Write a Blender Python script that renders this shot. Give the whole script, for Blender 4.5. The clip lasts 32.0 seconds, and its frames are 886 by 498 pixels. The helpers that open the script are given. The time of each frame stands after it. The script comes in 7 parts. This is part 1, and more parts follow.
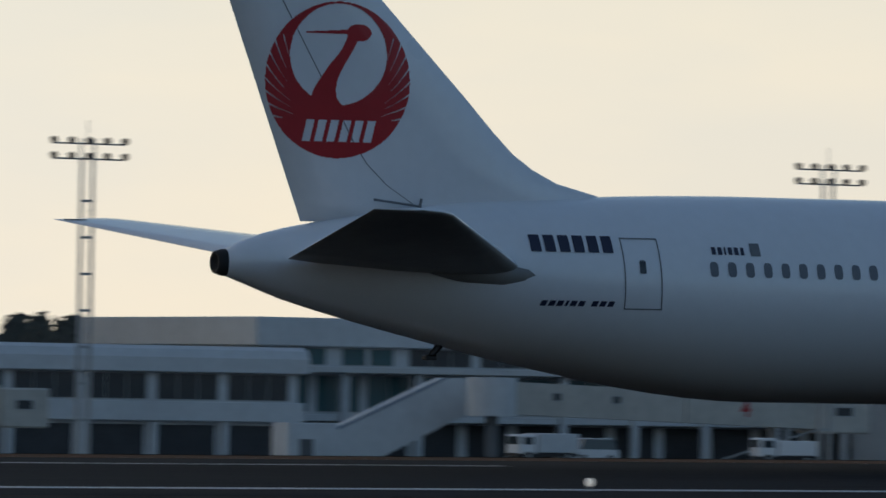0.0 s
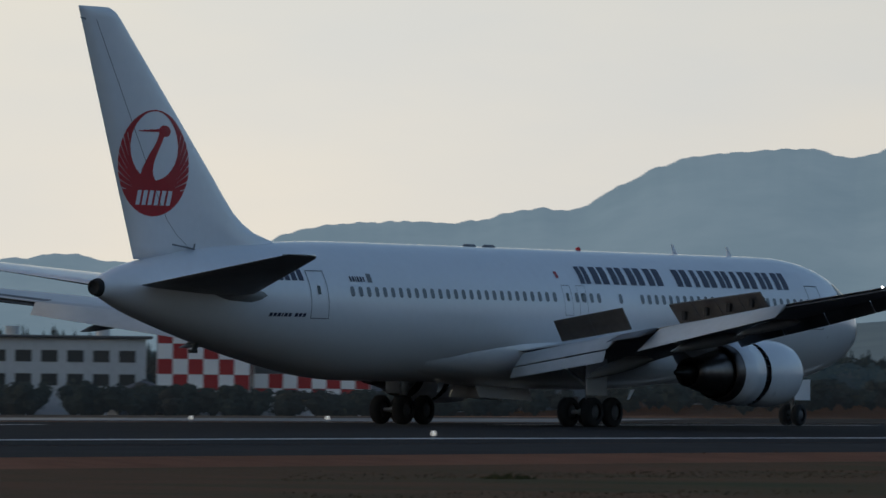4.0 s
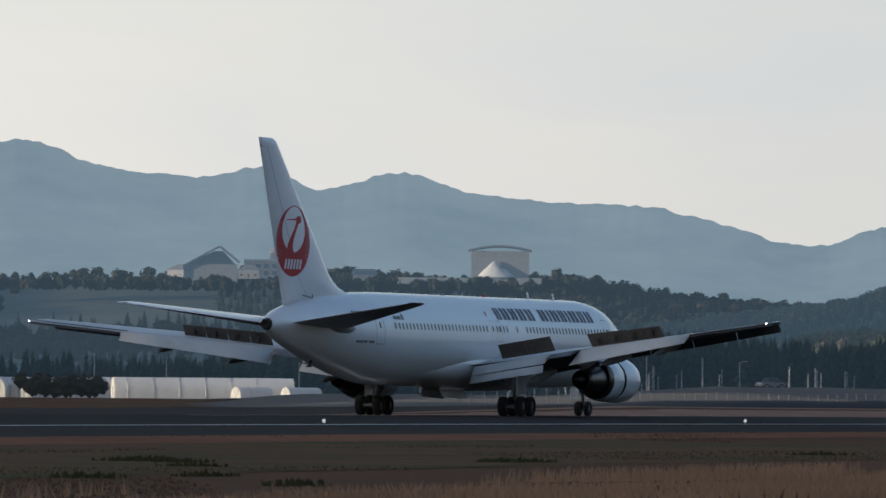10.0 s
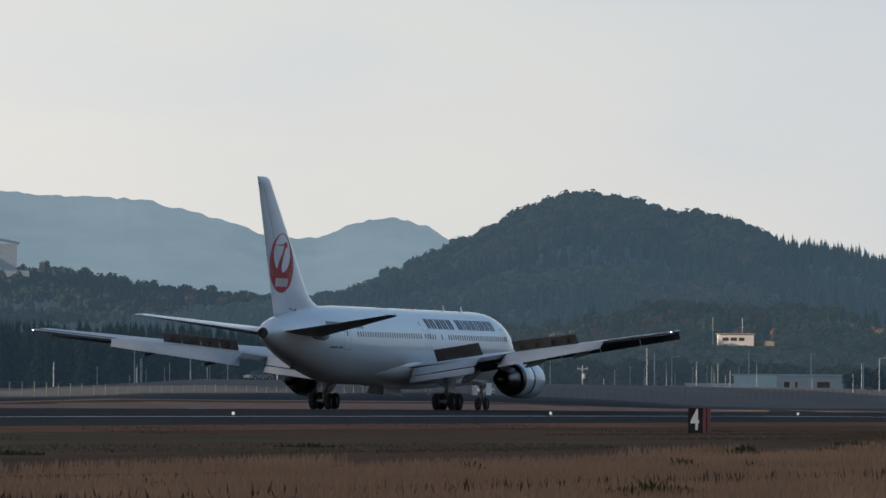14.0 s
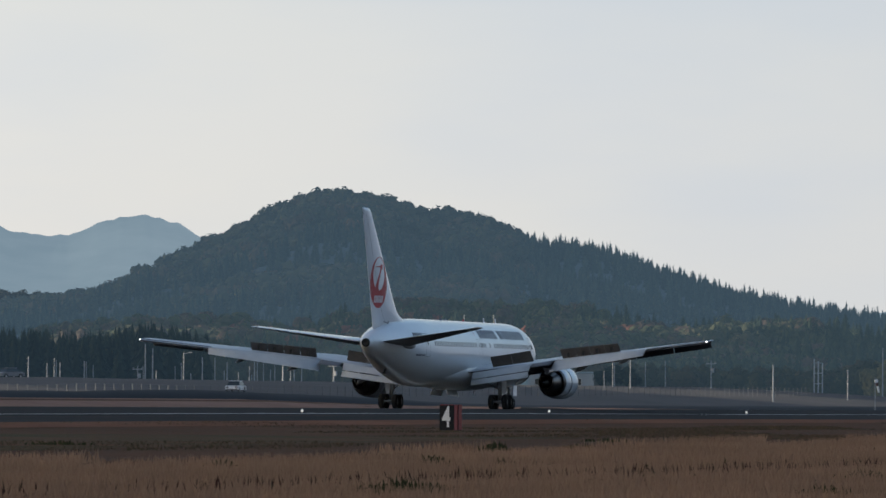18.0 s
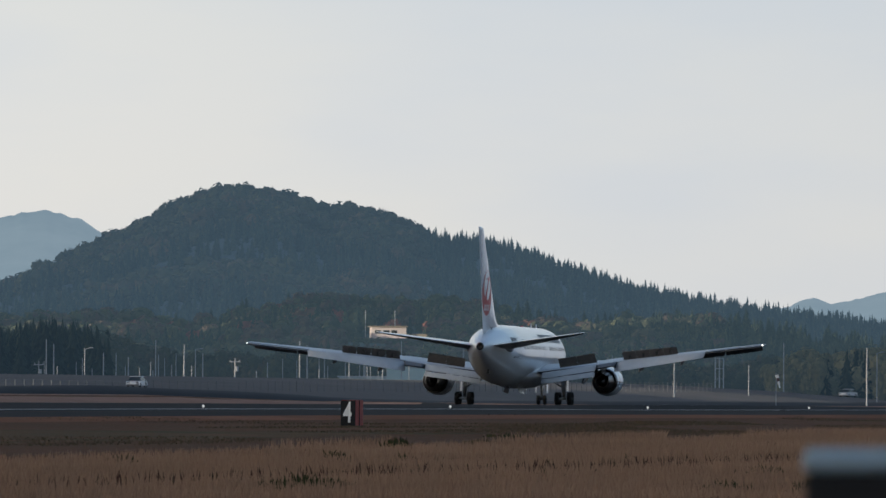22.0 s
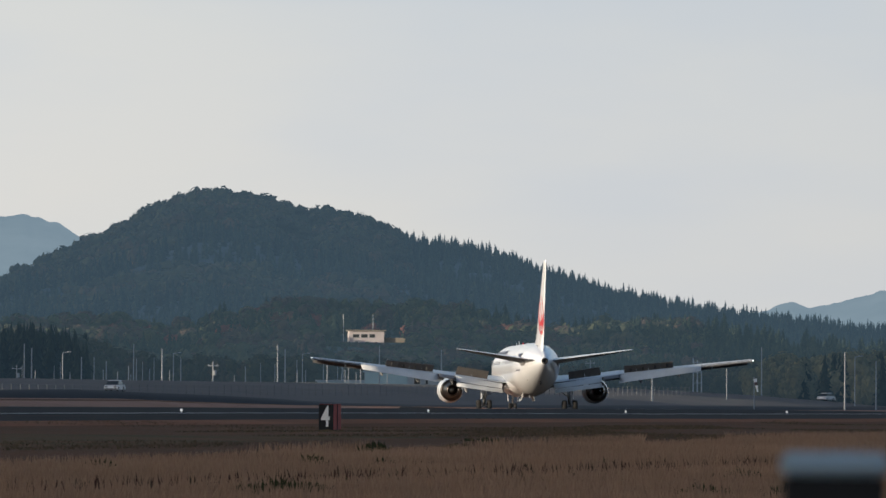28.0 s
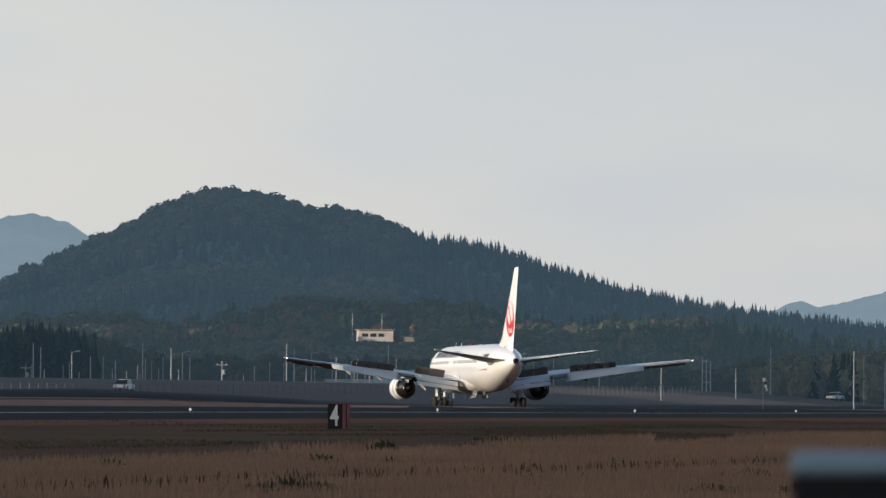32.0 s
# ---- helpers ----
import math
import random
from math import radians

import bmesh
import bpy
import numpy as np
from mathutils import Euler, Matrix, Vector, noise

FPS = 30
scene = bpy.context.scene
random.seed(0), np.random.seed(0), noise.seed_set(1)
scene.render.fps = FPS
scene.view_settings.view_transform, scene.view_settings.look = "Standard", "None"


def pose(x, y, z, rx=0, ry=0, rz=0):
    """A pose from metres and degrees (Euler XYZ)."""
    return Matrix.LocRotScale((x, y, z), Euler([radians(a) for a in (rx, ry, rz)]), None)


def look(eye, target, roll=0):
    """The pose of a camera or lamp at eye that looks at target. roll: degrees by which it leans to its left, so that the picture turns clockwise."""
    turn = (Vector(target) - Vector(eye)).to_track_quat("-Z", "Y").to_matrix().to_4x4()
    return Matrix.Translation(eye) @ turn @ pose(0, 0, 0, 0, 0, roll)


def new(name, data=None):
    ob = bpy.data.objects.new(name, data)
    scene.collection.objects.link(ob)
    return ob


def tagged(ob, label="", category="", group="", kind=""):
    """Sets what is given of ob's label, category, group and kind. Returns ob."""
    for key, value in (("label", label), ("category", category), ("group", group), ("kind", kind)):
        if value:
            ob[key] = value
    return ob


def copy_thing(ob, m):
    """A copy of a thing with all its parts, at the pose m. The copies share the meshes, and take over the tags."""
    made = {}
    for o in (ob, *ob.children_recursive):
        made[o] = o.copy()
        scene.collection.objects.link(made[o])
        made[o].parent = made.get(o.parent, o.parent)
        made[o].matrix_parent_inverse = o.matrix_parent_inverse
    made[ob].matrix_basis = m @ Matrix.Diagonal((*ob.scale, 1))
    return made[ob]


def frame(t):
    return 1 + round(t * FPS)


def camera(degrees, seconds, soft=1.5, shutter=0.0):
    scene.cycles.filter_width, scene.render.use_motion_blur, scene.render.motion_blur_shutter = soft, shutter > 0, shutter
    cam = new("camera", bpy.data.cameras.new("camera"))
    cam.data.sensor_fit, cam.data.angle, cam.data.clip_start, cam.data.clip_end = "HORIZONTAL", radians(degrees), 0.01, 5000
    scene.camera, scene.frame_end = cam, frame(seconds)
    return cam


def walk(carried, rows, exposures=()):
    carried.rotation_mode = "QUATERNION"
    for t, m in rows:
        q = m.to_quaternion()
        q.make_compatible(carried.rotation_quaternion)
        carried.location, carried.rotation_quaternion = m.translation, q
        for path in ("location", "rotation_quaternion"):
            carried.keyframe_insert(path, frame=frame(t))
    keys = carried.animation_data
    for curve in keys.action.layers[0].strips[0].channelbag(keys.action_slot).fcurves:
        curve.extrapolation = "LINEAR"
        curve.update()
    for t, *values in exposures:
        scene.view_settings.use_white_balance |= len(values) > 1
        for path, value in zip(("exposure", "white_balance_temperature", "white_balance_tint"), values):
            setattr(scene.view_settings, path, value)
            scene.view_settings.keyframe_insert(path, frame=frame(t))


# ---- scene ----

# ---- camera: a tripod beside the runway, panning after the airliner ----
EYE = (0.0, 0.0, 1.57)
cam = camera(7.135, 32.0, soft=1.5, shutter=0.22)
cam.data.dof.use_dof, cam.data.dof.focus_distance, cam.data.dof.aperture_fstop = True, 450.0, 10.0
# seconds, azimuth to the right of the runway's direction, height and lean in degrees
PAN = [
    (0, -61.6932, 1.1710, 1.007), (0.5, -57.2616, 1.2296, 0.962), (1, -53.2533, 1.2573, 0.917), (1.5, -48.9943, 1.2637, 0.863),
    (2, -45.1125, 1.2296, 0.810), (2.5, -41.9500, 1.1847, 0.765), (3, -39.2456, 1.1601, 0.724), (3.5, -36.8342, 1.1378, 0.686),
    (4, -34.6888, 1.1402, 0.651), (4.5, -32.9737, 1.1632, 0.622), (6.5, -28.1858, 1.2044, 0.540), (7, -27.0293, 1.2090, 0.520),
    (7.5, -26.0450, 1.2068, 0.502), (8, -25.0635, 1.1859, 0.485), (8.5, -24.4078, 1.1931, 0.473), (9, -23.7640, 1.1796, 0.461),
    (9.5, -23.1280, 1.1795, 0.449), (10, -22.3979, 1.1677, 0.436), (10.5, -21.6249, 1.1607, 0.421), (11, -21.0273, 1.1515, 0.410),
    (11.5, -20.5168, 1.1549, 0.401), (12, -20.0307, 1.1451, 0.392), (12.5, -19.5309, 1.1490, 0.382), (13, -19.0003, 1.1411, 0.372),
    (13.5, -18.5634, 1.1433, 0.364), (14, -18.2704, 1.1345, 0.359), (14.5, -18.0883, 1.1372, 0.355), (16.5, -17.3462, 1.1244, 0.341),
    (17, -17.0176, 1.1326, 0.335), (17.5, -16.6508, 1.1225, 0.328), (18, -16.2658, 1.1247, 0.320), (18.5, -15.9354, 1.1247, 0.314),
    (19, -15.5203, 1.1133, 0.306), (19.5, -15.2668, 1.1057, 0.301), (20, -15.1040, 1.0815, 0.298), (20.5, -15.0802, 1.0964, 0.298),
    (21, -15.1745, 1.0755, 0.299), (21.5, -15.3134, 1.0907, 0.302), (22, -15.4693, 1.0922, 0.305), (22.5, -15.5900, 1.0970, 0.307),
    (23, -15.6135, 1.0544, 0.308), (23.5, -15.5964, 1.0426, 0.307), (24, -15.5703, 1.0369, 0.307), (24.5, -15.5430, 1.0519, 0.306),
    (25, -15.5132, 1.0768, 0.306), (25.5, -15.5377, 1.0828, 0.306), (27.5, -15.2758, 1.1316, 0.301), (28, -15.2921, 1.1254, 0.302),
    (28.5, -15.2939, 1.1224, 0.302), (29, -15.2681, 1.1225, 0.301), (29.5, -15.2529, 1.1105, 0.301), (30, -15.2528, 1.0998, 0.301),
    (30.5, -15.2771, 1.1043, 0.301), (31, -15.3151, 1.1101, 0.302), (31.5, -15.3440, 1.1221, 0.303), (32, -15.3649, 1.1186, 0.303),
]


def aim(az, el, lean):
    a, e = radians(az), radians(el)
    way = Vector((math.sin(a) * math.cos(e), math.cos(a) * math.cos(e), math.sin(e)))
    return look(EYE, Vector(EYE) + way * 100, lean)


walk(cam, [(t, aim(a, e, r)) for t, a, e, r in PAN], [(0, -0.08, 6200, 10), (3, -0.1, 6250, 11), (4.5, 0.0, 6280, 11), (7, 0.25, 6350, 12), (13, 0.36, 6450, 12), (17, 0.44, 6450, 12), (23, 0.42, 6450, 12), (32, 0.3, 6450, 12)])
# ---- light: low autumn sun from behind on the left, hazy sky ----
SUN_AZ, SUN_EL = -128.0, 7.0
SUN_WAY = Vector((math.sin(radians(SUN_AZ)) * math.cos(radians(SUN_EL)), math.cos(radians(SUN_AZ)) * math.cos(radians(SUN_EL)), math.sin(radians(SUN_EL))))
world = bpy.data.worlds.new("world")
scene.world = world
world.use_nodes = True
wn, wl = world.node_tree.nodes, world.node_tree.links
wn.clear()
w_out = wn.new("ShaderNodeOutputWorld")
w_bg = wn.new("ShaderNodeBackground")
w_sky = wn.new("ShaderNodeTexSky")
w_sky.sky_type, w_sky.sun_disc = "NISHITA", False
w_sky.sun_elevation, w_sky.sun_rotation = radians(SUN_EL), radians(SUN_AZ)
w_sky.altitude, w_sky.air_density, w_sky.dust_density, w_sky.ozone_density = 270, 1.0, 2.5, 1.0
w_bg.inputs["Strength"].default_value = 0.12
# autumn haze: pale towards the horizon, warmer towards the sun's side
w_geo, w_sep = wn.new("ShaderNodeTexCoord"), wn.new("ShaderNodeSeparateXYZ")
wl.new(w_geo.outputs["Generated"], w_sep.inputs[0])
w_dot = wn.new("ShaderNodeVectorMath")
w_dot.operation = "DOT_PRODUCT"
w_dot.inputs[1].default_value = (math.sin(radians(SUN_AZ)), math.cos(radians(SUN_AZ)), 0)
wl.new(w_geo.outputs["Generated"], w_dot.inputs[0])
w_side = wn.new("ShaderNodeMapRange")
w_side.inputs["From Min"].default_value, w_side.inputs["From Max"].default_value = -1, 1
wl.new(w_dot.outputs["Value"], w_side.inputs["Value"])
w_tone = wn.new("ShaderNodeValToRGB")
for e, (at, c) in zip([w_tone.color_ramp.elements[0], w_tone.color_ramp.elements[1]] + [w_tone.color_ramp.elements.new(0.5) for _ in range(5)], ((0.0, (0.19, 0.225, 0.29)), (1.0, (1.25, 1.0, 0.68)), (0.16, (0.27, 0.31, 0.37)), (0.27, (0.47, 0.50, 0.525)), (0.34, (0.54, 0.555, 0.555)), (0.48, (0.80, 0.76, 0.68)), (0.71, (0.97, 0.87, 0.70)))):
    e.position, e.color = at, (*c, 1)
wl.new(w_side.outputs["Result"], w_tone.inputs["Fac"])
w_fall = wn.new("ShaderNodeValToRGB")
w_fall.color_ramp.interpolation = "EASE"
w_fall.color_ramp.elements[0].position, w_fall.color_ramp.elements[0].color = 0.03, (1, 1, 1, 1)
w_fall.color_ramp.elements[1].position, w_fall.color_ramp.elements[1].color = 0.28, (0, 0, 0, 1)
wl.new(w_sep.outputs["Z"], w_fall.inputs["Fac"])
w_up = wn.new("ShaderNodeMix")
w_up.data_type = "RGBA"
w_scale = wn.new("ShaderNodeVectorMath")
w_scale.operation = "MULTIPLY"
w_scale.inputs[1].default_value = (0.155, 0.168, 0.192)
wl.new(w_sky.outputs["Color"], w_scale.inputs[0])
wl.new(w_fall.outputs["Color"], w_up.inputs["Factor"])
wl.new(w_scale.outputs["Vector"], w_up.inputs["A"])
# faint veils of cloud, and a creamier edge at the horizon
w_map, w_noise = wn.new("ShaderNodeMapping"), wn.new("ShaderNodeTexNoise")
w_map.inputs["Scale"].default_value = (7, 7, 26)
wl.new(w_geo.outputs["Generated"], w_map.inputs["Vector"])
wl.new(w_map.outputs["Vector"], w_noise.inputs["Vector"])
w_noise.inputs["Scale"].default_value, w_noise.inputs["Detail"].default_value = 1.6, 5
w_veil = wn.new("ShaderNodeValToRGB")
w_veil.color_ramp.elements[0].position, w_veil.color_ramp.elements[0].color = 0.36, (0.94, 0.965, 1.0, 1)
w_veil.color_ramp.elements[1].position, w_veil.color_ramp.elements[1].color = 0.6, (1.02, 1.01, 0.99, 1)
wl.new(w_noise.outputs["Fac"], w_veil.inputs["Fac"])
w_edge = wn.new("ShaderNodeValToRGB")
w_edge.color_ramp.elements[0].position, w_edge.color_ramp.elements[0].color = 0.0, (1.05, 1.0, 0.93, 1)
w_edge.color_ramp.elements[1].position, w_edge.color_ramp.elements[1].color = 0.075, (0.96, 0.99, 1.0, 1)
wl.new(w_sep.outputs["Z"], w_edge.inputs["Fac"])
w_m1, w_m2 = wn.new("ShaderNodeVectorMath"), wn.new("ShaderNodeVectorMath")
w_m1.operation = w_m2.operation = "MULTIPLY"
wl.new(w_tone.outputs["Color"], w_m1.inputs[0])
wl.new(w_veil.outputs["Color"], w_m1.inputs[1])
wl.new(w_m1.outputs["Vector"], w_m2.inputs[0])
wl.new(w_edge.outputs["Color"], w_m2.inputs[1])
wl.new(w_m2.outputs["Vector"], w_up.inputs["B"])
w_bg.inputs["Strength"].default_value = 1.0
wl.new(w_up.outputs["Result"], w_bg.inputs["Color"])
wl.new(w_bg.outputs[0], w_out.inputs["Surface"])
sun = new("sun", bpy.data.lights.new("sun", "SUN"))
sun.data.energy, sun.data.angle, sun.data.color = 4.7, radians(0.5), (1.0, 0.86, 0.66)
sun.matrix_world = look(SUN_WAY * 50, (0, 0, 0))
# ---- materials ----
def material(name, color, rough=0.6, metal=0.0, vary=0.25, grain=6.0, stain=0.4, bump=0.0, bump_scale=20.0, color2=None, coat=0.0, per_object=0.0, coords="Object", emit=None, emit_strength=0.0, stretch=(1, 1, 1)):
    """Two scales of variation (grain and stains) on a principled surface."""
    m = bpy.data.materials.new(name)
    m.use_nodes = True
    n, l = m.node_tree.nodes, m.node_tree.links
    b = n["Principled BSDF"]
    co = n.new("ShaderNodeTexCoord")
    mp = n.new("ShaderNodeMapping")
    mp.inputs["Scale"].default_value = stretch
    l.new(co.outputs[coords], mp.inputs["Vector"])
    fine, big = n.new("ShaderNodeTexNoise"), n.new("ShaderNodeTexNoise")
    fine.inputs["Scale"].default_value, fine.inputs["Detail"].default_value = grain, 6
    big.inputs["Scale"].default_value, big.inputs["Detail"].default_value = stain, 4
    l.new(mp.outputs[0], fine.inputs["Vector"])
    l.new(mp.outputs[0], big.inputs["Vector"])
    c2 = color2 or tuple(c * (1 - vary) for c in color)
    add = n.new("ShaderNodeMath")
    add.operation = "ADD"
    l.new(fine.outputs["Fac"], add.inputs[0])
    l.new(big.outputs["Fac"], add.inputs[1])
    ramp = n.new("ShaderNodeMapRange")
    ramp.inputs["From Min"].default_value, ramp.inputs["From Max"].default_value = 0.72, 1.28
    l.new(add.outputs[0], ramp.inputs["Value"])
    mix = n.new("ShaderNodeMix")
    mix.data_type = "RGBA"
    mix.inputs["A"].default_value, mix.inputs["B"].default_value = (*color, 1), (*c2, 1)
    l.new(ramp.outputs["Result"], mix.inputs["Factor"])
    last = mix.outputs["Result"]
    if per_object:
        info = n.new("ShaderNodeObjectInfo")
        hsv = n.new("ShaderNodeHueSaturation")
        r = n.new("ShaderNodeMapRange")
        r.inputs["To Min"].default_value, r.inputs["To Max"].default_value = 1 - per_object, 1 + per_object
        l.new(info.outputs["Random"], r.inputs["Value"])
        l.new(r.outputs["Result"], hsv.inputs["Value"])
        l.new(last, hsv.inputs["Color"])
        last = hsv.outputs["Color"]
    l.new(last, b.inputs["Base Color"])
    b.inputs["Metallic"].default_value = metal
    rr = n.new("ShaderNodeMapRange")
    rr.inputs["To Min"].default_value, rr.inputs["To Max"].default_value = max(rough - 0.08, 0.02), min(rough + 0.1, 1)
    l.new(big.outputs["Fac"], rr.inputs["Value"])
    l.new(rr.outputs["Result"], b.inputs["Roughness"])
    b.inputs["Coat Weight"].default_value = coat
    if bump:
        bn = n.new("ShaderNodeTexNoise")
        bn.inputs["Scale"].default_value, bn.inputs["Detail"].default_value = bump_scale, 5
        l.new(mp.outputs[0], bn.inputs["Vector"])
        bp = n.new("ShaderNodeBump")
        bp.inputs["Strength"].default_value, bp.inputs["Distance"].default_value = bump, 1.0 / bump_scale
        l.new(bn.outputs["Fac"], bp.inputs["Height"])
        l.new(bp.outputs["Normal"], b.inputs["Normal"])
    if emit:
        b.inputs["Emission Color"].default_value = (*emit, 1)
        b.inputs["Emission Strength"].default_value = emit_strength
    return m


M_PAINT = material("white_paint", (0.75, 0.77, 0.80), 0.3, 0, 0.05, 3.0, 0.3, coat=0.7)
M_BELLY = material("weathered_white_paint", (0.70, 0.71, 0.72), 0.35, 0, 0.12, 2.0, 0.35, stretch=(1, 0.25, 1), coat=0.5)
# the hull: white paint, shade painted in as grey towards the keel, with a ragged edge
M_HULL = material("white_hull_paint", (0.75, 0.77, 0.80), 0.3, 0, 0.05, 3.0, 0.3, coat=0.7)
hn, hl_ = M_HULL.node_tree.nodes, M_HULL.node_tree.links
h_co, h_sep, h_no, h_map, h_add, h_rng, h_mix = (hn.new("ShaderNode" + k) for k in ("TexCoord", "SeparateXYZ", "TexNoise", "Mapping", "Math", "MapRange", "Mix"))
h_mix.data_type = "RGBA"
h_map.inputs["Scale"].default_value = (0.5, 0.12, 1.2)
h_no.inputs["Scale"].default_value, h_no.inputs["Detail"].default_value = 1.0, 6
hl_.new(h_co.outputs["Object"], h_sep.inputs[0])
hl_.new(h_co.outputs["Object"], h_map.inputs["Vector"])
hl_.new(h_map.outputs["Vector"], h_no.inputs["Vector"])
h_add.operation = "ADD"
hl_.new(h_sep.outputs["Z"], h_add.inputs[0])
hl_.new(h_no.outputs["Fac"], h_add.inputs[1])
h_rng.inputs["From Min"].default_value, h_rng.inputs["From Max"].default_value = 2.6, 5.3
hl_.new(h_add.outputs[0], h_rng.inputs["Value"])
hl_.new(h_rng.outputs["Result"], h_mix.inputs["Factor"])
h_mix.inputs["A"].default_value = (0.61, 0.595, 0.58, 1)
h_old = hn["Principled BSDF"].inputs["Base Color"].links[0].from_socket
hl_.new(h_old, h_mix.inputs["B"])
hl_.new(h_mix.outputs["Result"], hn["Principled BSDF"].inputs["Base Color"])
M_WING = material("light_grey_paint", (0.52, 0.54, 0.56), 0.35, 0, 0.14, 2.0, 0.3)
M_FLAP = material("pale_flap_paint", (0.55, 0.56, 0.56), 0.4, 0, 0.12, 2.0, 0.4)
M_SPOILER = material("spoiler_underside", (0.105, 0.094, 0.086), 0.6, 0, 0.3, 4.0, 0.8)
# paints the shade under the tailplanes and on the flap fairings
M_UNDER_SHADE = material("underside_shade_grey", (0.24, 0.235, 0.23), 0.5, 0, 0.2, 2.0, 0.4)
# painted shade below the wing and on slats; also the dark ailerons
M_WING_DARK = material("wing_shade_and_aileron_grey", (0.13, 0.13, 0.135), 0.5, 0, 0.2, 2.0, 0.4)
M_RED = material("red_paint", (0.42, 0.012, 0.02), 0.35, 0, 0.12, 3.0, 0.5)
M_NAVY = material("navy_lettering", (0.015, 0.018, 0.05), 0.4, 0, 0.1)
M_BLACK = material("black_rubber", (0.016, 0.016, 0.017), 0.85, 0, 0.3, 8, 1.0)
M_DARK = material("dark_metal", (0.05, 0.05, 0.052), 0.4, 0.8, 0.3, 5, 0.6)
M_STEEL = material("gear_steel", (0.45, 0.46, 0.47), 0.4, 0.6, 0.25, 6, 0.8)
M_HUB = material("dark_wheel_hub", (0.10, 0.10, 0.105), 0.5, 0.3, 0.3, 6, 0.8)
M_ENGINE = material("nozzle_metal", (0.15, 0.13, 0.12), 0.32, 0.95, 0.35, 3, 0.8)
M_CHROME = material("polished_lip", (0.7, 0.7, 0.72), 0.15, 1.0, 0.08)
M_GLASS = material("cockpit_glass", (0.02, 0.025, 0.03), 0.08, 0, 0.1)
M_CABIN = material("cabin_window", (0.13, 0.14, 0.16), 0.12, 0, 0.15)
M_SEAM = material("panel_seam", (0.16, 0.17, 0.18), 0.5, 0, 0.1)
M_LAMP_WHITE = material("white_lamp", (0.9, 0.9, 0.9), 0.3, emit=(1.0, 0.97, 0.9), emit_strength=4.0)
def island_material(name, colors, rough=0.85, grain=0.5, per_tree=False):
    """Foliage and the like: the colour goes from piece to piece of one mesh, with grain on it."""
    m = bpy.data.materials.new(name)
    m.use_nodes = True
    n, l = m.node_tree.nodes, m.node_tree.links
    b = n["Principled BSDF"]
    geo = n.new("ShaderNodeNewGeometry")
    ramp = n.new("ShaderNodeValToRGB")
    els = ramp.color_ramp.elements
    while len(els) < len(colors):
        els.new(0.5)
    for i, c in enumerate(colors):
        els[i].position, els[i].color = i / max(len(colors) - 1, 1), (*c, 1)
    if per_tree:
        # each tree has its own tint, and its sprays differ a little
        at, mt = n.new("ShaderNodeAttribute"), n.new("ShaderNodeMix")
        at.attribute_name = "tree"
        mt.inputs["Factor"].default_value = 0.22
        l.new(at.outputs["Fac"], mt.inputs["A"])
        l.new(geo.outputs["Random Per Island"], mt.inputs["B"])
        l.new(mt.outputs["Result"], ramp.inputs["Fac"])
    else:
        l.new(geo.outputs["Random Per Island"], ramp.inputs["Fac"])
    co, no = n.new("ShaderNodeTexCoord"), n.new("ShaderNodeTexNoise")
    no.inputs["Scale"].default_value, no.inputs["Detail"].default_value = grain, 5
    l.new(co.outputs["Object"], no.inputs["Vector"])
    r = n.new("ShaderNodeMapRange")
    r.inputs["From Min"].default_value, r.inputs["From Max"].default_value = 0.3, 0.7
    r.inputs["To Min"].default_value, r.inputs["To Max"].default_value = 0.82, 1.18
    l.new(no.outputs["Fac"], r.inputs["Value"])
    hsv = n.new("ShaderNodeHueSaturation")
    l.new(ramp.outputs["Color"], hsv.inputs["Color"])
    l.new(r.outputs["Result"], hsv.inputs["Value"])
    l.new(hsv.outputs["Color"], b.inputs["Base Color"])
    b.inputs["Roughness"].default_value = rough
    b.inputs["Specular IOR Level"].default_value = 0.15
    # thin leaves let part of the light through
    out = n["Material Output"]
    tl, mx = n.new("ShaderNodeBsdfTranslucent"), n.new("ShaderNodeMixShader")
    l.new(hsv.outputs["Color"], tl.inputs["Color"])
    mx.inputs["Fac"].default_value = 0.4
    l.new(b.outputs[0], mx.inputs[1])
    l.new(tl.outputs[0], mx.inputs[2])
    l.new(mx.outputs[0], out.inputs["Surface"])
    return m


M_ASPHALT = material("runway_asphalt", (0.036, 0.033, 0.032), 0.95, 0, 0.35, 1.2, 0.04, bump=0.3, bump_scale=15, stretch=(1, 0.12, 1))
M_SHOULDER = material("shoulder_asphalt", (0.044, 0.039, 0.037), 0.9, 0, 0.35, 1.0, 0.05, stretch=(1, 0.2, 1))
M_STRIPE = material("white_stripe_paint", (0.74, 0.74, 0.72), 0.7, 0, 0.25, 1.5, 0.2)
M_GROUND = material("mown_autumn_grass", (0.14, 0.066, 0.036), 0.95, 0, 0.3, 0.35, 0.035, bump=0.6, bump_scale=3, color2=(0.11, 0.063, 0.036))
M_SOIL = material("bare_reddish_soil", (0.25, 0.108, 0.06), 0.95, 0, 0.3, 0.8, 0.06, bump=0.4, bump_scale=6)
M_APRON = material("apron_concrete", (0.24, 0.235, 0.225), 0.85, 0, 0.2, 0.5, 0.05)
# the range's haze is put in as blue-grey emission
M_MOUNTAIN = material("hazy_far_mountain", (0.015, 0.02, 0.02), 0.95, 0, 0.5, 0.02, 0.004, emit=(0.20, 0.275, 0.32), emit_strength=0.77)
M_HILLSOIL = material("wooded_slope", (0.035, 0.042, 0.030), 0.95, 0, 0.4, 0.1, 0.01)
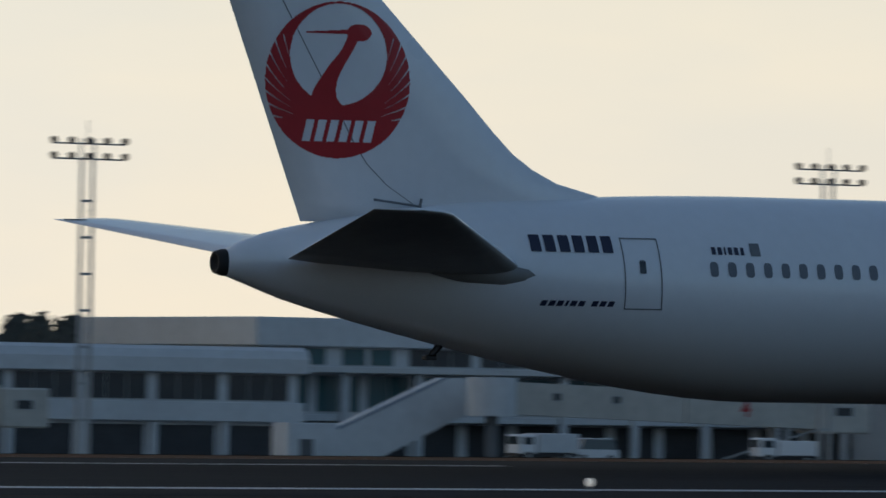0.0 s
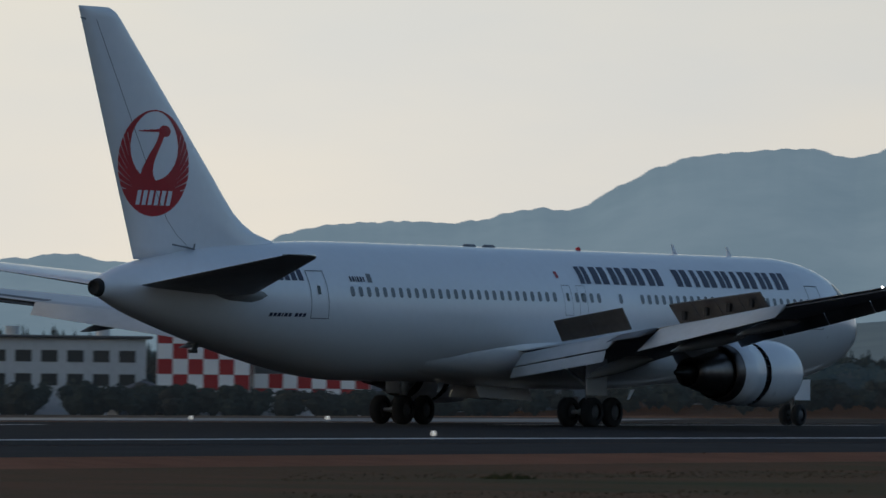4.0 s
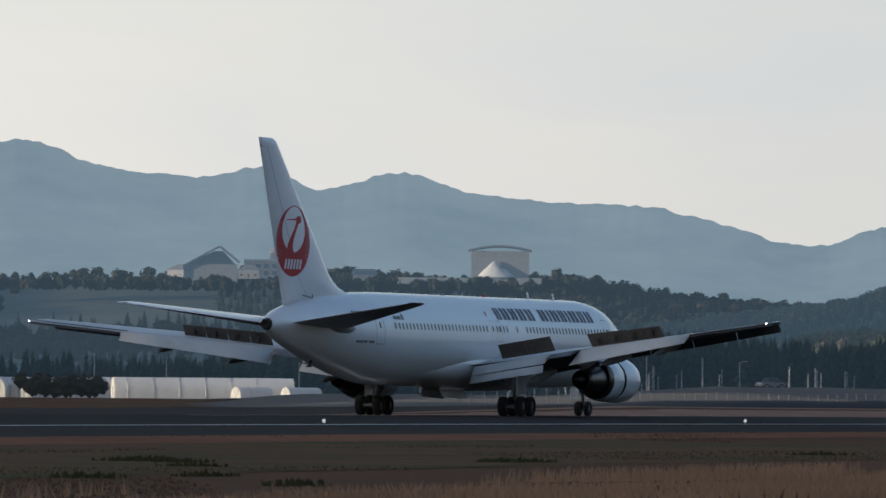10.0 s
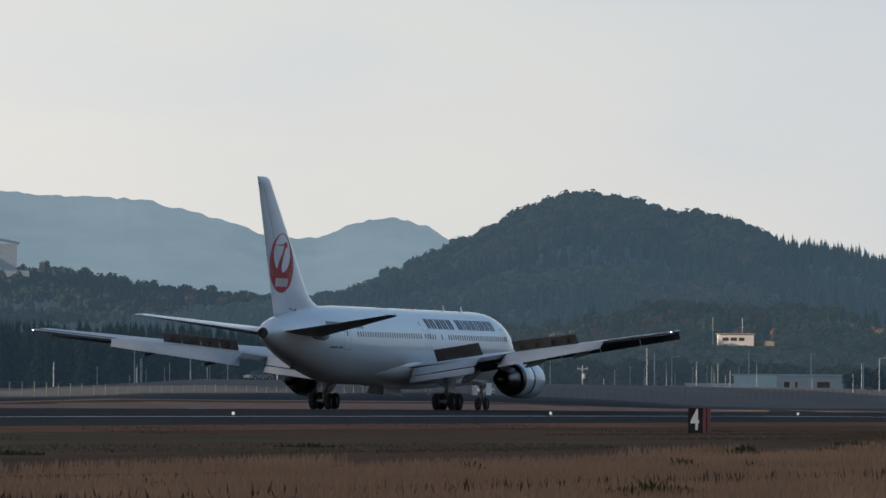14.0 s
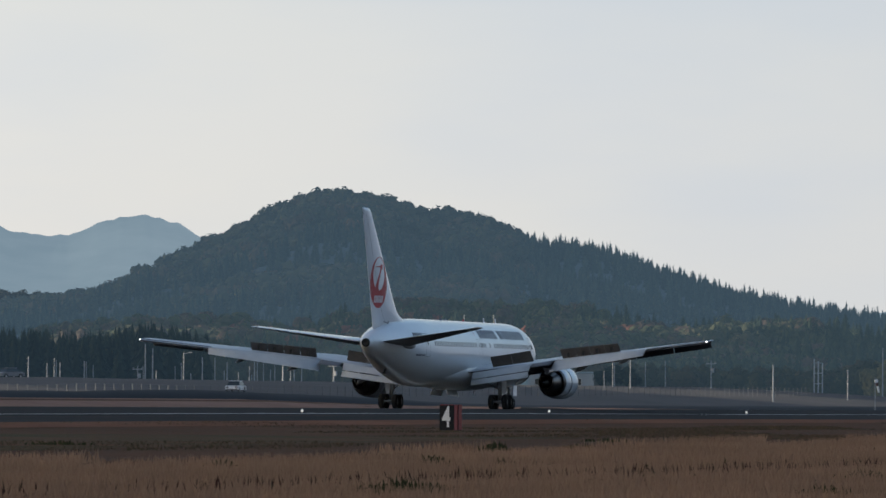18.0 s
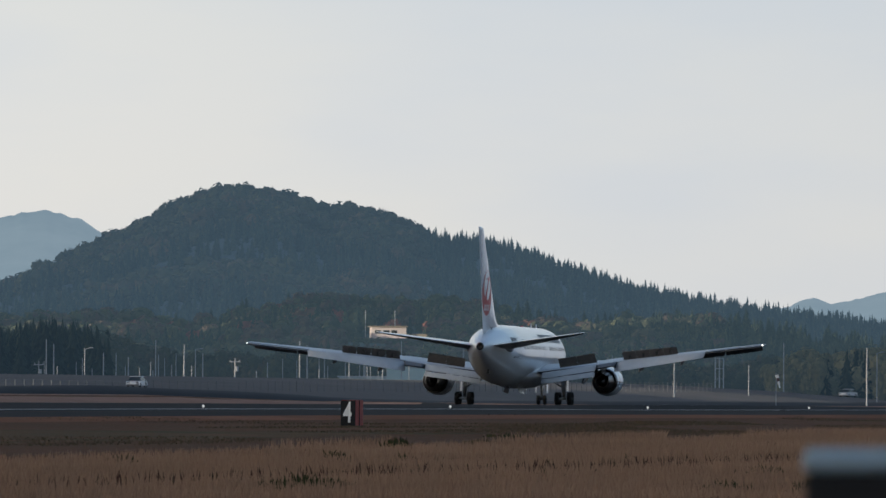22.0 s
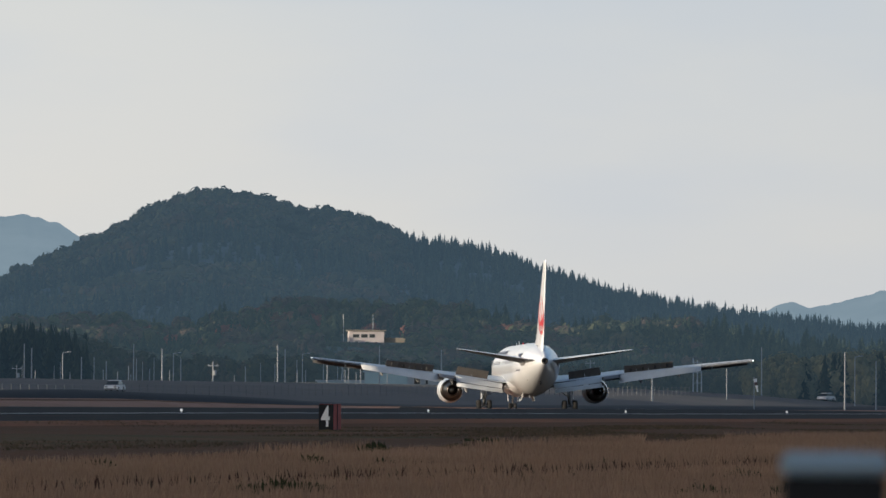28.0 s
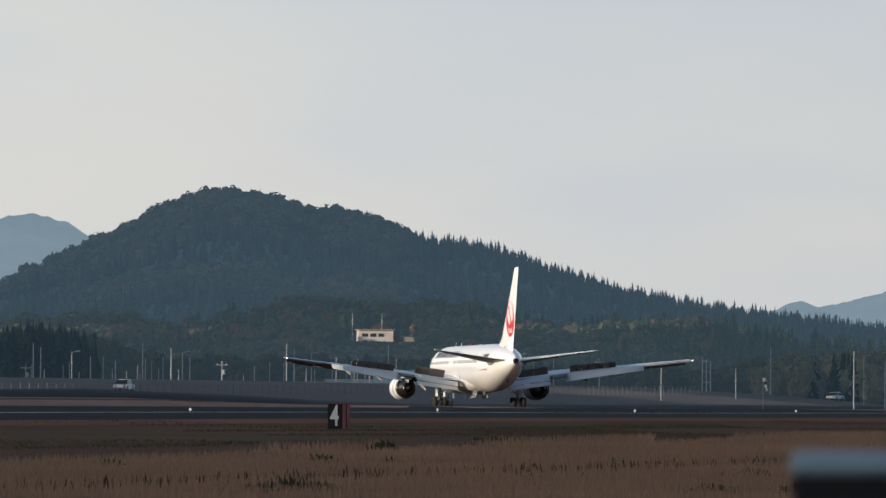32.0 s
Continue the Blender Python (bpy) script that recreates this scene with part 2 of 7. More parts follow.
M_DRYGRASS = island_material("tall_dry_grass", [(0.36, 0.217, 0.138), (0.40, 0.245, 0.155), (0.31, 0.186, 0.119)], 0.9, 0.12)
M_WEED = island_material("dark_weeds", [(0.045, 0.05, 0.022), (0.06, 0.055, 0.025), (0.035, 0.04, 0.02)], 0.9, 0.5)

# the distance, from under one to five kilometres off: pale air painted as emission
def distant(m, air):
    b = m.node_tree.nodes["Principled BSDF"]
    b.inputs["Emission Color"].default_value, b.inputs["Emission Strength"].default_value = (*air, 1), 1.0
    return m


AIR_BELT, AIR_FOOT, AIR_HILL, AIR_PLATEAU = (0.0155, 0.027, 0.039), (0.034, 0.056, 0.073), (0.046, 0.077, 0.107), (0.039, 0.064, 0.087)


# foliage with its haze added as a faint blue glow
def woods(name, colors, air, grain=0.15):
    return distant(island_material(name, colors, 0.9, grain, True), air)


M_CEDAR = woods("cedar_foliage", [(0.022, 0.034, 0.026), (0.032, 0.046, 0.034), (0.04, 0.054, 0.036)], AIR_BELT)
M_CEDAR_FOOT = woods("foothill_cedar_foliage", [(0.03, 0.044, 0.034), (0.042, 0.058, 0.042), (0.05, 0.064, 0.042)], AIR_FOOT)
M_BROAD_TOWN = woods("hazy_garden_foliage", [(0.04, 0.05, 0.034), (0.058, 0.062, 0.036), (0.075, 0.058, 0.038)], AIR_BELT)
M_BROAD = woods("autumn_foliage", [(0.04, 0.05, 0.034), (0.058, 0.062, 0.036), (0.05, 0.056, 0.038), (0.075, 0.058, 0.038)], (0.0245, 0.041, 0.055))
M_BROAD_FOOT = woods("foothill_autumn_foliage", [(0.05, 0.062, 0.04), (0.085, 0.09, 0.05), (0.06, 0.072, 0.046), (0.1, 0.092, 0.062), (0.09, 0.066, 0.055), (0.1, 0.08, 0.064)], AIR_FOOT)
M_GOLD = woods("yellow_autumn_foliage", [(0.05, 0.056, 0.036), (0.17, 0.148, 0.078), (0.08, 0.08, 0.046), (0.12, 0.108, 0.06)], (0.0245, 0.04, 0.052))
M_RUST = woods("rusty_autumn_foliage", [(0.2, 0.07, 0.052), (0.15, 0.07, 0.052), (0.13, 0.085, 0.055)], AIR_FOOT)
# town trees about a kilometre off, lightened by a painted haze glow
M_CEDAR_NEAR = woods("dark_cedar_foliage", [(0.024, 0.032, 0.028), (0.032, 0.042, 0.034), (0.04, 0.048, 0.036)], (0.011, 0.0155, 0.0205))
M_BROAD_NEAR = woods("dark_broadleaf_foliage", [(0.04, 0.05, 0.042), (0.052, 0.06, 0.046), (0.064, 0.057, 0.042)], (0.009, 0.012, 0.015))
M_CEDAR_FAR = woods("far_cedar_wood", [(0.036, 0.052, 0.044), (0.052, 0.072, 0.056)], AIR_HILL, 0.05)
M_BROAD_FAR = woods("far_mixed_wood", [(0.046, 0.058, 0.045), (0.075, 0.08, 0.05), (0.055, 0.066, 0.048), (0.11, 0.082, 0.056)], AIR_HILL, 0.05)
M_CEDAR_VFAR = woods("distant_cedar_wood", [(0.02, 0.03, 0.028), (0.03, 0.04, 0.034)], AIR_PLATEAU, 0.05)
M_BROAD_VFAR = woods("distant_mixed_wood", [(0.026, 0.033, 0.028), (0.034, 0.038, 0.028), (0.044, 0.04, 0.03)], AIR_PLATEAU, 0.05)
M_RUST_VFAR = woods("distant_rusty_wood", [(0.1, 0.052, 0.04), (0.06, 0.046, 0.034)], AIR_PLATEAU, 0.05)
# slopes below the woods carry the same painted haze
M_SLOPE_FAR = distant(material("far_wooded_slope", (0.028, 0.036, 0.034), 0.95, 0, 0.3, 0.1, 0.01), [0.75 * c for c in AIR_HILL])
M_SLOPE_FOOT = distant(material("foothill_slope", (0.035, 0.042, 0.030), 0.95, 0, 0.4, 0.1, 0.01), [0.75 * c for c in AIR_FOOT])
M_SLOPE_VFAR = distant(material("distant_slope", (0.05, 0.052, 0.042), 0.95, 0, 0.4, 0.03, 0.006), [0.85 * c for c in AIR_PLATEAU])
M_ROUGH = material("dark_withered_grass", (0.06, 0.046, 0.04), 0.95, 0, 0.4, 0.35, 0.035, bump=0.5, bump_scale=3, color2=(0.045, 0.042, 0.034))
M_SOIL_PALE = material("pale_dry_soil", (0.34, 0.2, 0.145), 0.95, 0, 0.3, 0.8, 0.06, bump=0.4, bump_scale=6)
for m in (M_ASPHALT, M_SHOULDER, M_GROUND, M_SOIL, M_SOIL_PALE, M_ROUGH, M_APRON, M_SLOPE_FAR, M_SLOPE_FOOT, M_SLOPE_VFAR):
    m.node_tree.nodes["Principled BSDF"].inputs["Specular IOR Level"].default_value = 0.06
# plateau walls and roofs, their haze mixed in as emission
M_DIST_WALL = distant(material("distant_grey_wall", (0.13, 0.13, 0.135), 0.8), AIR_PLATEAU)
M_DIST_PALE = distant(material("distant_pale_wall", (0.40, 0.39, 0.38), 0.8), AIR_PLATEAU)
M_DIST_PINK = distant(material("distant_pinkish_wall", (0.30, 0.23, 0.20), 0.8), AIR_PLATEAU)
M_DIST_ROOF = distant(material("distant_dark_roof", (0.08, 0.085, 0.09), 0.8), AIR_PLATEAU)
# folds of the mountain range, painted into the glow that stands for its haze
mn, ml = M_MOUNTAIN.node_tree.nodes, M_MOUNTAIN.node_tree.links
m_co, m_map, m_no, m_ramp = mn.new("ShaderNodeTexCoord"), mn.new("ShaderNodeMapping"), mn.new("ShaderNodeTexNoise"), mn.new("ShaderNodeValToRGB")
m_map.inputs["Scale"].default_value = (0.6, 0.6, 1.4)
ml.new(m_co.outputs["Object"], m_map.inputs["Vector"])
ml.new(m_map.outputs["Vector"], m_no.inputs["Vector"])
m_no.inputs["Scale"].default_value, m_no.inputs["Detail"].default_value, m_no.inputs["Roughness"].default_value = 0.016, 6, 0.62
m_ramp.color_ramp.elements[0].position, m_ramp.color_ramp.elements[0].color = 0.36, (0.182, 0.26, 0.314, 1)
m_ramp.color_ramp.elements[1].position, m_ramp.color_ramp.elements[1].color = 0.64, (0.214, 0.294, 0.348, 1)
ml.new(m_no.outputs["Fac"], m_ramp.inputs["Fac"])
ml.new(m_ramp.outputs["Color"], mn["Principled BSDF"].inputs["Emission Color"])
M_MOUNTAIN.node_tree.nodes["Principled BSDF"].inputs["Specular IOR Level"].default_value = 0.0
M_WALL = material("pale_grey_wall", (0.58, 0.60, 0.61), 0.8, 0, 0.15, 1.2, 0.12)
M_WALL_WHITE = material("white_wall", (0.56, 0.56, 0.55), 0.8, 0, 0.15, 1.0, 0.15)
M_WALL_BEIGE = material("beige_wall", (0.30, 0.265, 0.215), 0.85, 0, 0.2, 1.0, 0.2)
M_HOUSE = material("dull_grey_house_wall", (0.21, 0.22, 0.225), 0.85, 0, 0.2, 1.0, 0.2)
M_FACTORY = material("pale_factory_wall", (0.15, 0.165, 0.175), 0.8, 0, 0.15, 1.0, 0.2)
M_WALL_CREAM = material("cream_pink_wall", (0.62, 0.55, 0.53), 0.8, 0, 0.15, 1.0, 0.2)
M_WALL_BLUE = material("blue_grey_panel", (0.20, 0.24, 0.29), 0.7, 0, 0.15, 1.0, 0.2)
M_ROOF_GREY = material("grey_roof", (0.12, 0.125, 0.13), 0.75, 0, 0.25, 1.5, 0.2)
M_ROOF_BRIGHT = material("pale_metal_roof", (0.52, 0.56, 0.60), 0.35, 0.3, 0.15, 1.5, 0.2)
M_ROOF_DULL = material("dull_metal_roof", (0.26, 0.30, 0.33), 0.5, 0, 0.15, 1.5, 0.2)
M_ROOF_RED = material("dull_red_roof", (0.11, 0.06, 0.055), 0.7, 0, 0.25, 1.5, 0.2)
M_ROOF_BROWN = material("brown_tile_roof", (0.12, 0.09, 0.07), 0.8, 0, 0.3, 1.5, 0.2)
M_PANE = material("dark_window_glass", (0.045, 0.055, 0.06), 0.12, 0, 0.2, 0.5, 0.1)
M_TEAL = material("teal_window_glass", (0.05, 0.12, 0.13), 0.15, 0, 0.2, 0.5, 0.1)
M_PALETEAL = material("pale_teal_wall", (0.13, 0.18, 0.19), 0.7, 0, 0.15, 1.0, 0.2)
M_FRAME = material("window_frame", (0.34, 0.35, 0.35), 0.6, 0, 0.1)
M_DARKOPEN = material("shaded_opening", (0.06, 0.062, 0.066), 0.9, 0, 0.3)
M_BRIDGE = material("cream_bridge_panel", (0.50, 0.48, 0.43), 0.7, 0, 0.18, 1.2, 0.3)
M_REDMARK = material("red_marking", (0.4, 0.035, 0.035), 0.6, 0, 0.15)
M_WHITEMARK = material("white_marking", (0.86, 0.86, 0.85), 0.6, 0, 0.1)
M_POLE = material("galvanised_pole", (0.38, 0.39, 0.39), 0.5, 0.3, 0.15)
M_CONCRETE = material("pale_concrete_pole", (0.42, 0.42, 0.41), 0.85, 0, 0.15)
M_PALEPOLE = material("concrete_pole", (0.15, 0.155, 0.16), 0.85, 0, 0.15)
M_CARWHITE = material("white_car_paint", (0.75, 0.75, 0.75), 0.3, 0, 0.06, coat=0.4)
M_CARGREY = material("grey_car_paint", (0.22, 0.23, 0.25), 0.3, 0.2, 0.1, coat=0.4)
M_CARRED = material("red_car_paint", (0.35, 0.05, 0.035), 0.35, 0, 0.1, coat=0.4)
M_YELLOW = material("yellow_machine_paint", (0.55, 0.36, 0.04), 0.45, 0, 0.2)
M_SIGNBLACK = material("black_sign_board", (0.012, 0.012, 0.013), 0.9, 0, 0.2)
M_SIGNRED = material("dark_red_sign_board", (0.4, 0.032, 0.018), 0.55, 0, 0.2, 3, 1.0)
M_LAMPFACE = material("lamp_glass", (0.25, 0.26, 0.28), 0.2, 0, 0.1)
M_FILM = material("greenhouse_film", (0.84, 0.84, 0.83), 0.5, 0, 0.15, 1.0, 0.2)
# thin film lets daylight through
fn_, fl_ = M_FILM.node_tree.nodes, M_FILM.node_tree.links
f_tl, f_mx = fn_.new("ShaderNodeBsdfTranslucent"), fn_.new("ShaderNodeMixShader")
f_tl.inputs["Color"].default_value = (0.85, 0.82, 0.76, 1)
f_mx.inputs["Fac"].default_value = 0.3
fl_.new(fn_["Principled BSDF"].outputs[0], f_mx.inputs[1])
fl_.new(f_tl.outputs[0], f_mx.inputs[2])
fl_.new(f_mx.outputs[0], fn_["Material Output"].inputs["Surface"])
# far poles, roofs and walls that glow faintly in place of haze
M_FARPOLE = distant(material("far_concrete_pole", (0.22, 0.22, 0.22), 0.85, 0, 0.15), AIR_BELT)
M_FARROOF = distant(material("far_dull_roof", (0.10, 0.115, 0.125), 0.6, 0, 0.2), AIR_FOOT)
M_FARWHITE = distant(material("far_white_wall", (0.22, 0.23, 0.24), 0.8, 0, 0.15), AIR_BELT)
# the factory's two wall colours get this haze glow too
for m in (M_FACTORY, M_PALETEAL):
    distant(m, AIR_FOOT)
M_POSTCAP = material("blue_grey_cap", (0.30, 0.40, 0.47), 0.5, 0, 0.1)
M_BANK = material("dark_bank_grass", (0.022, 0.02, 0.021), 0.95, 0, 0.35, 0.5, 0.05)
M_MOWN = material("olive_mown_grass", (0.16, 0.076, 0.042), 0.95, 0, 0.3, 0.12, 0.02, bump=0.5, bump_scale=3, color2=(0.066, 0.066, 0.03))
M_MOWN.node_tree.nodes["Principled BSDF"].inputs["Specular IOR Level"].default_value = 0.06
M_MOWNGRASS = island_material("short_mown_grass", [(0.12, 0.078, 0.048), (0.09, 0.074, 0.042), (0.13, 0.082, 0.052)], 0.9, 0.12)
M_EDGELAMP = material("edge_lamp", (0.8, 0.8, 0.75), 0.3, emit=(1.0, 0.95, 0.85), emit_strength=0.35)
M_PALEGRASS = material("pale_dry_field", (0.074, 0.061, 0.059), 0.95, 0, 0.5, 0.22, 0.025, color2=(0.05, 0.047, 0.045))
# ---- mesh tools ----
def mesh_of(name, bm, mats):
    me = bpy.data.meshes.new(name)
    bm.to_mesh(me)
    bm.free()
    for m in mats if isinstance(mats, (list, tuple)) else [mats]:
        me.materials.append(m)
    return me


def part(name, bm, mat, parent=None, label="", smooth=False):
    """Links a bmesh as one mesh object, under a thing or a part."""
    me = mesh_of(name, bm, mat)
    if smooth:
        me.polygons.foreach_set("use_smooth", [True] * len(me.polygons))
    ob = new(name, me)
    if parent is not None:
        ob.parent = parent
    if label:
        ob["label"] = label
    return ob


def again(ob, parent, x=0, y=0, z=0, rz=0, rx=0, ry=0):
    """Another piece on the same mesh."""
    o = new(ob.name.split(".")[0], ob.data)
    o.parent = parent
    o.matrix_basis = pose(x, y, z, rx, ry, rz)
    if "label" in ob:
        o["label"] = ob["label"]
    return o


def thing(name, m, label, category, group="", kind=""):
    ob = new(name)
    ob.empty_display_size = 0.3
    ob.matrix_basis = m
    return tagged(ob, label, category, group, kind)


def box(bm, x0, x1, y0, y1, z0, z1, bevel=0.0, mat=0):
    v = [bm.verts.new((x, y, z)) for x in (x0, x1) for y in (y0, y1) for z in (z0, z1)]
    fs = [bm.faces.new([v[i] for i in q]) for q in ((0, 1, 3, 2), (4, 6, 7, 5), (0, 4, 5, 1), (2, 3, 7, 6), (0, 2, 6, 4), (1, 5, 7, 3))]
    for f in fs:
        f.material_index = mat
    if bevel:
        es = list({e for f in fs for e in f.edges})
        bmesh.ops.bevel(bm, geom=es, offset=bevel, segments=1, affect="EDGES")
    return bm


def boxes(*rows, bevel=0.0):
    bm = bmesh.new()
    for r in rows:
        box(bm, *r[:6], bevel=bevel, mat=r[6] if len(r) > 6 else 0)
    return bm


def rings(bm, loops, closed=True, cap0=False, cap1=False, mat=0):
    """Skins a row of loops that have the same count of points."""
    vs = [[bm.verts.new(p) for p in lp] for lp in loops]
    n = len(vs[0])
    for a, b in zip(vs, vs[1:]):
        for i in range(n if closed else n - 1):
            j = (i + 1) % n
            f = bm.faces.new((a[i], a[j], b[j], b[i]))
            f.material_index = mat
    for flag, lp in ((cap0, vs[0]), (cap1, vs[-1])):
        if flag:
            f = bm.faces.new(lp)
            f.material_index = mat
    return vs


def turn_y(bm, profile, n=32, cx=0, cz=0, mat=0, cap0=False, cap1=False):
    """A body of revolution about a line along y: profile of (y, radius)."""
    rings(bm, [[(cx + r * math.cos(2 * math.pi * i / n), y, cz + r * math.sin(2 * math.pi * i / n)) for i in range(n)] for y, r in profile], mat=mat, cap0=cap0, cap1=cap1)
    return bm


def tube(bm, a, b, r0, r1=None, n=8, cap=True, mat=0):
    a, b = Vector(a), Vector(b)
    r1 = r0 if r1 is None else r1
    q = (b - a).to_track_quat("Z", "Y")
    loops = [[p + q @ Vector((r * math.cos(2 * math.pi * i / n), r * math.sin(2 * math.pi * i / n), 0)) for i in range(n)] for p, r in ((a, r0), (b, r1))]
    rings(bm, loops, cap0=cap, cap1=cap, mat=mat)
    return bm


def tidy(bm):
    bmesh.ops.recalc_face_normals(bm, faces=bm.faces)
    return bm


def lerp(a, b, t):
    return a + (b - a) * t


def along(table, x):
    """Straight-line table look-up."""
    for (x0, *v0), (x1, *v1) in zip(table, table[1:]):
        if x <= x1 or (x1, *v1) == table[-1]:
            t = min(max((x - x0) / (x1 - x0), 0), 1)
            return [lerp(a, b, t) for a, b in zip(v0, v1)]


def smooth_along(table, x):
    xs = [r[0] for r in table]
    i = min(max(sum(1 for v in xs if v <= x) - 1, 0), len(xs) - 2)
    t = min(max((x - xs[i]) / (xs[i + 1] - xs[i]), 0), 1)
    out = []
    for k in range(1, len(table[0])):
        p1, p2 = table[i][k], table[i + 1][k]
        h = xs[i + 1] - xs[i]
        m1 = (p2 - table[i - 1][k]) / (xs[i + 1] - xs[i - 1]) if i > 0 else (p2 - p1) / h
        m2 = (table[i + 2][k] - p1) / (xs[i + 2] - xs[i]) if i + 2 < len(xs) else (p2 - p1) / h
        out.append((2 * t**3 - 3 * t**2 + 1) * p1 + (t**3 - 2 * t**2 + t) * h * m1 + (3 * t**2 - 2 * t**3) * p2 + (t**3 - t**2) * h * m2)
    return out
# ---- the airliner: x to its right, y forward, z up, origin on the ground between the main wheels ----
# along y: half width, keel height, top height
HULL = [(-26.8, 0.32, 4.88, 5.48), (-26.2, 0.55, 4.68, 5.78), (-25, 0.92, 4.26, 6.12), (-23, 1.36, 3.74, 6.48), (-21, 1.74, 3.28, 6.80), (-19, 2.06, 2.83, 6.98), (-17, 2.28, 2.45, 7.08), (-15, 2.42, 2.10, 7.18), (-13, 2.50, 1.86, 7.24), (-11, 2.515, 1.76, 7.26), (18, 2.515, 1.76, 7.26), (20.6, 2.50, 1.80, 7.24), (22.4, 2.38, 1.95, 7.06), (23.9, 2.12, 2.22, 6.70), (25.2, 1.75, 2.58, 6.08), (26.1, 1.32, 2.98, 5.42), (26.7, 0.88, 3.40, 4.85), (27.05, 0.5, 3.75, 4.48), (27.2, 0.08, 4.05, 4.18)]


def hull_at(y):
    w, z0, z1 = smooth_along(HULL, y)
    return max(w, 0.02), z0, max(z1, z0 + 0.04)


def hull_point(y, z, out=0.0):
    """The point of the right-hand skin at that station and height."""
    w, z0, z1 = hull_at(y)
    c, h = (z0 + z1) / 2, (z1 - z0) / 2
    s = min(max((z - c) / h, -0.999), 0.999)
    x = w * math.sqrt(1 - s * s)
    n = Vector((x / w**2, 0, (z - c) / h**2)).normalized()
    return Vector((x, y, z)) + n * out


def hull_mesh():
    bm = bmesh.new()
    n = 48
    ys = [r[0] for r in HULL[:10]] + [-11 + 29 * i / 24 for i in range(1, 25)] + [r[0] for r in HULL[11:]]
    fine = sorted(set(ys + [(a + b) / 2 for a, b in zip(ys, ys[1:]) if b <= -11 or a >= 18]))
    loops = []
    for y in fine:
        w, z0, z1 = hull_at(y)
        loops.append([(w * math.sin(2 * math.pi * i / n), y, (z0 + z1) / 2 - (z1 - z0) / 2 * math.cos(2 * math.pi * i / n)) for i in range(n)])
    rings(bm, loops, cap0=True, cap1=True)
    return tidy(bm)


def skin_patch(bm, y0, y1, z0, z1, out=0.012, ny=4, nz=4, side=1, slant=0.0, mat=0):
    """A patch that lies on the hull."""
    g = [[hull_point(lerp(y0, y1, i / ny) + slant * (j / nz), lerp(z0, z1, j / nz), out) for j in range(nz + 1)] for i in range(ny + 1)]
    vs = [[bm.verts.new((p.x * side, p.y, p.z)) for p in row] for row in g]
    for i in range(ny):
        for j in range(nz):
            q = (vs[i][j], vs[i + 1][j], vs[i + 1][j + 1], vs[i][j + 1])
            f = bm.faces.new(q if side > 0 else q[::-1])
            f.material_index = mat


def skin_outline(bm, y0, y1, z0, z1, w, side=1, out=0.014):
    for a, b, c, d in ((y0, y0 + w, z0, z1), (y1 - w, y1, z0, z1), (y0 + w, y1 - w, z0, z0 + w), (y0 + w, y1 - w, z1 - w, z1)):
        skin_patch(bm, a, b, c, d, out, 3 if b - a > 0.3 else 1, 5 if d - c > 0.3 else 1, side)


FOIL = [(0, 0), (0.012, 0.21), (0.05, 0.37), (0.15, 0.5), (0.32, 0.5), (0.55, 0.38), (0.78, 0.18), (1.0, 0.015)]


def foil_loop(le, te, thick, axis="z"):
    """A closed section from its leading to its trailing edge."""
    le, te = Vector(le), Vector(te)
    up = Vector((0, 0, 1)) if axis == "z" else Vector((1, 0, 0))
    top = [le.lerp(te, s) + up * thick * t for s, t in FOIL]
    low = [le.lerp(te, s) - up * thick * t * 0.8 for s, t in FOIL[1:]]
    return top + low[::-1]


def foil_body(sections, axis="z", mat=0, under=None):
    bm = bmesh.new()
    rings(bm, [foil_loop(*s, axis=axis) for s in sections], cap0=True, cap1=True, mat=mat)
    tidy(bm)
    # faces turned down take the second material, a painted shade tone
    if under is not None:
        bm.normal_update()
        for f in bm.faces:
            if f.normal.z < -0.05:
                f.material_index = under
    return bm


def wing_edges(x):
    """Leading edge y, trailing edge y, height and thickness of the wing at x metres from the middle."""
    le, te, z, t = along([(1.5, 9.6, -2.3, 2.95, 1.5), (2.5, 8.75, -2.3, 3.05, 1.35), (8.0, 4.95, -3.2, 3.68, 0.85), (10.0, 3.58, -3.7, 4.0, 0.75), (16.0, -0.55, -6.3, 4.62, 0.44), (23.0, -5.4, -8.4, 5.42, 0.24), (23.6, -5.9, -8.65, 5.5, 0.2), (23.85, -6.7, -8.75, 5.54, 0.06)], x)
    return le, te, z, t


def wing_mesh(side):
    secs = []
    for x in (1.5, 2.5, 4, 6, 8, 10, 12, 14, 16, 18, 20, 22, 23, 23.4, 23.6, 23.75, 23.85):
        le, te, z, t = wing_edges(x)
        te = te + (0.75 if 2 < x < 17.9 else 0)
        secs.append(((side * x, le, z + 0.1), (side * x, te, z), t))
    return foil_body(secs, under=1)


def slab(bm, corners, thick, mat=0):
    """A thin panel: four corners and a thickness along its normal."""
    c = [Vector(p) for p in corners]
    n = (c[1] - c[0]).cross(c[3] - c[0]).normalized() * thick
    a = [bm.verts.new(p) for p in c]
    b = [bm.verts.new(p + n) for p in c]
    fs = [bm.faces.new(a[::-1]), bm.faces.new(b)] + [bm.faces.new((a[i], a[(i + 1) % 4], b[(i + 1) % 4], b[i])) for i in range(4)]
    for f in fs:
        f.material_index = mat
    return bm


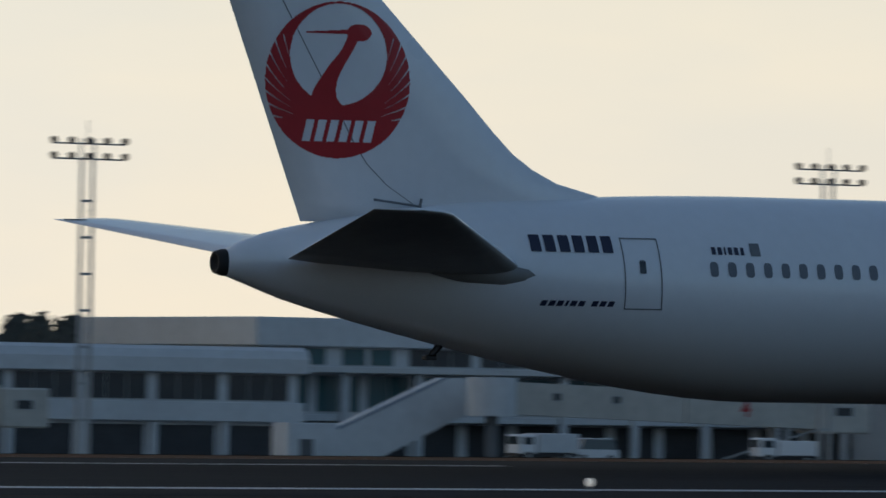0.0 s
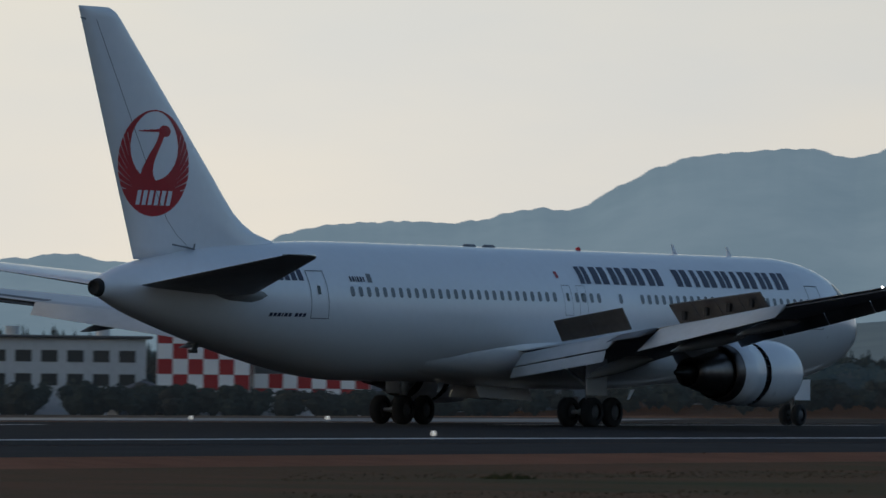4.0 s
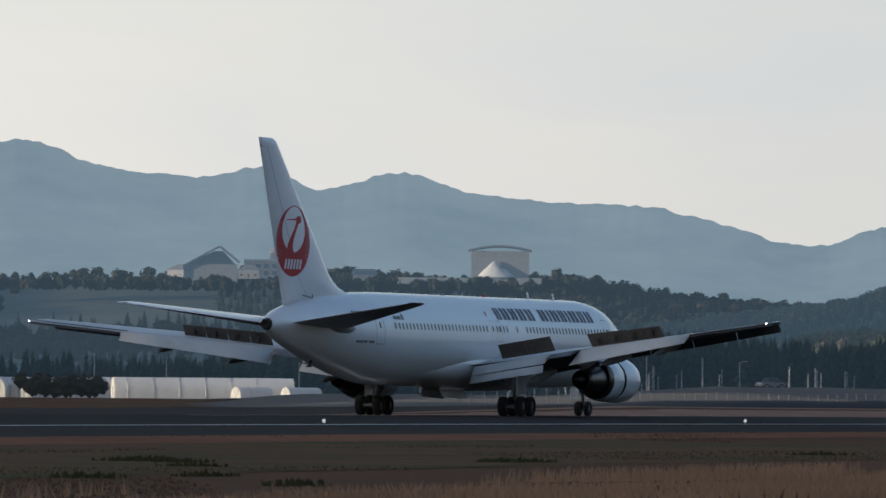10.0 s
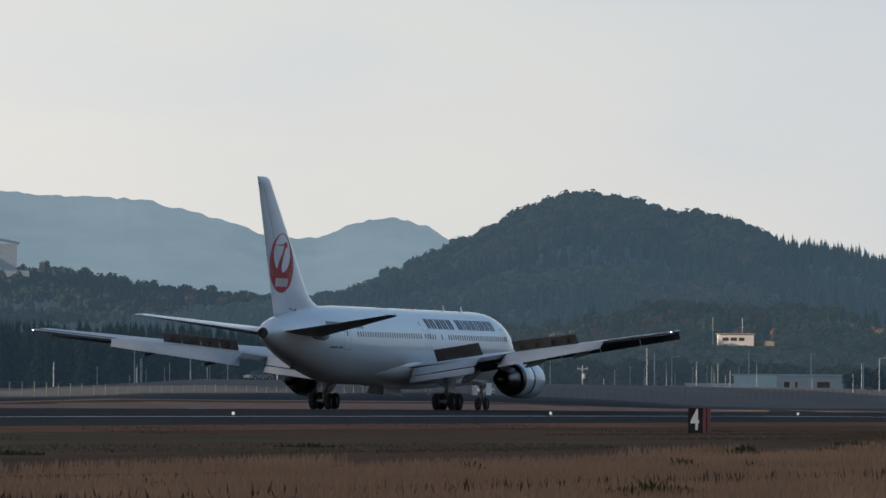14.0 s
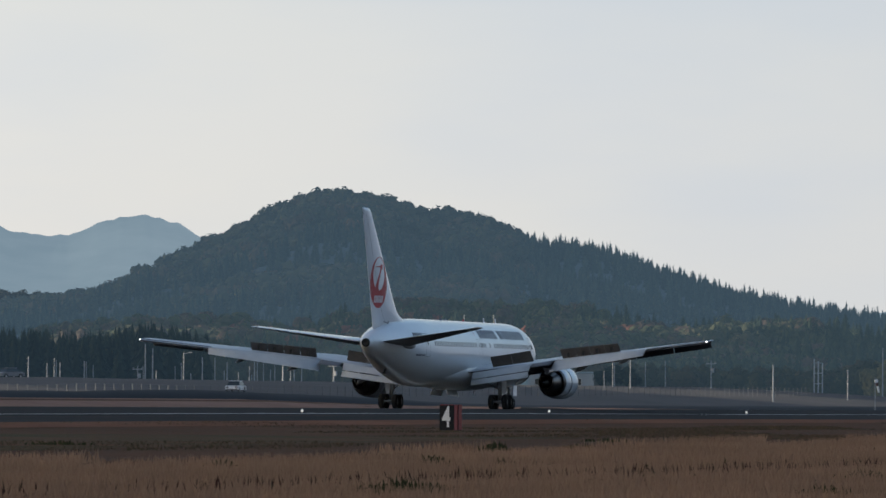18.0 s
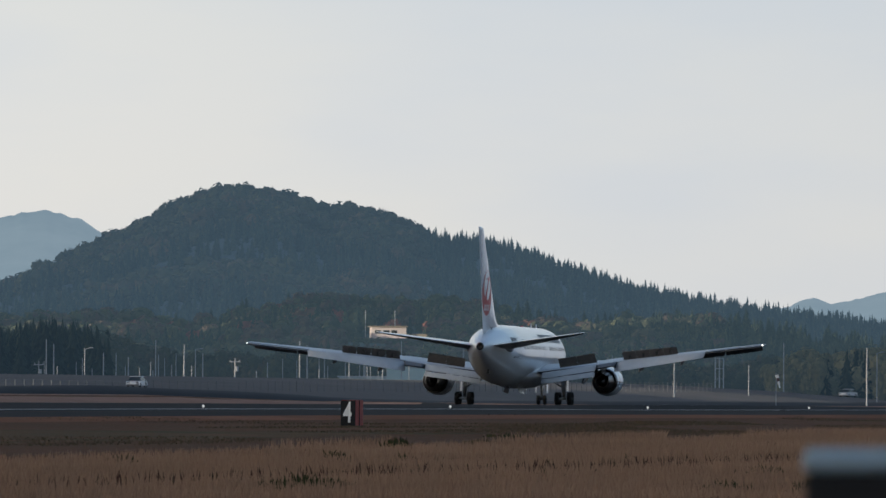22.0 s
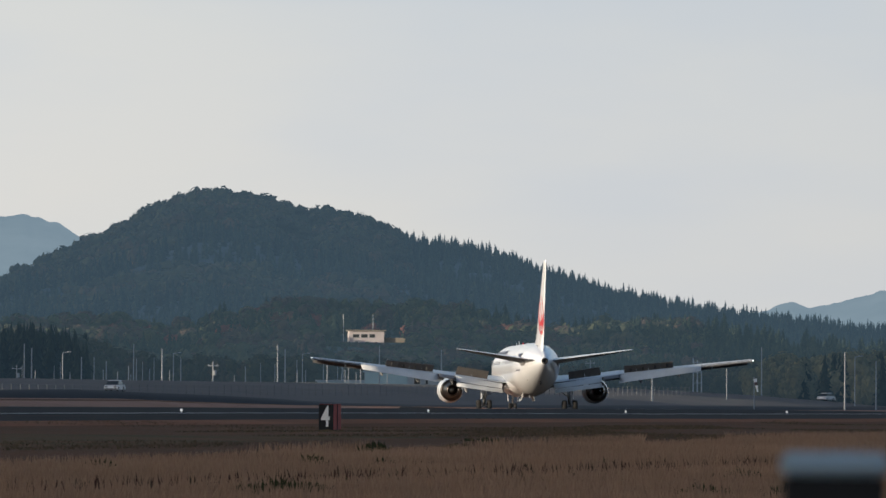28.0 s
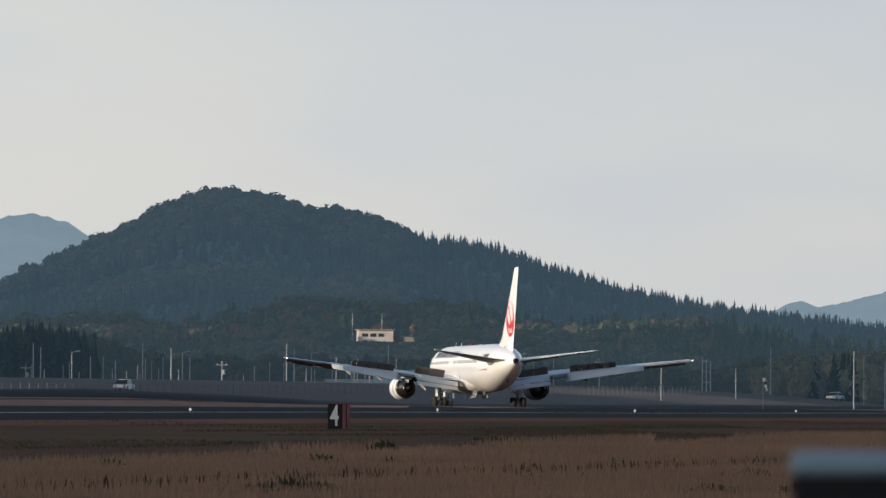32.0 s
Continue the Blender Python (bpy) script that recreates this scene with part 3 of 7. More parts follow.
def flap(side, up_in, up_out, low_in, low_out, thick=0.2):
    """A flap panel run out and turned down: from its upper edge under the shroud to its trailing edge, inner and outer end."""
    secs = []
    for i in range(5):
        a, c = Vector(up_in).lerp(Vector(up_out), i / 4), Vector(low_in).lerp(Vector(low_out), i / 4)
        a = a + (a - c) * 0.3
        secs.append(((side * a.x, a.y, a.z), (side * c.x, c.y, c.z), thick))
    return foil_body(secs)


def spoiler(side, hinge_in, hinge_out, top_in, top_out, s0, s1):
    """One of a row of raised panels, from s0 to s1 of the row."""
    bm = bmesh.new()
    q = [Vector(hinge_in).lerp(Vector(hinge_out), s0), Vector(hinge_in).lerp(Vector(hinge_out), s1), Vector(top_in).lerp(Vector(top_out), s1), Vector(top_in).lerp(Vector(top_out), s0)]
    q = [Vector((v.x * side, v.y, v.z)) for v in q]
    slab(bm, q if side > 0 else q[::-1], 0.06)
    return tidy(bm)


def fairing(side, x, y0, y1, z, w, h, drop):
    bm = bmesh.new()
    loops = []
    for s, r in ((0, 0.05), (0.12, 0.6), (0.35, 1), (0.65, 0.9), (0.88, 0.5), (1, 0.04)):
        loops.append([(side * x + w * r * math.cos(2 * math.pi * i / 10), lerp(y0, y1, s), z - drop * s**1.5 + h * r * math.sin(2 * math.pi * i / 10)) for i in range(10)])
    rings(bm, loops, cap0=True, cap1=True)
    return tidy(bm)


def wheel_mesh(r, w):
    bm = bmesh.new()
    prof = [(-w / 2, r * 0.55), (-w / 2, r * 0.78), (-w * 0.42, r * 0.93), (-w * 0.25, r), (w * 0.25, r), (w * 0.42, r * 0.93), (w / 2, r * 0.78), (w / 2, r * 0.55)]
    n = 28
    rings(bm, [[(x, q * math.cos(2 * math.pi * i / n), q * math.sin(2 * math.pi * i / n)) for i in range(n)] for x, q in prof])
    return tidy(bm)


def hub_mesh(r, w):
    bm = bmesh.new()
    n = 20
    prof = [(-w / 2 + 0.03, 0.02), (-w / 2 + 0.03, r * 0.3), (-w / 2 + 0.08, r * 0.56), (w / 2 - 0.08, r * 0.56), (w / 2 - 0.03, r * 0.3), (w / 2 - 0.03, 0.02)]
    rings(bm, [[(x, q * math.cos(2 * math.pi * i / n), q * math.sin(2 * math.pi * i / n)) for i in range(n)] for x, q in prof], cap0=True, cap1=True)
    return tidy(bm)


def fin_edges(z):
    """Leading and trailing edge of the fin at a height."""
    le = smooth_along([(6.6, -13.4), (7.1, -15.5), (7.45, -16.95), (8.2, -18.3), (9.2, -19.3), (15.2, -25.38), (15.6, -25.8), (15.82, -26.3)], z)[0]
    return le, lerp(-24.6, -28.12, (z - 6.5) / 9.3)


def fin_grid(bm, inside, side, out, c, r, n=44):
    """Small faces on the fin's skin where inside(u, v) holds, u and v from -1 to 1 about the centre."""
    cache = {}

    def vert(i, j):
        if (i, j) not in cache:
            y, z = c[0] + r * (2 * i / n - 1), c[1] + r * (2 * j / n - 1)
            le, te = fin_edges(z)
            s = min(max((le - y) / (le - te), 0), 1)
            t = along(FOIL, s)[0] * lerp(0.95, 0.34, (z - 6.5) / 9.3)
            cache[i, j] = bm.verts.new((side * (t * (1 if side > 0 else 0.8) + out), y, z))
        return cache[i, j]

    for i in range(n):
        for j in range(n):
            if inside(2 * (i + 0.5) / n - 1, 2 * (j + 0.5) / n - 1):
                q = (vert(i, j), vert(i + 1, j), vert(i + 1, j + 1), vert(i, j + 1))
                bm.faces.new(q if side > 0 else q[::-1])


def in_emblem(u, v):
    """A red roundel with a pale oval opening, a curved stem in it and slits at its sides."""
    d = math.hypot(u, v)
    if d > 0.985:
        return False
    # slanted bars below the opening
    if -0.78 < v < -0.5:
        w = u + 0.44 - 0.22 * (v + 0.64)
        if 0 < w < 0.96 and w % 0.165 < 0.11:
            return False
    oval = (u / (0.66 - 0.1 * (v < 0) * -v)) ** 2 + ((v - 0.32) / 0.64) ** 2
    if oval < 1:
        mid = smooth_along([(-0.4, -0.2), (-0.1, -0.17), (0.15, -0.05), (0.35, 0.09), (0.5, 0.17), (0.66, 0.22)], v)[0]
        half = along([(-0.4, 0.32), (-0.22, 0.17), (0.0, 0.12), (0.35, 0.08), (0.66, 0.08)], v)[0]
        if v < 0.66 and abs(u - mid) < half:
            return True
        if math.hypot((u - 0.27) / 0.17, (v - 0.6) / 0.11) < 1:
            return True
        return -0.45 < u < 0.2 and abs(v - 0.6 - 0.03 * u) < 0.012 + 0.03 * (u + 0.45)
    if abs(u) > 0.6 and -0.5 < v < 0.55:
        k = (math.atan2(v + 0.9 * (1 - d), abs(u)) * 6) % 1
        if k < 0.16 * (d - 0.66) / 0.32 and d > 0.68:
            return False
    return True


def build_airliner():
    jet = thing("airliner", pose(0, 0, 0), "white twin-engine jet airliner with red tail roundel, flaps and spoilers out", "airplane")
    hull = part("fuselage", hull_mesh(), M_HULL, jet, "white painted fuselage, shade painted grey into its belly", True)
    # wing-to-body bulge
    bm = bmesh.new()
    loops = []
    for y, k in ((-7.5, 0.0), (-6.2, 0.06), (-4.8, 0.2), (-3.2, 0.45), (-1.4, 0.78), (0.5, 0.96), (3, 1), (6, 1), (9, 0.8), (11, 0.4), (13, 0.0)):
        arc = [-0.55 + (math.pi + 1.1) * i / 28 for i in range(29)]
        f = 0.93 + 0.07 * min(k * 4, 1)
        loops.append([(f * (2.02 + 0.38 * k) * math.copysign(abs(math.cos(q)) ** 0.9, math.cos(q)), y, 2.95 - f * (1.12 + 0.36 * k) * math.copysign(abs(math.sin(q)) ** 0.9, math.sin(q))) for q in arc])
    rings(bm, loops, closed=False)
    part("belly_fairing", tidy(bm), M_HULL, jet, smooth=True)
    # cabin windows, doors, markings
    wy0, pitch = -13.5, 0.545
    for side in (1, -1):
        skip = {27, 28, 33, 34, 36, 37}
        for k in range(66):
            y = wy0 + k * pitch
            if y > 21.9 or k in skip:
                continue
            bm = bmesh.new()
            pts = [(y + 0.13 * math.cos(q) * abs(math.cos(q)) ** -0.4, 5.25 + 0.2 * math.sin(q) * abs(math.sin(q)) ** -0.4) for q in [math.pi * (2 * i + 1) / 12 for i in range(12)]]
            vs = []
            for py, pz in pts:
                p = hull_point(py, pz, 0.012)
                vs.append(bm.verts.new((p.x * side, p.y, p.z)))
            bm.faces.new(vs if side > 0 else vs[::-1])
            part("window", bm, M_CABIN, hull)
        for y0, y1, z0, z1, w in ((-16.17, -15.07, 4.15, 6.03, 0.035), (1.33, 1.95, 4.5, 5.75, 0.022), (2.42, 3.04, 4.5, 5.75, 0.022), (20.4, 21.5, 4.15, 6.03, 0.035)):
            bm = bmesh.new()
            skin_outline(bm, y0, y1, z0, z1, w, side)
            if z1 > 6:
                skin_patch(bm, (y0 + y1) / 2 - 0.06, (y0 + y1) / 2 + 0.06, 5.3, 5.45, 0.016, 1, 1, side)
            door = part("door", bm, M_SEAM, hull, "seam of a cabin door")
            bm = bmesh.new()
            skin_patch(bm, (y0 + y1) / 2 - 0.09, (y0 + y1) / 2 + 0.09, 5.1, 5.42, 0.018, 1, 2, side)
            part("door_window", bm, M_GLASS, door)
        # lettering in plain blocks of its size and colour
        def blocks(name, y0, z0, z1, widths, gap, mat, slant=0.0, notch=True):
            y = y0
            for w in widths:
                if w > 0:
                    bm = bmesh.new()
                    skin_patch(bm, y, y + w, z0, z1, 0.013, 2, 4, side, slant)
                    part(name, bm, mat, hull)
                y += abs(w) + gap
        # the title: slanted strokes, two to a character
        y = 2.9
        for w in (0.8, 1.15, 1.02, 1.15, 1.15, -0.5, 1.15, 0.38, 1.1, 0.9, 0.38, 1.15, 0.95, 1.0):
            if w > 0.5:
                for a, b in ((0.02, 0.43), (0.57, 0.98)):
                    bm = bmesh.new()
                    skin_patch(bm, y + w * a, y + w * b, 5.83, 6.54, 0.013, 1, 4, side, 0.1)
                    part("title_stroke", bm, M_NAVY, hull)
            elif w > 0:
                bm = bmesh.new()
                skin_patch(bm, y + 0.03, y + w, 5.83, 6.54, 0.013, 1, 4, side, 0.1)
                part("title_stroke", bm, M_NAVY, hull)
            y += abs(w) + 0.26
        blocks("registration_bar", -18.77, 5.62, 6.06, (0.3, 0.3, 0.3, 0.3, 0.3, 0.3), 0.11, M_NAVY)
        blocks("type_bar", -18.55, 4.22, 4.36, (0.17, 0.17, 0.17, 0.08, 0.17, 0.17, -0.08, 0.17, 0.17, 0.17), 0.06, M_NAVY, 0.06)
        blocks("sponsor_bar", -13.5, 5.64, 5.84, (0.12, 0.12, 0.05, 0.12, 0.12, 0.1), 0.07, M_NAVY)
        blocks("sponsor_mark", -12.32, 5.62, 5.96, (0.3,), 0.05, M_SEAM)
        bm = bmesh.new()
        skin_patch(bm, 1.24, 1.44, 6.04, 6.3, 0.013, 1, 2, side)
        part("red_spot", bm, M_RED, hull, "small red flag mark")
    # cockpit glass
    for side in (1, -1):
        for y0, y1, z0, z1 in ((24.3, 24.8, 5.6, 6.1), (23.7, 24.2, 5.6, 6.15), (24.9, 25.3, 5.5, 5.9)):
            bm = bmesh.new()
            skin_patch(bm, y0, y1, z0, z1, 0.012, 3, 3, side)
            part("cockpit_window", bm, M_GLASS, hull)
    bm = bmesh.new()
    turn_y(bm, [(-26.62, 0.355), (-26.8, 0.345), (-26.98, 0.29), (-26.98, 0.22), (-26.86, 0.17)], 20, 0, 5.19, cap1=True)
    part("exhaust_cone", tidy(bm), M_BLACK, jet, "black auxiliary exhaust outlet", True)
    # fin
    secs = []
    for z in (6.3, 6.8, 7.1, 7.45, 7.8, 8.2, 8.8, 9.6, 11, 13, 15, 15.4, 15.65, 15.8):
        le, te = fin_edges(z)
        secs.append(((0, le, z), (0, te, z + (0.0 if z > 7 else 0.0)), lerp(0.95, 0.34, (z - 6.5) / 9.3) if z < 15.7 else 0.12))
    fin = part("fin", foil_body(secs, "x"), M_PAINT, jet, "tall white tail fin", True)
    for side in (1, -1):
        bm = bmesh.new()
        fin_grid(bm, in_emblem, side, 0.012, (-23.6, 9.98), 2.06, 190)
        part("roundel", bm, M_RED, fin, "red roundel with a pale opening")
        bm = bmesh.new()
        for z0, z1 in ((6.75, 15.3),):
            for i in range(16):
                za, zb = lerp(z0, z1, i / 16), lerp(z0, z1, (i + 1) / 16)
                pts = []
                for z, dy in ((za, 0), (zb, 0), (zb, 0.035), (za, 0.035)):
                    le, te = fin_edges(z)
                    y = lerp(te, le, 0.32) + dy
                    t = along(FOIL, (le - y) / (le - te))[0] * lerp(0.95, 0.34, (z - 6.5) / 9.3)
                    pts.append(bm.verts.new((side * (t * (1 if side > 0 else 0.8) + 0.006), y, z)))
                bm.faces.new(pts)
        part("rudder_seam", bm, M_SEAM, fin)
        bm = bmesh.new()
        tube(bm, (side * 0.42, -22.6, 6.9), (side * 0.40, -21.2, 6.75), 0.035, n=6)
        tube(bm, (side * 0.42, -21.25, 6.75), (side * 0.42, -21.2, 6.95), 0.035, n=6)
        part("rudder_linkage", bm, M_SEAM, fin)
    bm = bmesh.new()
    tube(bm, (0, -27.7, 15.3), (0, -27.98, 15.36), 0.05, 0.02, 8)
    part("tail_lamp", bm, M_SEAM, fin)
    # tailplanes
    for side in (1, -1):
        secs = []
        for s in (0, 0.15, 0.4, 0.7, 0.93, 0.975, 1.0):
            x = lerp(1.05, 9.28, s)
            e = 0 if s < 0.95 else (0.18 if s < 0.99 else 0.7)
            secs.append(((side * x, lerp(-18.4, -25.2, s) - e, lerp(5.08, 6.42, s)), (side * x, lerp(-25.4, -27.25, s), lerp(5.3, 6.42, s)), lerp(0.74, 0.16, s) if s < 0.99 else 0.05))
        tp = part("tailplane", foil_body(secs, under=1), [M_PAINT, M_UNDER_SHADE], jet, "pale tailplane with shade painted underneath", True)
        bm = bmesh.new()
        turn_y(bm, [(-21.6, 0.02), (-20.8, 0.2), (-19.6, 0.34), (-18.7, 0.34), (-18.1, 0.22), (-17.8, 0.03)], 14, side * 1.75, 5.0)
        part("root_fairing", tidy(bm), M_UNDER_SHADE, tp, "rounded root fairing", True)
        for s in (0.05, 0.95):
            x = lerp(1.05, 9.28, s)
            part("elevator_seam", boxes((side * x - 0.02, side * x + 0.02, lerp(-24.5, -27.2, s), lerp(-22.8, -26.6, s), lerp(5.33, 6.45, s), lerp(5.36, 6.48, s))), M_SEAM, tp)
    # wings
    for side in (1, -1):
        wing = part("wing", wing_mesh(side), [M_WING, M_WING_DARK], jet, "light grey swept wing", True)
        part("inboard_flap", flap(side, (2.8, -2.2, 2.78), (7.92, -3.05, 3.56), (2.85, -2.8, 2.4), (7.85, -3.62, 3.14)), M_FLAP, wing, "lowered inboard flap", True)
        part("aft_flap", flap(side, (2.85, -2.95, 2.22), (7.85, -3.78, 2.94), (2.85, -3.15, 1.91), (7.9, -4.0, 2.6), 0.12), M_FLAP, wing, "rear panel of the double flap", True)
        part("outboard_flap", flap(side, (9.86, -3.1, 3.74), (18.3, -7.15, 4.74), (9.66, -4.25, 3.03), (18.2, -7.6, 4.36)), M_FLAP, wing, "lowered outboard flap", True)
        part("aileron", flap(side, (8.05, -3.0, 3.6), (9.75, -3.2, 3.86), (8.05, -4.0, 3.4), (9.75, -4.2, 3.62)), M_WING_DARK, wing, "dark inboard aileron", True)
        for i in range(2):
            part("spoiler", spoiler(side, (4.43, -1.71, 3.45), (7.92, -1.9, 3.95), (4.3, -2.14, 4.26), (7.7, -2.28, 4.8), i / 2, (i + 0.985) / 2), M_SPOILER, wing, "raised brown-grey spoiler panel")
        for i in range(4):
            sp = part("spoiler", spoiler(side, (10.4, -2.19, 4.2), (15.6, -3.75, 4.8), (10.3, -2.88, 4.93), (15.5, -4.35, 5.42), i / 4, (i + 0.97) / 4), M_SPOILER, wing, "raised brown-grey spoiler panel")
            s = (i + 0.5) / 4
            bm = bmesh.new()
            x, y, z = lerp(10.4, 15.5, s), lerp(-2.75, -4.2, s), lerp(4.2, 4.85, s)
            box(bm, side * x - 0.1, side * x + 0.1, y - 0.12, y + 0.1, z, z + 0.36, 0.03)
            part("spoiler_jack", bm, M_DARK, sp)
        # fairings coloured darker for the shade below the wing
        for x, y0, y1, z, w, h, drop in ((6.71, 1.5, -3.4, 2.75, 0.24, 0.3, 0.8), (12.07, 0.0, -5.5, 3.66, 0.2, 0.27, 0.62), (16.04, -2.2, -7.0, 4.26, 0.16, 0.22, 0.6)):
            part("flap_track_fairing", fairing(side, x, y0, y1, z, w, h, drop), M_UNDER_SHADE, wing, "pointed flap track fairing with shade painted in its grey", True)
        bm = bmesh.new()
        bmesh.ops.create_icosphere(bm, subdivisions=2, radius=0.05, matrix=Matrix.Translation((side * 23.7, -8.72, 5.52)))
        part("tip_lamp", bm, M_LAMP_WHITE, wing, "lit white wing-tip lamp")
        bm = bmesh.new()
        secs = []
        for x in (18.35, 20, 22, 23.3, 23.7):
            le, te, z, t = wing_edges(x)
            secs.append(((side * x, te + 1.1, z + 0.02), (side * x, te - 0.12, z - 0.14), 0.24))
        part("outboard_aileron", foil_body(secs), M_WING_DARK, wing, "dark underside of the outer aileron")
        # slats, run forward and down, their shade painted as dark grey
        for x0, x1 in ((3.2, 7.1), (8.8, 12.4), (12.5, 16.1), (16.2, 19.8), (19.9, 23.45)):
            secs = []
            for i in range(3):
                x = lerp(x0, x1, i / 2)
                le, te, z, t = wing_edges(x)
                c = lerp(1.0, 0.7, x / 23.5)
                secs.append(((side * x, le + 0.55 * c, z - 0.58 * c), (side * x, le - 0.25, z + 0.16), 0.16))
            part("slat", foil_body(secs), M_WING_DARK, wing, "lowered leading edge slat, dark with painted shade", True)
        # engine on its pylon
        cx, cz = side * 7.95, 2.22
        ey = -2.75
        bm = bmesh.new()
        turn_y(bm, [(y + ey, r) for y, r in ((9.25, 1.30), (9.9, 1.38), (10.6, 1.385), (11.3, 1.34), (11.75, 1.24))], 40, cx, cz)
        cowl = part("front_cowl", tidy(bm), M_PAINT, jet, "white front engine cowl", True)
        bm = bmesh.new()
        turn_y(bm, [(y + ey, r) for y, r in ((11.75, 1.24), (11.92, 1.15), (11.86, 1.06), (11.5, 1.03), (10.6, 1.1), (10.5, 0.4), (10.9, 0.05))], 40, cx, cz)
        part("intake_lip", tidy(bm), M_CHROME, cowl, "bright metal intake lip", True)
        bm = bmesh.new()
        turn_y(bm, [(y + ey, r) for y, r in ((8.6, 1.16), (9.3, 1.2))], 40, cx, cz)
        part("reverser_opening", bm, M_DARK, cowl, "dark open thrust-reverser ring", True)
        for i in range(26):
            a = 2 * math.pi * i / 26
            bm = boxes((1.15, 1.3, 8.75 + ey, 9.25 + ey, -0.012, 0.012))
            o = part("cascade_vane", bm, M_DARK, cowl)
            o.matrix_basis = Matrix.Translation((cx, 0, cz)) @ Matrix.Rotation(a, 4, "Y")
        bm = bmesh.new()
        turn_y(bm, [(y + ey, r) for y, r in ((7.45, 1.195), (8.0, 1.29), (8.78, 1.345), (8.78, 1.2), (7.45, 1.1))], 40, cx, cz)
        sleeve = part("reverser_sleeve", tidy(bm), M_PAINT, jet, "white rear sleeve slid back", True)
        bm = bmesh.new()
        turn_y(bm, [(y + ey, r) for y, r in ((7.45, 1.19), (7.2, 1.14), (6.95, 1.08), (6.95, 1.04), (7.4, 1.09))], 40, cx, cz)
        part("fan_nozzle", tidy(bm), M_ENGINE, sleeve, "dark metal fan nozzle", True)
        bm = bmesh.new()
        turn_y(bm, [(y + ey, r) for y, r in ((7.6, 1.08), (7.3, 1.0), (6.4, 0.86), (5.4, 0.66), (4.9, 0.58), (4.9, 0.52), (5.6, 0.5))], 36, cx, cz)
        core = part("core_nozzle", tidy(bm), M_ENGINE, jet, "brownish metal exhaust nozzle", True)
        bm = bmesh.new()
        turn_y(bm, [(y + ey, r) for y, r in ((5.7, 0.5), (5.2, 0.34), (4.5, 0.26), (4.0, 0.1), (3.85, 0.01))], 24, cx, cz, cap0=True)
        part("exhaust_plug", tidy(bm), M_DARK, core, smooth=True)
        bm = bmesh.new()
        turn_y(bm, [(y + ey, r) for y, r in ((7.62, 1.16), (7.6, 0.3))], 36, cx, cz)
        part("fan_duct", bm, M_DARK, core)
        secs = [((cx, 8.0, cz + 1.15), (cx, 2.4, cz + 0.62), 0.36), ((cx, 6.3, cz + 1.55), (cx, 0.8, cz + 1.3), 0.42)]
        part("pylon", foil_body(secs, "x"), M_WING, jet, "engine pylon", True)
    # landing gear
    tyre = hub = None
    for side in (1, -1):
        leg = part("main_leg", tidy(tube(tube(tube(tube(bmesh.new(), (side * 4.65, 0, 0.62), (side * 4.5, 0.1, 2.7), 0.16, 0.2, 12), (side * 4.65, -0.72, 0.58), (side * 4.65, 0.72, 0.58), 0.14, n=10), (side * 4.65, 0.05, 1.5), (side * 3.2, 0.3, 2.4), 0.07, n=8), (side * 4.65, 0.1, 1.2), (side * 4.6, 1.6, 2.3), 0.07, n=8)), M_STEEL, jet, "grey main landing gear leg", True)
        for y in (-0.72, 0.72):
            for x in (-0.57, 0.57):
                tyre = part("tyre", wheel_mesh(0.60, 0.44), M_BLACK, leg, smooth=True) if tyre is None else again(tyre, leg)
                tyre.matrix_basis = pose(side * 4.65 + x, y, 0.585)
                hub = part("hub", hub_mesh(0.60, 0.44), M_HUB, leg, smooth=True) if hub is None else again(hub, leg)
                hub.matrix_basis = pose(side * 4.65 + x, y, 0.585)
            bm = tube(bmesh.new(), (side * 4.65 - 0.55, y, 0.585), (side * 4.65 + 0.55, y, 0.585), 0.09, n=8)
            part("axle", bm, M_STEEL, leg)
        part("gear_door", boxes((side * 4.95 - 0.03, side * 4.95 + 0.03, -0.75, 0.75, 1.25, 2.75), bevel=0.02), M_PAINT, leg, "white gear door")
        bm = bmesh.new()
        slab(bm, [(side * 0.5, -2.2, 1.72), (side * 0.5, 1.6, 1.72), (side * 0.75, 1.6, 1.0), (side * 0.75, -2.2, 1.15)], 0.04)
        part("bay_door", tidy(bm), M_BELLY, jet, "open wheel bay door")
    leg = part("nose_leg", tidy(tube(tube(tube(bmesh.new(), (0, 22.96, 0.48), (0, 22.8, 2.4), 0.1, 0.13, 10), (0, 22.9, 1.2), (0, 21.6, 2.2), 0.05, n=8), (-0.34, 22.96, 0.46), (0.34, 22.96, 0.46), 0.06, n=8)), M_STEEL, jet, "nose landing gear leg", True)
    nt = nh = None
    for x in (-0.31, 0.31):
        nt = part("tyre", wheel_mesh(0.47, 0.33), M_BLACK, leg, smooth=True) if nt is None else again(nt, leg)
        nt.matrix_basis = pose(x, 22.96, 0.46)
        nh = part("hub", hub_mesh(0.47, 0.33), M_HUB, leg, smooth=True) if nh is None else again(nh, leg)
        nh.matrix_basis = pose(x, 22.96, 0.46)
    for x in (-0.55, 0.55):
        part("nose_gear_door", boxes((x - 0.02, x + 0.02, 22.2, 23.5, 1.1, 2.0), bevel=0.015), M_PAINT, leg, "small white nose gear door")
    lamp = part("landing_lamp", boxes((-0.14, 0.14, 22.96, 23.05, 1.48, 1.64), bevel=0.02), M_DARK, leg, "dark lamp housing")
    part("lens", boxes((-0.11, 0.11, 23.051, 23.06, 1.5, 1.62)), M_LAMP_WHITE, lamp, "lit white lens")
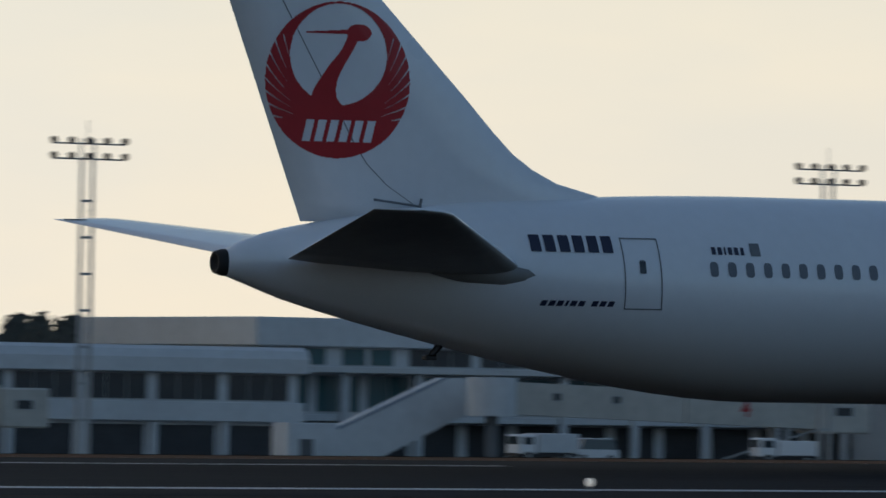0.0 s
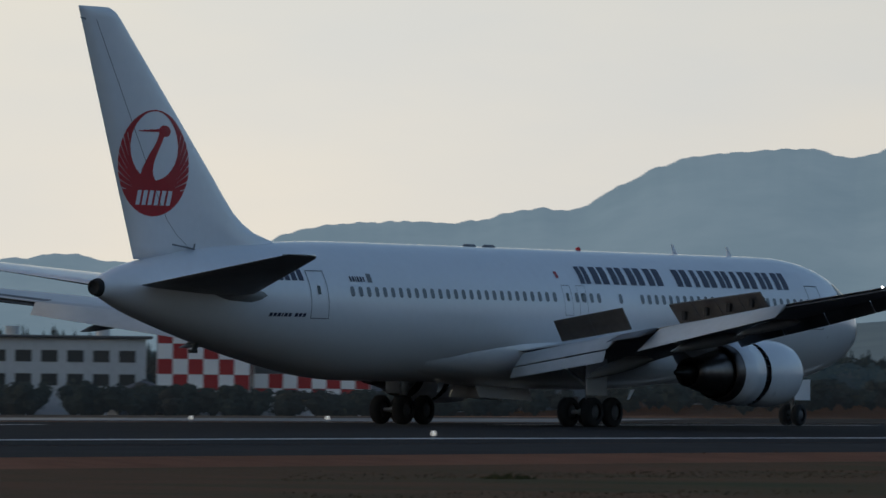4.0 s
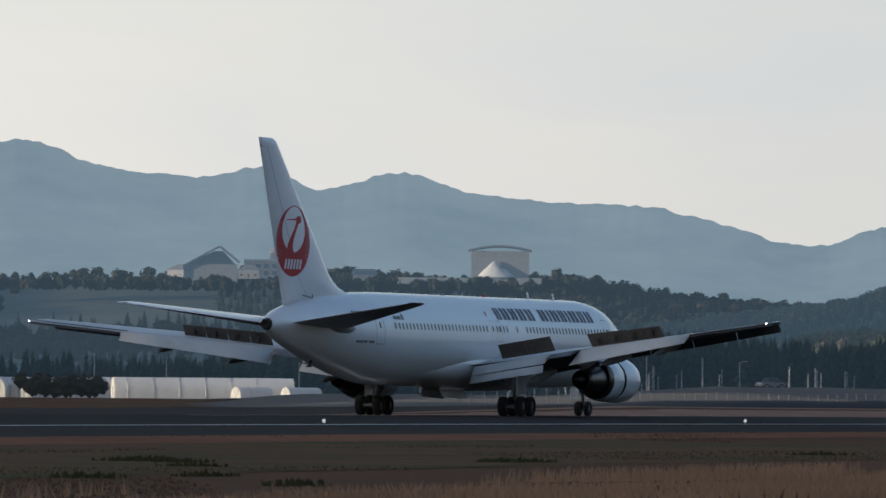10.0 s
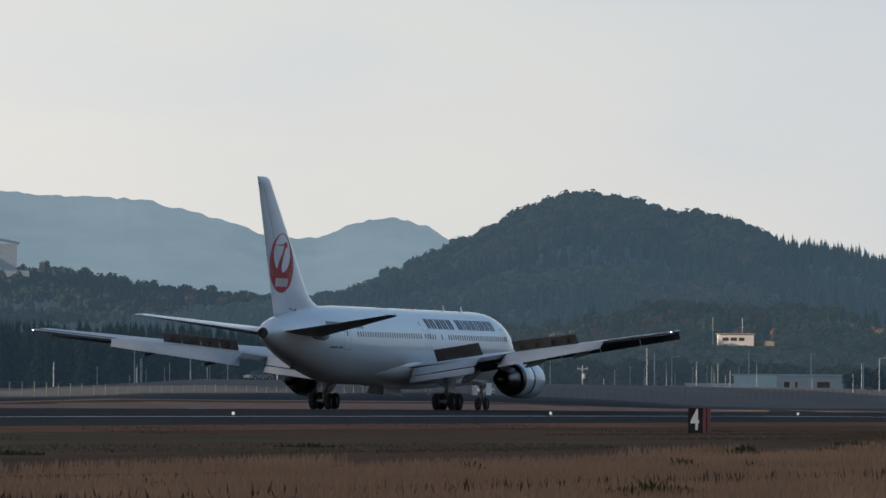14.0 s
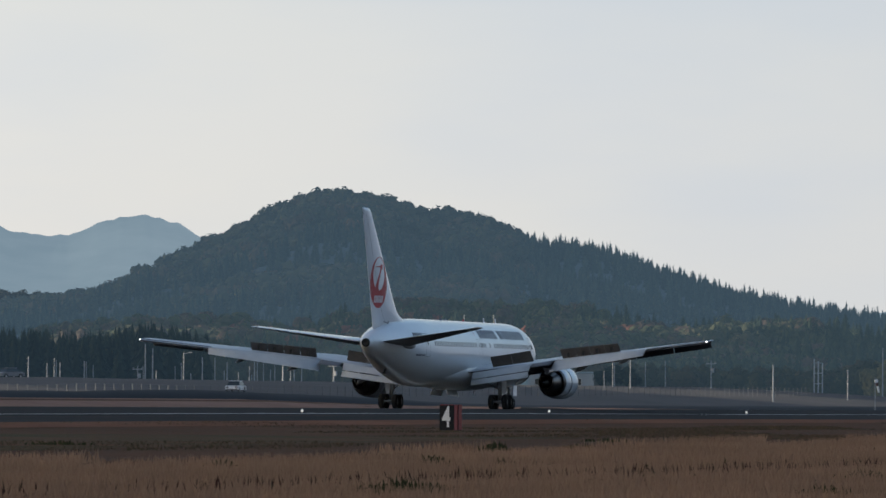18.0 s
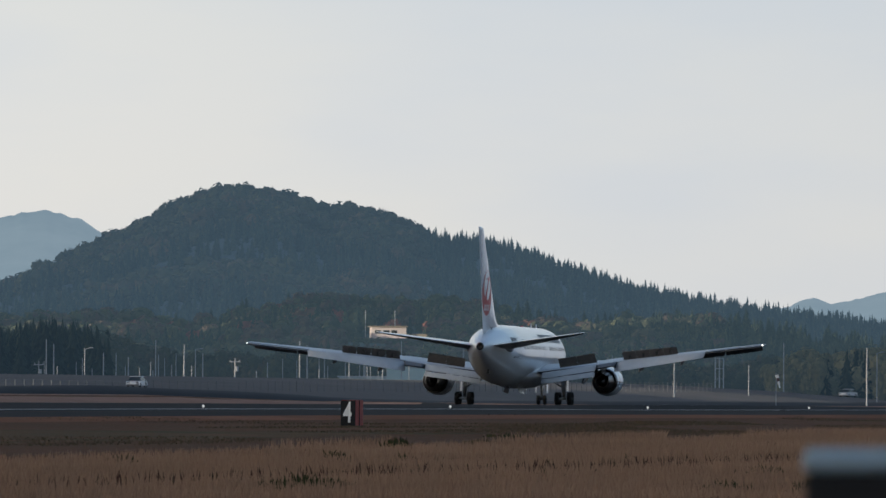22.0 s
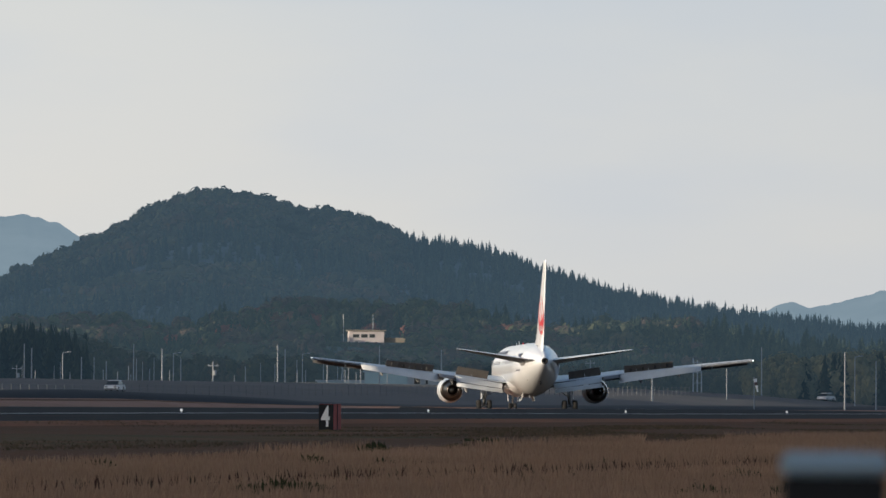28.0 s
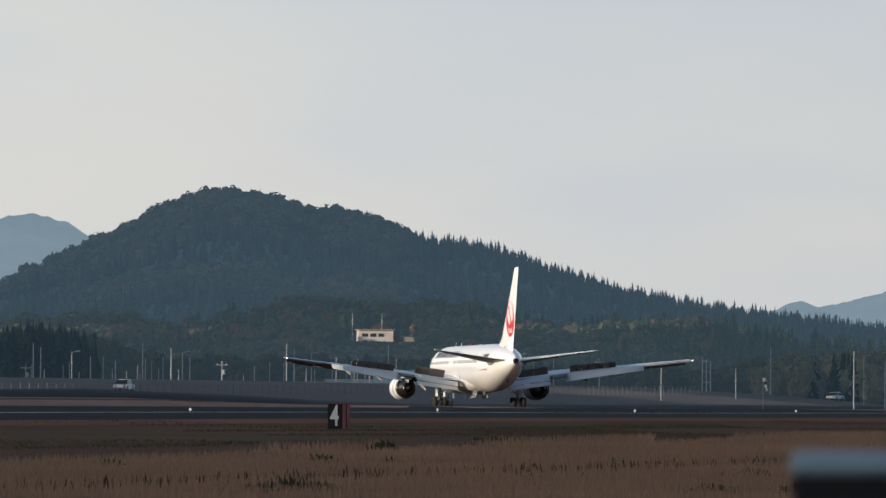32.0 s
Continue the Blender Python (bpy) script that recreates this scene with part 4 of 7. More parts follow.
    # tail skid, beacon, aerials
    bm = bmesh.new()
    tube(bm, (0, -20.3, 3.25), (0, -20.65, 2.85), 0.11, 0.09, 8)
    box(bm, -0.12, 0.12, -20.85, -20.5, 2.76, 2.9, 0.03)
    part("tail_skid", tidy(bm), M_DARK, jet, "dark tail skid")
    for y, h in ((-2.0, 0.14), (-0.6, 0.14)):
        bm = bmesh.new()
        turn_y(bm, [(y - 0.45, 0.02), (y - 0.3, h), (y + 0.3, h), (y + 0.5, 0.02)], 12, 0, 7.22)
        part("aerial_dome", tidy(bm), M_SEAM, hull, smooth=True)
    for y, z, s in ((13.2, 7.24, 1), (-4, 1.77, -1), (17.5, 7.22, 1), (10, 1.5, -1)):
        bm = bmesh.new()
        slab(bm, [(0.02, y, z), (0.02, y + 0.34, z), (0.02, y - 0.02, z + s * 0.42), (0.02, y - 0.16, z + s * 0.42)], 0.04)
        part("blade_aerial", tidy(bm), M_PAINT, hull)
    bm = bmesh.new()
    bmesh.ops.create_icosphere(bm, subdivisions=1, radius=0.13, matrix=Matrix.Translation((0, 6.0, 7.3)))
    part("beacon", bm, M_RED, hull, "red beacon")
    return jet


airliner = build_airliner()
# ---- the land: one sheet, with the runway's crown and a dip beside it ----
RUNWAY_X, HALF = -163.5, 22.5


def profile_y(y):
    if y > 560:
        return -0.377 - 0.0021 * min(y - 560, 700) - 0.0025 * min(max(y - 700, 0), 150)
    return -0.77 * ((max(y, 0.0) - 350) / 300) ** 2


def ground_z(x, y):
    z = profile_y(y)
    d = abs(x - RUNWAY_X)
    if d < 30:
        z += 0.25 * (1 - (d / 30) ** 2)
    if x > RUNWAY_X + 8:
        z -= 0.15 * min((x - RUNWAY_X - 8) / 16, 1) * min(max((y - 200) / 200, 0), 1)
    if x < -193 and 470 < y < 700:
        # the soil beyond the far shoulder rises
        z += 1.0 * min((-193 - x) / 13, 1) * min((y - 470) / 70, 1) * min((700 - y) / 50, 1)
    if -245 < x < -193 and 660 < y < 1200:
        # and goes on as a low swell
        z += 0.45 * min((-193 - x) / 13, 1) * min((245 + x) / 30, 1) * min((y - 660) / 40, 1) * min((1200 - y) / 100, 1)
    if x > RUNWAY_X + 30:
        z -= 0.62 * min((x - RUNWAY_X - 30) / 14, 1)
    if x < -205 and y < 900:
        fade = min(max((900 - y) / 450, 0), 1)
        z -= 4.4 * min((-205 - x) / 340, 1) * fade
    if x < -230 and y > 500:
        # a low terrace beyond the field
        a = math.degrees(math.atan2(x, y))
        z += 2.1 * min(max((math.hypot(x, y) - 770) / 120, 0), 1) * min((-230 - x) / 70, 1) * min(max((a + 35) / 2, 0), 1) * min(max((-21.5 - a) / 2, 0), 1)
    return z


def sheet(name, xs, ys, mat, lift=0.0, kind="structure", label="", category=""):
    bm = bmesh.new()
    vs = [[bm.verts.new((x, y, ground_z(x, y) + lift)) for x in xs] for y in ys]
    for a, b in zip(vs, vs[1:]):
        for i in range(len(xs) - 1):
            bm.faces.new((a[i], a[i + 1], b[i + 1], b[i]))
    ob = part(name, bm, mat, smooth=True)
    return tagged(ob, label, category, "", kind)


YS = [-4800, -2500, -1200, -600, -300, -150] + [-100 + 20 * i for i in range(66)] + [1300, 1500, 1800, 2200, 2800, 3600, 4850]
RX = [-193.5, -188, -182, -176, -170, -163.5, -157, -151, -145, -139, -133.5]
sheet("ground", [-4850, -3500, -2400, -1600, -1000, -800, -640, -545, -500, -450, -415, -380, -350, -320, -300, -280, -260, -240, -230, -205, -196] + RX + [-128, -123, -119, -112, -100, -85, -70, -55, -40, -25, -10, 5, 40, 120, 400, 1200, 2500, 4800], YS, M_GROUND, 0, label="brown and green mown autumn grass", category="ground")
RY = [-700, -500, -300, -150] + [y for y in YS if -100 <= y <= 1200]
sheet("runway", [-186.5] + RX[1:], RY, M_ASPHALT, 0.03, label="dark worn asphalt runway", category="runway")
for k, (x0, x1) in enumerate(((-193.2, -186.5), (-133.5, -128))):
    sheet("runway_shoulder", [x0, (x0 + x1) / 2, x1], RY, M_SHOULDER, 0.02, label="asphalt shoulder beside the runway", category="shoulder")
for x0, x1 in ((RUNWAY_X - 22.2, RUNWAY_X - 21.3), (RUNWAY_X + 24.6, RUNWAY_X + 25.5)):
    sheet("runway_stripe", [x0, x1], RY, M_STRIPE, 0.045, label="white painted runway edge stripe", category="marking")
for y in range(-60, 1180, 60):
    sheet("centre_mark", [RUNWAY_X - 0.45, RUNWAY_X + 0.45], [y, y + 15, y + 30], M_STRIPE, 0.045, label="white painted centre line dash", category="marking")
sheet("soil_strip", [-128, -125.5, -123], RY, M_SOIL, 0.02, label="bare reddish soil beside the shoulder", category="soil")
sheet("rough_strip", [-640, -545, -500, -450, -415, -380, -350, -320, -300, -280, -260, -240, -230, -207.2], [y for y in RY if 100 <= y <= 640], M_ROUGH, 0.02, label="dark withered grass between the runway and the apron", category="grass")
sheet("soil_strip", [-207, -202, -198, -193.2], [y for y in RY if y >= 460], M_SOIL_PALE, 0.02, label="bare pale soil beside the shoulder", category="soil")


def taxiway():
    """The exit that leads off the runway towards the apron."""
    line = [(-160, 560), (-163, 600), (-169, 640), (-180, 690), (-194, 742), (-215, 798), (-240, 850), (-270, 905), (-310, 970)]
    bm = bmesh.new()
    rows = []
    for i, (x, y) in enumerate(line):
        a, b = Vector(line[max(i - 1, 0)]), Vector(line[min(i + 1, len(line) - 1)])
        n = (b - a).normalized()
        n = Vector((n.y, -n.x))
        rows.append([bm.verts.new((x + n.x * w, y + n.y * w, ground_z(x + n.x * w, y + n.y * w) + 0.036)) for w in (-13, -7, 0, 7, 13)])
    for a, b in zip(rows, rows[1:]):
        for i in range(4):
            bm.faces.new((a[i], a[i + 1], b[i + 1], b[i]))
    tagged(part("taxiway", bm, M_ASPHALT, smooth=True), "dark asphalt exit taxiway off the runway", "taxiway", "", "structure")


taxiway()
sheet("apron", [-545, -450, -380, -345], [y for y in RY if y <= 560], M_APRON, 0.04, label="pale concrete airport apron", category="apron")


def polar(az, d, z):
    return Vector((math.sin(radians(az)) * d, math.cos(radians(az)) * d, z))


def crest(table, az):
    return smooth_along(table, az)[0] if table[0][0] < az < table[-1][0] else (table[0][1] if az <= table[0][0] else table[-1][1])


class Ridge:
    """Rising land that ends in a crest line: the height of the crest, in degrees above level, along the azimuth."""

    def __init__(self, table, d0, d1, el0, power=1.0, rough=2.0, scale=90.0, seed=0.0, lower=0.0, fringe=0.0):
        self.table, self.d0, self.d1, self.el0, self.power, self.rough, self.scale, self.seed, self.lower, self.fringe = table, d0, d1, el0, power, rough, scale, seed, lower, fringe

    def at(self, az, s):
        d = lerp(self.d0, self.d1, s)
        e = crest(self.table, az)
        zt = EYE[2] + self.d1 * math.tan(radians(e)) - self.lower
        zb = EYE[2] + self.d0 * math.tan(radians(self.el0))
        z = lerp(zb, zt, s ** self.power)
        p = polar(az, d, z)
        z += self.fringe * s**6 * noise.noise(Vector((az * 14.0, self.seed, 0.5)))
        z += self.rough * math.sin(math.pi * min(s, 1)) * noise.fractal(Vector((p.x / self.scale + self.seed, p.y / self.scale, self.seed)), 1.0, 2.0, 4)
        p.z = z
        return p

    def build(self, name, az0, az1, n, m, mat, label, category, kind="structure"):
        bm = bmesh.new()
        rows = []
        for j in range(m + 1):
            rows.append([bm.verts.new(self.at(lerp(az0, az1, i / n), j / m)) for i in range(n + 1)])
        back = []
        for i in range(n + 1):
            az = lerp(az0, az1, i / n)
            p = self.at(az, 1.0)
            q = polar(az, self.d1 * 1.03, -20)
            back.append(bm.verts.new(q))
        rows.append(back)
        for a, b in zip(rows, rows[1:]):
            for i in range(n):
                bm.faces.new((a[i], a[i + 1], b[i + 1], b[i]))
        return tagged(part(name, bm, mat, smooth=True), label, category, "", kind)


MOUNT_WEST = [(-70, 0.3), (-55, 0.25), (-50.6, 0.5), (-50.28, 0.57), (-49.5, 0.44), (-48.7, 0.57), (-48.44, 0.46), (-48.17, 0.52), (-47.99, 0.46), (-47.45, 0.72), (-46.8, 0.58), (-45.2, 0.52), (-44.4, 0.6), (-43.6, 0.66), (-42.3, 0.72), (-40.5, 0.84), (-38.6, 0.97), (-38.1, 1.03), (-37.7, 1.07), (-37.3, 1.0), (-36.7, 1.08), (-36.2, 1.15), (-35.9, 1.27), (-35.4, 1.35), (-34.54, 1.36), (-33.93, 1.48), (-33.63, 1.47), (-33.27, 1.67), (-32.77, 1.88), (-32.18, 1.95), (-31.77, 1.98), (-31.36, 1.91), (-30.91, 2.05), (-30.5, 2.0), (-30.1, 1.99), (-29.5, 2.15), (-28.4, 2.13)]
MOUNT_EAST = [(-28.4, 2.13), (-27.94, 2.03), (-27.4, 1.95), (-26.9, 1.9), (-26.43, 1.80), (-26.16, 1.95), (-25.84, 2.03), (-25.61, 1.99), (-25.2, 1.83), (-24.5, 1.74), (-24.24, 1.75), (-23.83, 1.81), (-23.4, 1.64), (-22.74, 1.78), (-22.2, 1.63), (-21.6, 1.56), (-20.7, 1.51), (-20.1, 1.37), (-19.66, 1.24), (-19.29, 1.22), (-19.18, 1.258), (-18.9, 1.355), (-18.64, 1.375), (-18.35, 1.29), (-18.2, 1.18), (-18.05, 1.1), (-17, 0.8), (-14, 0.5), (-12.7, 0.64), (-12.49, 0.71), (-12.3, 0.67), (-11.94, 0.75), (-11.6, 0.83), (-10, 0.9), (-5, 0.8)]
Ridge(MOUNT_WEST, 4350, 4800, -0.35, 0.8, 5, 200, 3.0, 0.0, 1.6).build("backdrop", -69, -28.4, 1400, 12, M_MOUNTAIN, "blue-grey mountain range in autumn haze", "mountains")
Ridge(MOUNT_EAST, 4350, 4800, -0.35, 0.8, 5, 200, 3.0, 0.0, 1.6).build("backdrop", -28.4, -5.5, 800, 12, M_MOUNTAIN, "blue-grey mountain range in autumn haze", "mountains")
HILL = [(-24, 0.35), (-21, 0.55), (-20, 0.70), (-19.2, 0.80), (-18.77, 0.93), (-18.41, 1.11), (-17.86, 1.37), (-17.54, 1.53), (-17.16, 1.63), (-16.68, 1.57), (-16.41, 1.48), (-16.2, 1.5), (-15.77, 1.36), (-15.49, 1.24), (-15.22, 1.22), (-14.95, 1.17), (-14.31, 0.95), (-13.62, 0.78), (-12.76, 0.65), (-11.72, 0.51), (-10, 0.4), (-7, 0.3)]
hill = Ridge(HILL, 2250, 3250, -0.15, 0.85, 16, 200, 7.0, lower=8.2)
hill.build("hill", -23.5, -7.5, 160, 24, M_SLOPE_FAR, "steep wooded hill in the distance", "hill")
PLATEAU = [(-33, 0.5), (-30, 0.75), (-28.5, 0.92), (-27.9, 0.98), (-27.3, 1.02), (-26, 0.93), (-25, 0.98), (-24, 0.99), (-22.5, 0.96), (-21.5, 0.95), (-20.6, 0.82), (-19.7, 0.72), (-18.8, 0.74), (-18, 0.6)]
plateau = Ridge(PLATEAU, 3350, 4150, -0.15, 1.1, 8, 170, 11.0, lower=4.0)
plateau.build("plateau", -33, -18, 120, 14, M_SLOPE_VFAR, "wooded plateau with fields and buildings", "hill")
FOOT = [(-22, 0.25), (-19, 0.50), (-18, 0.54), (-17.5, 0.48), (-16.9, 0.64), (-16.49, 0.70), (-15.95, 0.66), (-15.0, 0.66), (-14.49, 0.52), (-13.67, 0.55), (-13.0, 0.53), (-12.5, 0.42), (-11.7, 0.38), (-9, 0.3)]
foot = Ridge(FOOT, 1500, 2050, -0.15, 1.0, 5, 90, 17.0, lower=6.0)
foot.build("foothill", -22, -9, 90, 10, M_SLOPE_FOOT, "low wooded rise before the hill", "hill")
# ---- woods ----
RNG = np.random.default_rng(7)


def conifer_form(sprays, seed):
    """Triangles of a slim conifer of height 1 and half width about 0.2: a core with ragged hanging sprays all round."""
    r = np.random.default_rng(seed)
    tris = []
    for i in range(5):
        a, b = 6.283 * i / 5, 6.283 * (i + 1) / 5
        tris.append([(0, 0, 0.95), (0.15 * math.cos(a), 0.15 * math.sin(a), 0.1), (0.15 * math.cos(b), 0.15 * math.sin(b), 0.1)])
    for k in range(sprays):
        u = 1 - ((k + r.uniform(0, 1)) / sprays) ** 0.62
        w = (0.235 * (1 - u) ** 0.8 + 0.012) * r.uniform(0.75, 1.15)
        z = 0.1 + 0.88 * u
        a, q = 2.39996 * k + r.uniform(-0.3, 0.3), r.uniform(0.28, 0.5)
        d, e = r.uniform(0.02, 0.075), r.uniform(0.02, 0.075)
        tris.append([(0.25 * w * math.cos(a), 0.25 * w * math.sin(a), min(z + 0.05, 1.0)), (w * math.cos(a - q), w * math.sin(a - q), z - d), (w * math.cos(a + q), w * math.sin(a + q), z - e)])
    return np.array(tris)


def broad_form(leaves, seed, boughs=7):
    """Triangles of a spreading crown of height 1: leaf clumps round a few billowing boughs, with gaps."""
    r = np.random.default_rng(seed)
    tris = []
    lobes = [(0.0, 0.0, 0.5, 0.3)] + [(r.uniform(-0.27, 0.27), r.uniform(-0.27, 0.27), r.uniform(0.38, 0.78), r.uniform(0.16, 0.25)) for _ in range(boughs - 1)]
    ax = np.array([(1, 0, 0), (0, 1, 0), (-1, 0, 0), (0, -1, 0)], float)
    for cx, cy, cz, q in lobes:
        c, k = np.array((cx, cy, cz)), q * 0.9
        t = r.uniform(0, 1.5)
        m = np.array([(math.cos(t), math.sin(t), 0), (-math.sin(t), math.cos(t), 0), (0, 0, 1)])
        for i in range(4):
            for top in (1, -1):
                tris.append([c + np.array((0, 0, top * k)), c + m @ ax[i] * k, c + m @ ax[(i + 1) % 4] * k])
    for _ in range(leaves):
        cx, cy, cz, q = lobes[r.integers(len(lobes))]
        v = r.normal(size=3)
        v /= np.linalg.norm(v)
        if v[2] < -0.3:
            v[2] *= -1
        c = np.array((cx, cy, cz)) + v * q * r.uniform(0.85, 1.08)
        t = np.cross(v, r.normal(size=3))
        t /= np.linalg.norm(t)
        b = np.cross(v, t)
        s = r.uniform(0.07, 0.12) * (60 / leaves) ** 0.3
        tris.append([c + t * s, c - t * s * 0.6 + b * s, c - t * s * 0.6 - b * s * r.uniform(0.6, 1.2)])
    tris = np.array(tris)
    tris[..., 2] = (tris[..., 2] - 0.16) / 0.86
    return tris


CONES = [conifer_form(76, s) for s in range(6)]
FAR_CONES = [conifer_form(38, s + 20) for s in range(6)]
CROWNS = [broad_form(120, s) for s in range(6)]
FINE_CROWNS = [broad_form(380, s + 40) for s in range(5)]
FAR_CROWNS = [broad_form(36, s + 9, 5) for s in range(6)]


def grove(name, spots, forms, mat, label, category="trees", wide=1.0, trunks=False):
    """One joined wood: spots are rows of x, y, z, height."""
    out = []
    for i, (x, y, z, h) in enumerate(spots):
        f = forms[i % len(forms)]
        a = RNG.uniform(0, 6.28)
        c, s = math.cos(a), math.sin(a)
        w = h * wide * RNG.uniform(0.85, 1.2)
        out.append(np.stack([(f[..., 0] * c - f[..., 1] * s) * w + x, (f[..., 0] * s + f[..., 1] * c) * w + y, f[..., 2] * h + z], -1))
    v = np.concatenate(out).reshape(-1, 3)
    me = bpy.data.meshes.new(name)
    n = len(v)
    me.vertices.add(n)
    me.vertices.foreach_set("co", v.ravel())
    me.loops.add(n)
    me.loops.foreach_set("vertex_index", np.arange(n))
    me.polygons.add(n // 3)
    me.polygons.foreach_set("loop_start", np.arange(0, n, 3))
    me.update(calc_edges=True)
    tint = me.attributes.new("tree", "FLOAT", "POINT")
    tint.data.foreach_set("value", np.concatenate([np.full(len(o) * 3, RNG.random()) for o in out]))
    me.materials.append(mat)
    return tagged(new(name, me), label, category, "", "stuff")


def on_ridge(ridge, count, az0, az1, s0, s1, h0, h1, keep=None, sink=0.6):
    spots = []
    while len(spots) < count:
        az, s = RNG.uniform(az0, az1), RNG.uniform(s0, s1)
        p = ridge.at(az, s)
        if keep is None or keep(az, s, p):
            spots.append((p.x, p.y, p.z - sink, RNG.uniform(h0, h1)))
    return spots


def patchy(p, size, seed, level=0.0):
    return noise.noise(Vector((p.x / size + seed, p.y / size, seed))) > level


def belt(count, az0, az1, d0, d1, top, spread=0.25, hmin=5):
    """Trees on the flat whose tops reach about a given height in degrees above level."""
    spots = []
    for _ in range(count):
        az, d = RNG.uniform(az0, az1), RNG.uniform(d0, d1)
        p = polar(az, d, 0)
        z = ground_z(p.x, p.y)
        e = crest(top, az) * RNG.uniform(1 - spread, 1.0)
        h = EYE[2] + d * math.tan(radians(e)) - z
        spots.append((p.x, p.y, z - 0.3, max(h, hmin)))
    return spots


# the hill: cedars along its lower face and down the long right-hand ridge, broadleaf on its crown
def cedar_part(az, s, p):
    return az > -15.6 or (s < 0.62 and patchy(p, 120, 2.0, -0.12))


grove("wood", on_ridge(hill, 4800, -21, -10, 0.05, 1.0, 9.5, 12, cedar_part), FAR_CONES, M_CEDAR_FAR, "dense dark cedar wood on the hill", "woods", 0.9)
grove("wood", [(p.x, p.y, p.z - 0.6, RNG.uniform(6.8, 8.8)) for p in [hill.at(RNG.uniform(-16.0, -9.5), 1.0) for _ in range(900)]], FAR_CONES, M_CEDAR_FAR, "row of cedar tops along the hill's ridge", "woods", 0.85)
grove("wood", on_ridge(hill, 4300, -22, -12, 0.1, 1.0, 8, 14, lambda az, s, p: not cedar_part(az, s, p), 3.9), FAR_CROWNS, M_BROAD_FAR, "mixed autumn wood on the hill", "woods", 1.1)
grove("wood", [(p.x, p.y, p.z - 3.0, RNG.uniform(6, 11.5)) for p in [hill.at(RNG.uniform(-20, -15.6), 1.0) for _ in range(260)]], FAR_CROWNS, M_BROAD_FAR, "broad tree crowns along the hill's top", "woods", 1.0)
# the low rise before it, with a gap in front of the building on its slope
def clearing(spots):
    keep = []
    for x, y, z, h in spots:
        az, d = math.degrees(math.atan2(x, y)), math.hypot(x, y)
        if not (-16.3 < az < -15.5 and d < 1925 and (z + h - EYE[2]) / d > math.tan(radians(0.355))):
            keep.append((x, y, z, h))
    return keep



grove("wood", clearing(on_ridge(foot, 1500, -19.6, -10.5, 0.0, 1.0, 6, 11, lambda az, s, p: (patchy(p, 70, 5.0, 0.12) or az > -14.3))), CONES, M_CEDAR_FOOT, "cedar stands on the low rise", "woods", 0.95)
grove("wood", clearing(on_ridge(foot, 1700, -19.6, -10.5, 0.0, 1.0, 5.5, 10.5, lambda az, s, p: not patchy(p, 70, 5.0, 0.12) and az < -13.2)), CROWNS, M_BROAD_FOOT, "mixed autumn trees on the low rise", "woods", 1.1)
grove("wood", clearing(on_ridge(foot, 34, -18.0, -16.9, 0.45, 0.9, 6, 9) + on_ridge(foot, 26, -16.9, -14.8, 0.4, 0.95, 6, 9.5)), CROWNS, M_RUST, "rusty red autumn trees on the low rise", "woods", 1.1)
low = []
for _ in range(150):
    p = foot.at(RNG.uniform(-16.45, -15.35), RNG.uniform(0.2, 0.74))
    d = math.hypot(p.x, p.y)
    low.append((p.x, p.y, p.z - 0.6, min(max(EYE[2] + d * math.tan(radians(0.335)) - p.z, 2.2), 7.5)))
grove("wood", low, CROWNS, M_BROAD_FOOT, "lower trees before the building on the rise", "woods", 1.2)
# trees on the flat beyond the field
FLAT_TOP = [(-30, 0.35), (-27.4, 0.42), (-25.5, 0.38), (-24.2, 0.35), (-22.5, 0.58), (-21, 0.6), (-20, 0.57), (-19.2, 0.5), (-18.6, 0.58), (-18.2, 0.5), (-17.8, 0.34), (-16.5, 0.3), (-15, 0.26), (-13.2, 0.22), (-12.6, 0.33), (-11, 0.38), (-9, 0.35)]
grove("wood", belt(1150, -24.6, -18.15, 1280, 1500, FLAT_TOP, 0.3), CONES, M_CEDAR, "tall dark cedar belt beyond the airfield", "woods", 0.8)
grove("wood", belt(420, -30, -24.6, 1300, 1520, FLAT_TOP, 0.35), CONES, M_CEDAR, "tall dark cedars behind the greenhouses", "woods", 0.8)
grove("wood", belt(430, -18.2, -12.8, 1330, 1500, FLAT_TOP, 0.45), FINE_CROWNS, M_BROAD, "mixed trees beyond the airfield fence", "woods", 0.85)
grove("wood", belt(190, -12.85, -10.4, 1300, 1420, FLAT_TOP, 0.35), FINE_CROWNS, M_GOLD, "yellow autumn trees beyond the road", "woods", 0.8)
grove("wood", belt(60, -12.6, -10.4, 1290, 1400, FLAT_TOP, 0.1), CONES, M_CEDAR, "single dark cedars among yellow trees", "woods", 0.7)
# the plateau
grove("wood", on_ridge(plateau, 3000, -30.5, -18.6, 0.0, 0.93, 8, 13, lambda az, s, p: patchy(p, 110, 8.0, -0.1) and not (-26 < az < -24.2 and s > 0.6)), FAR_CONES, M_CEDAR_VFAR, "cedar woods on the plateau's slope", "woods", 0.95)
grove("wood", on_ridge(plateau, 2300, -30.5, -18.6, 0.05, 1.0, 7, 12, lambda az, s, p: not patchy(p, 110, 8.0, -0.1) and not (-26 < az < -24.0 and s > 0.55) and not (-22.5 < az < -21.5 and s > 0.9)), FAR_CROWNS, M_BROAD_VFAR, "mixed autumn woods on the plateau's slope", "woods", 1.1)
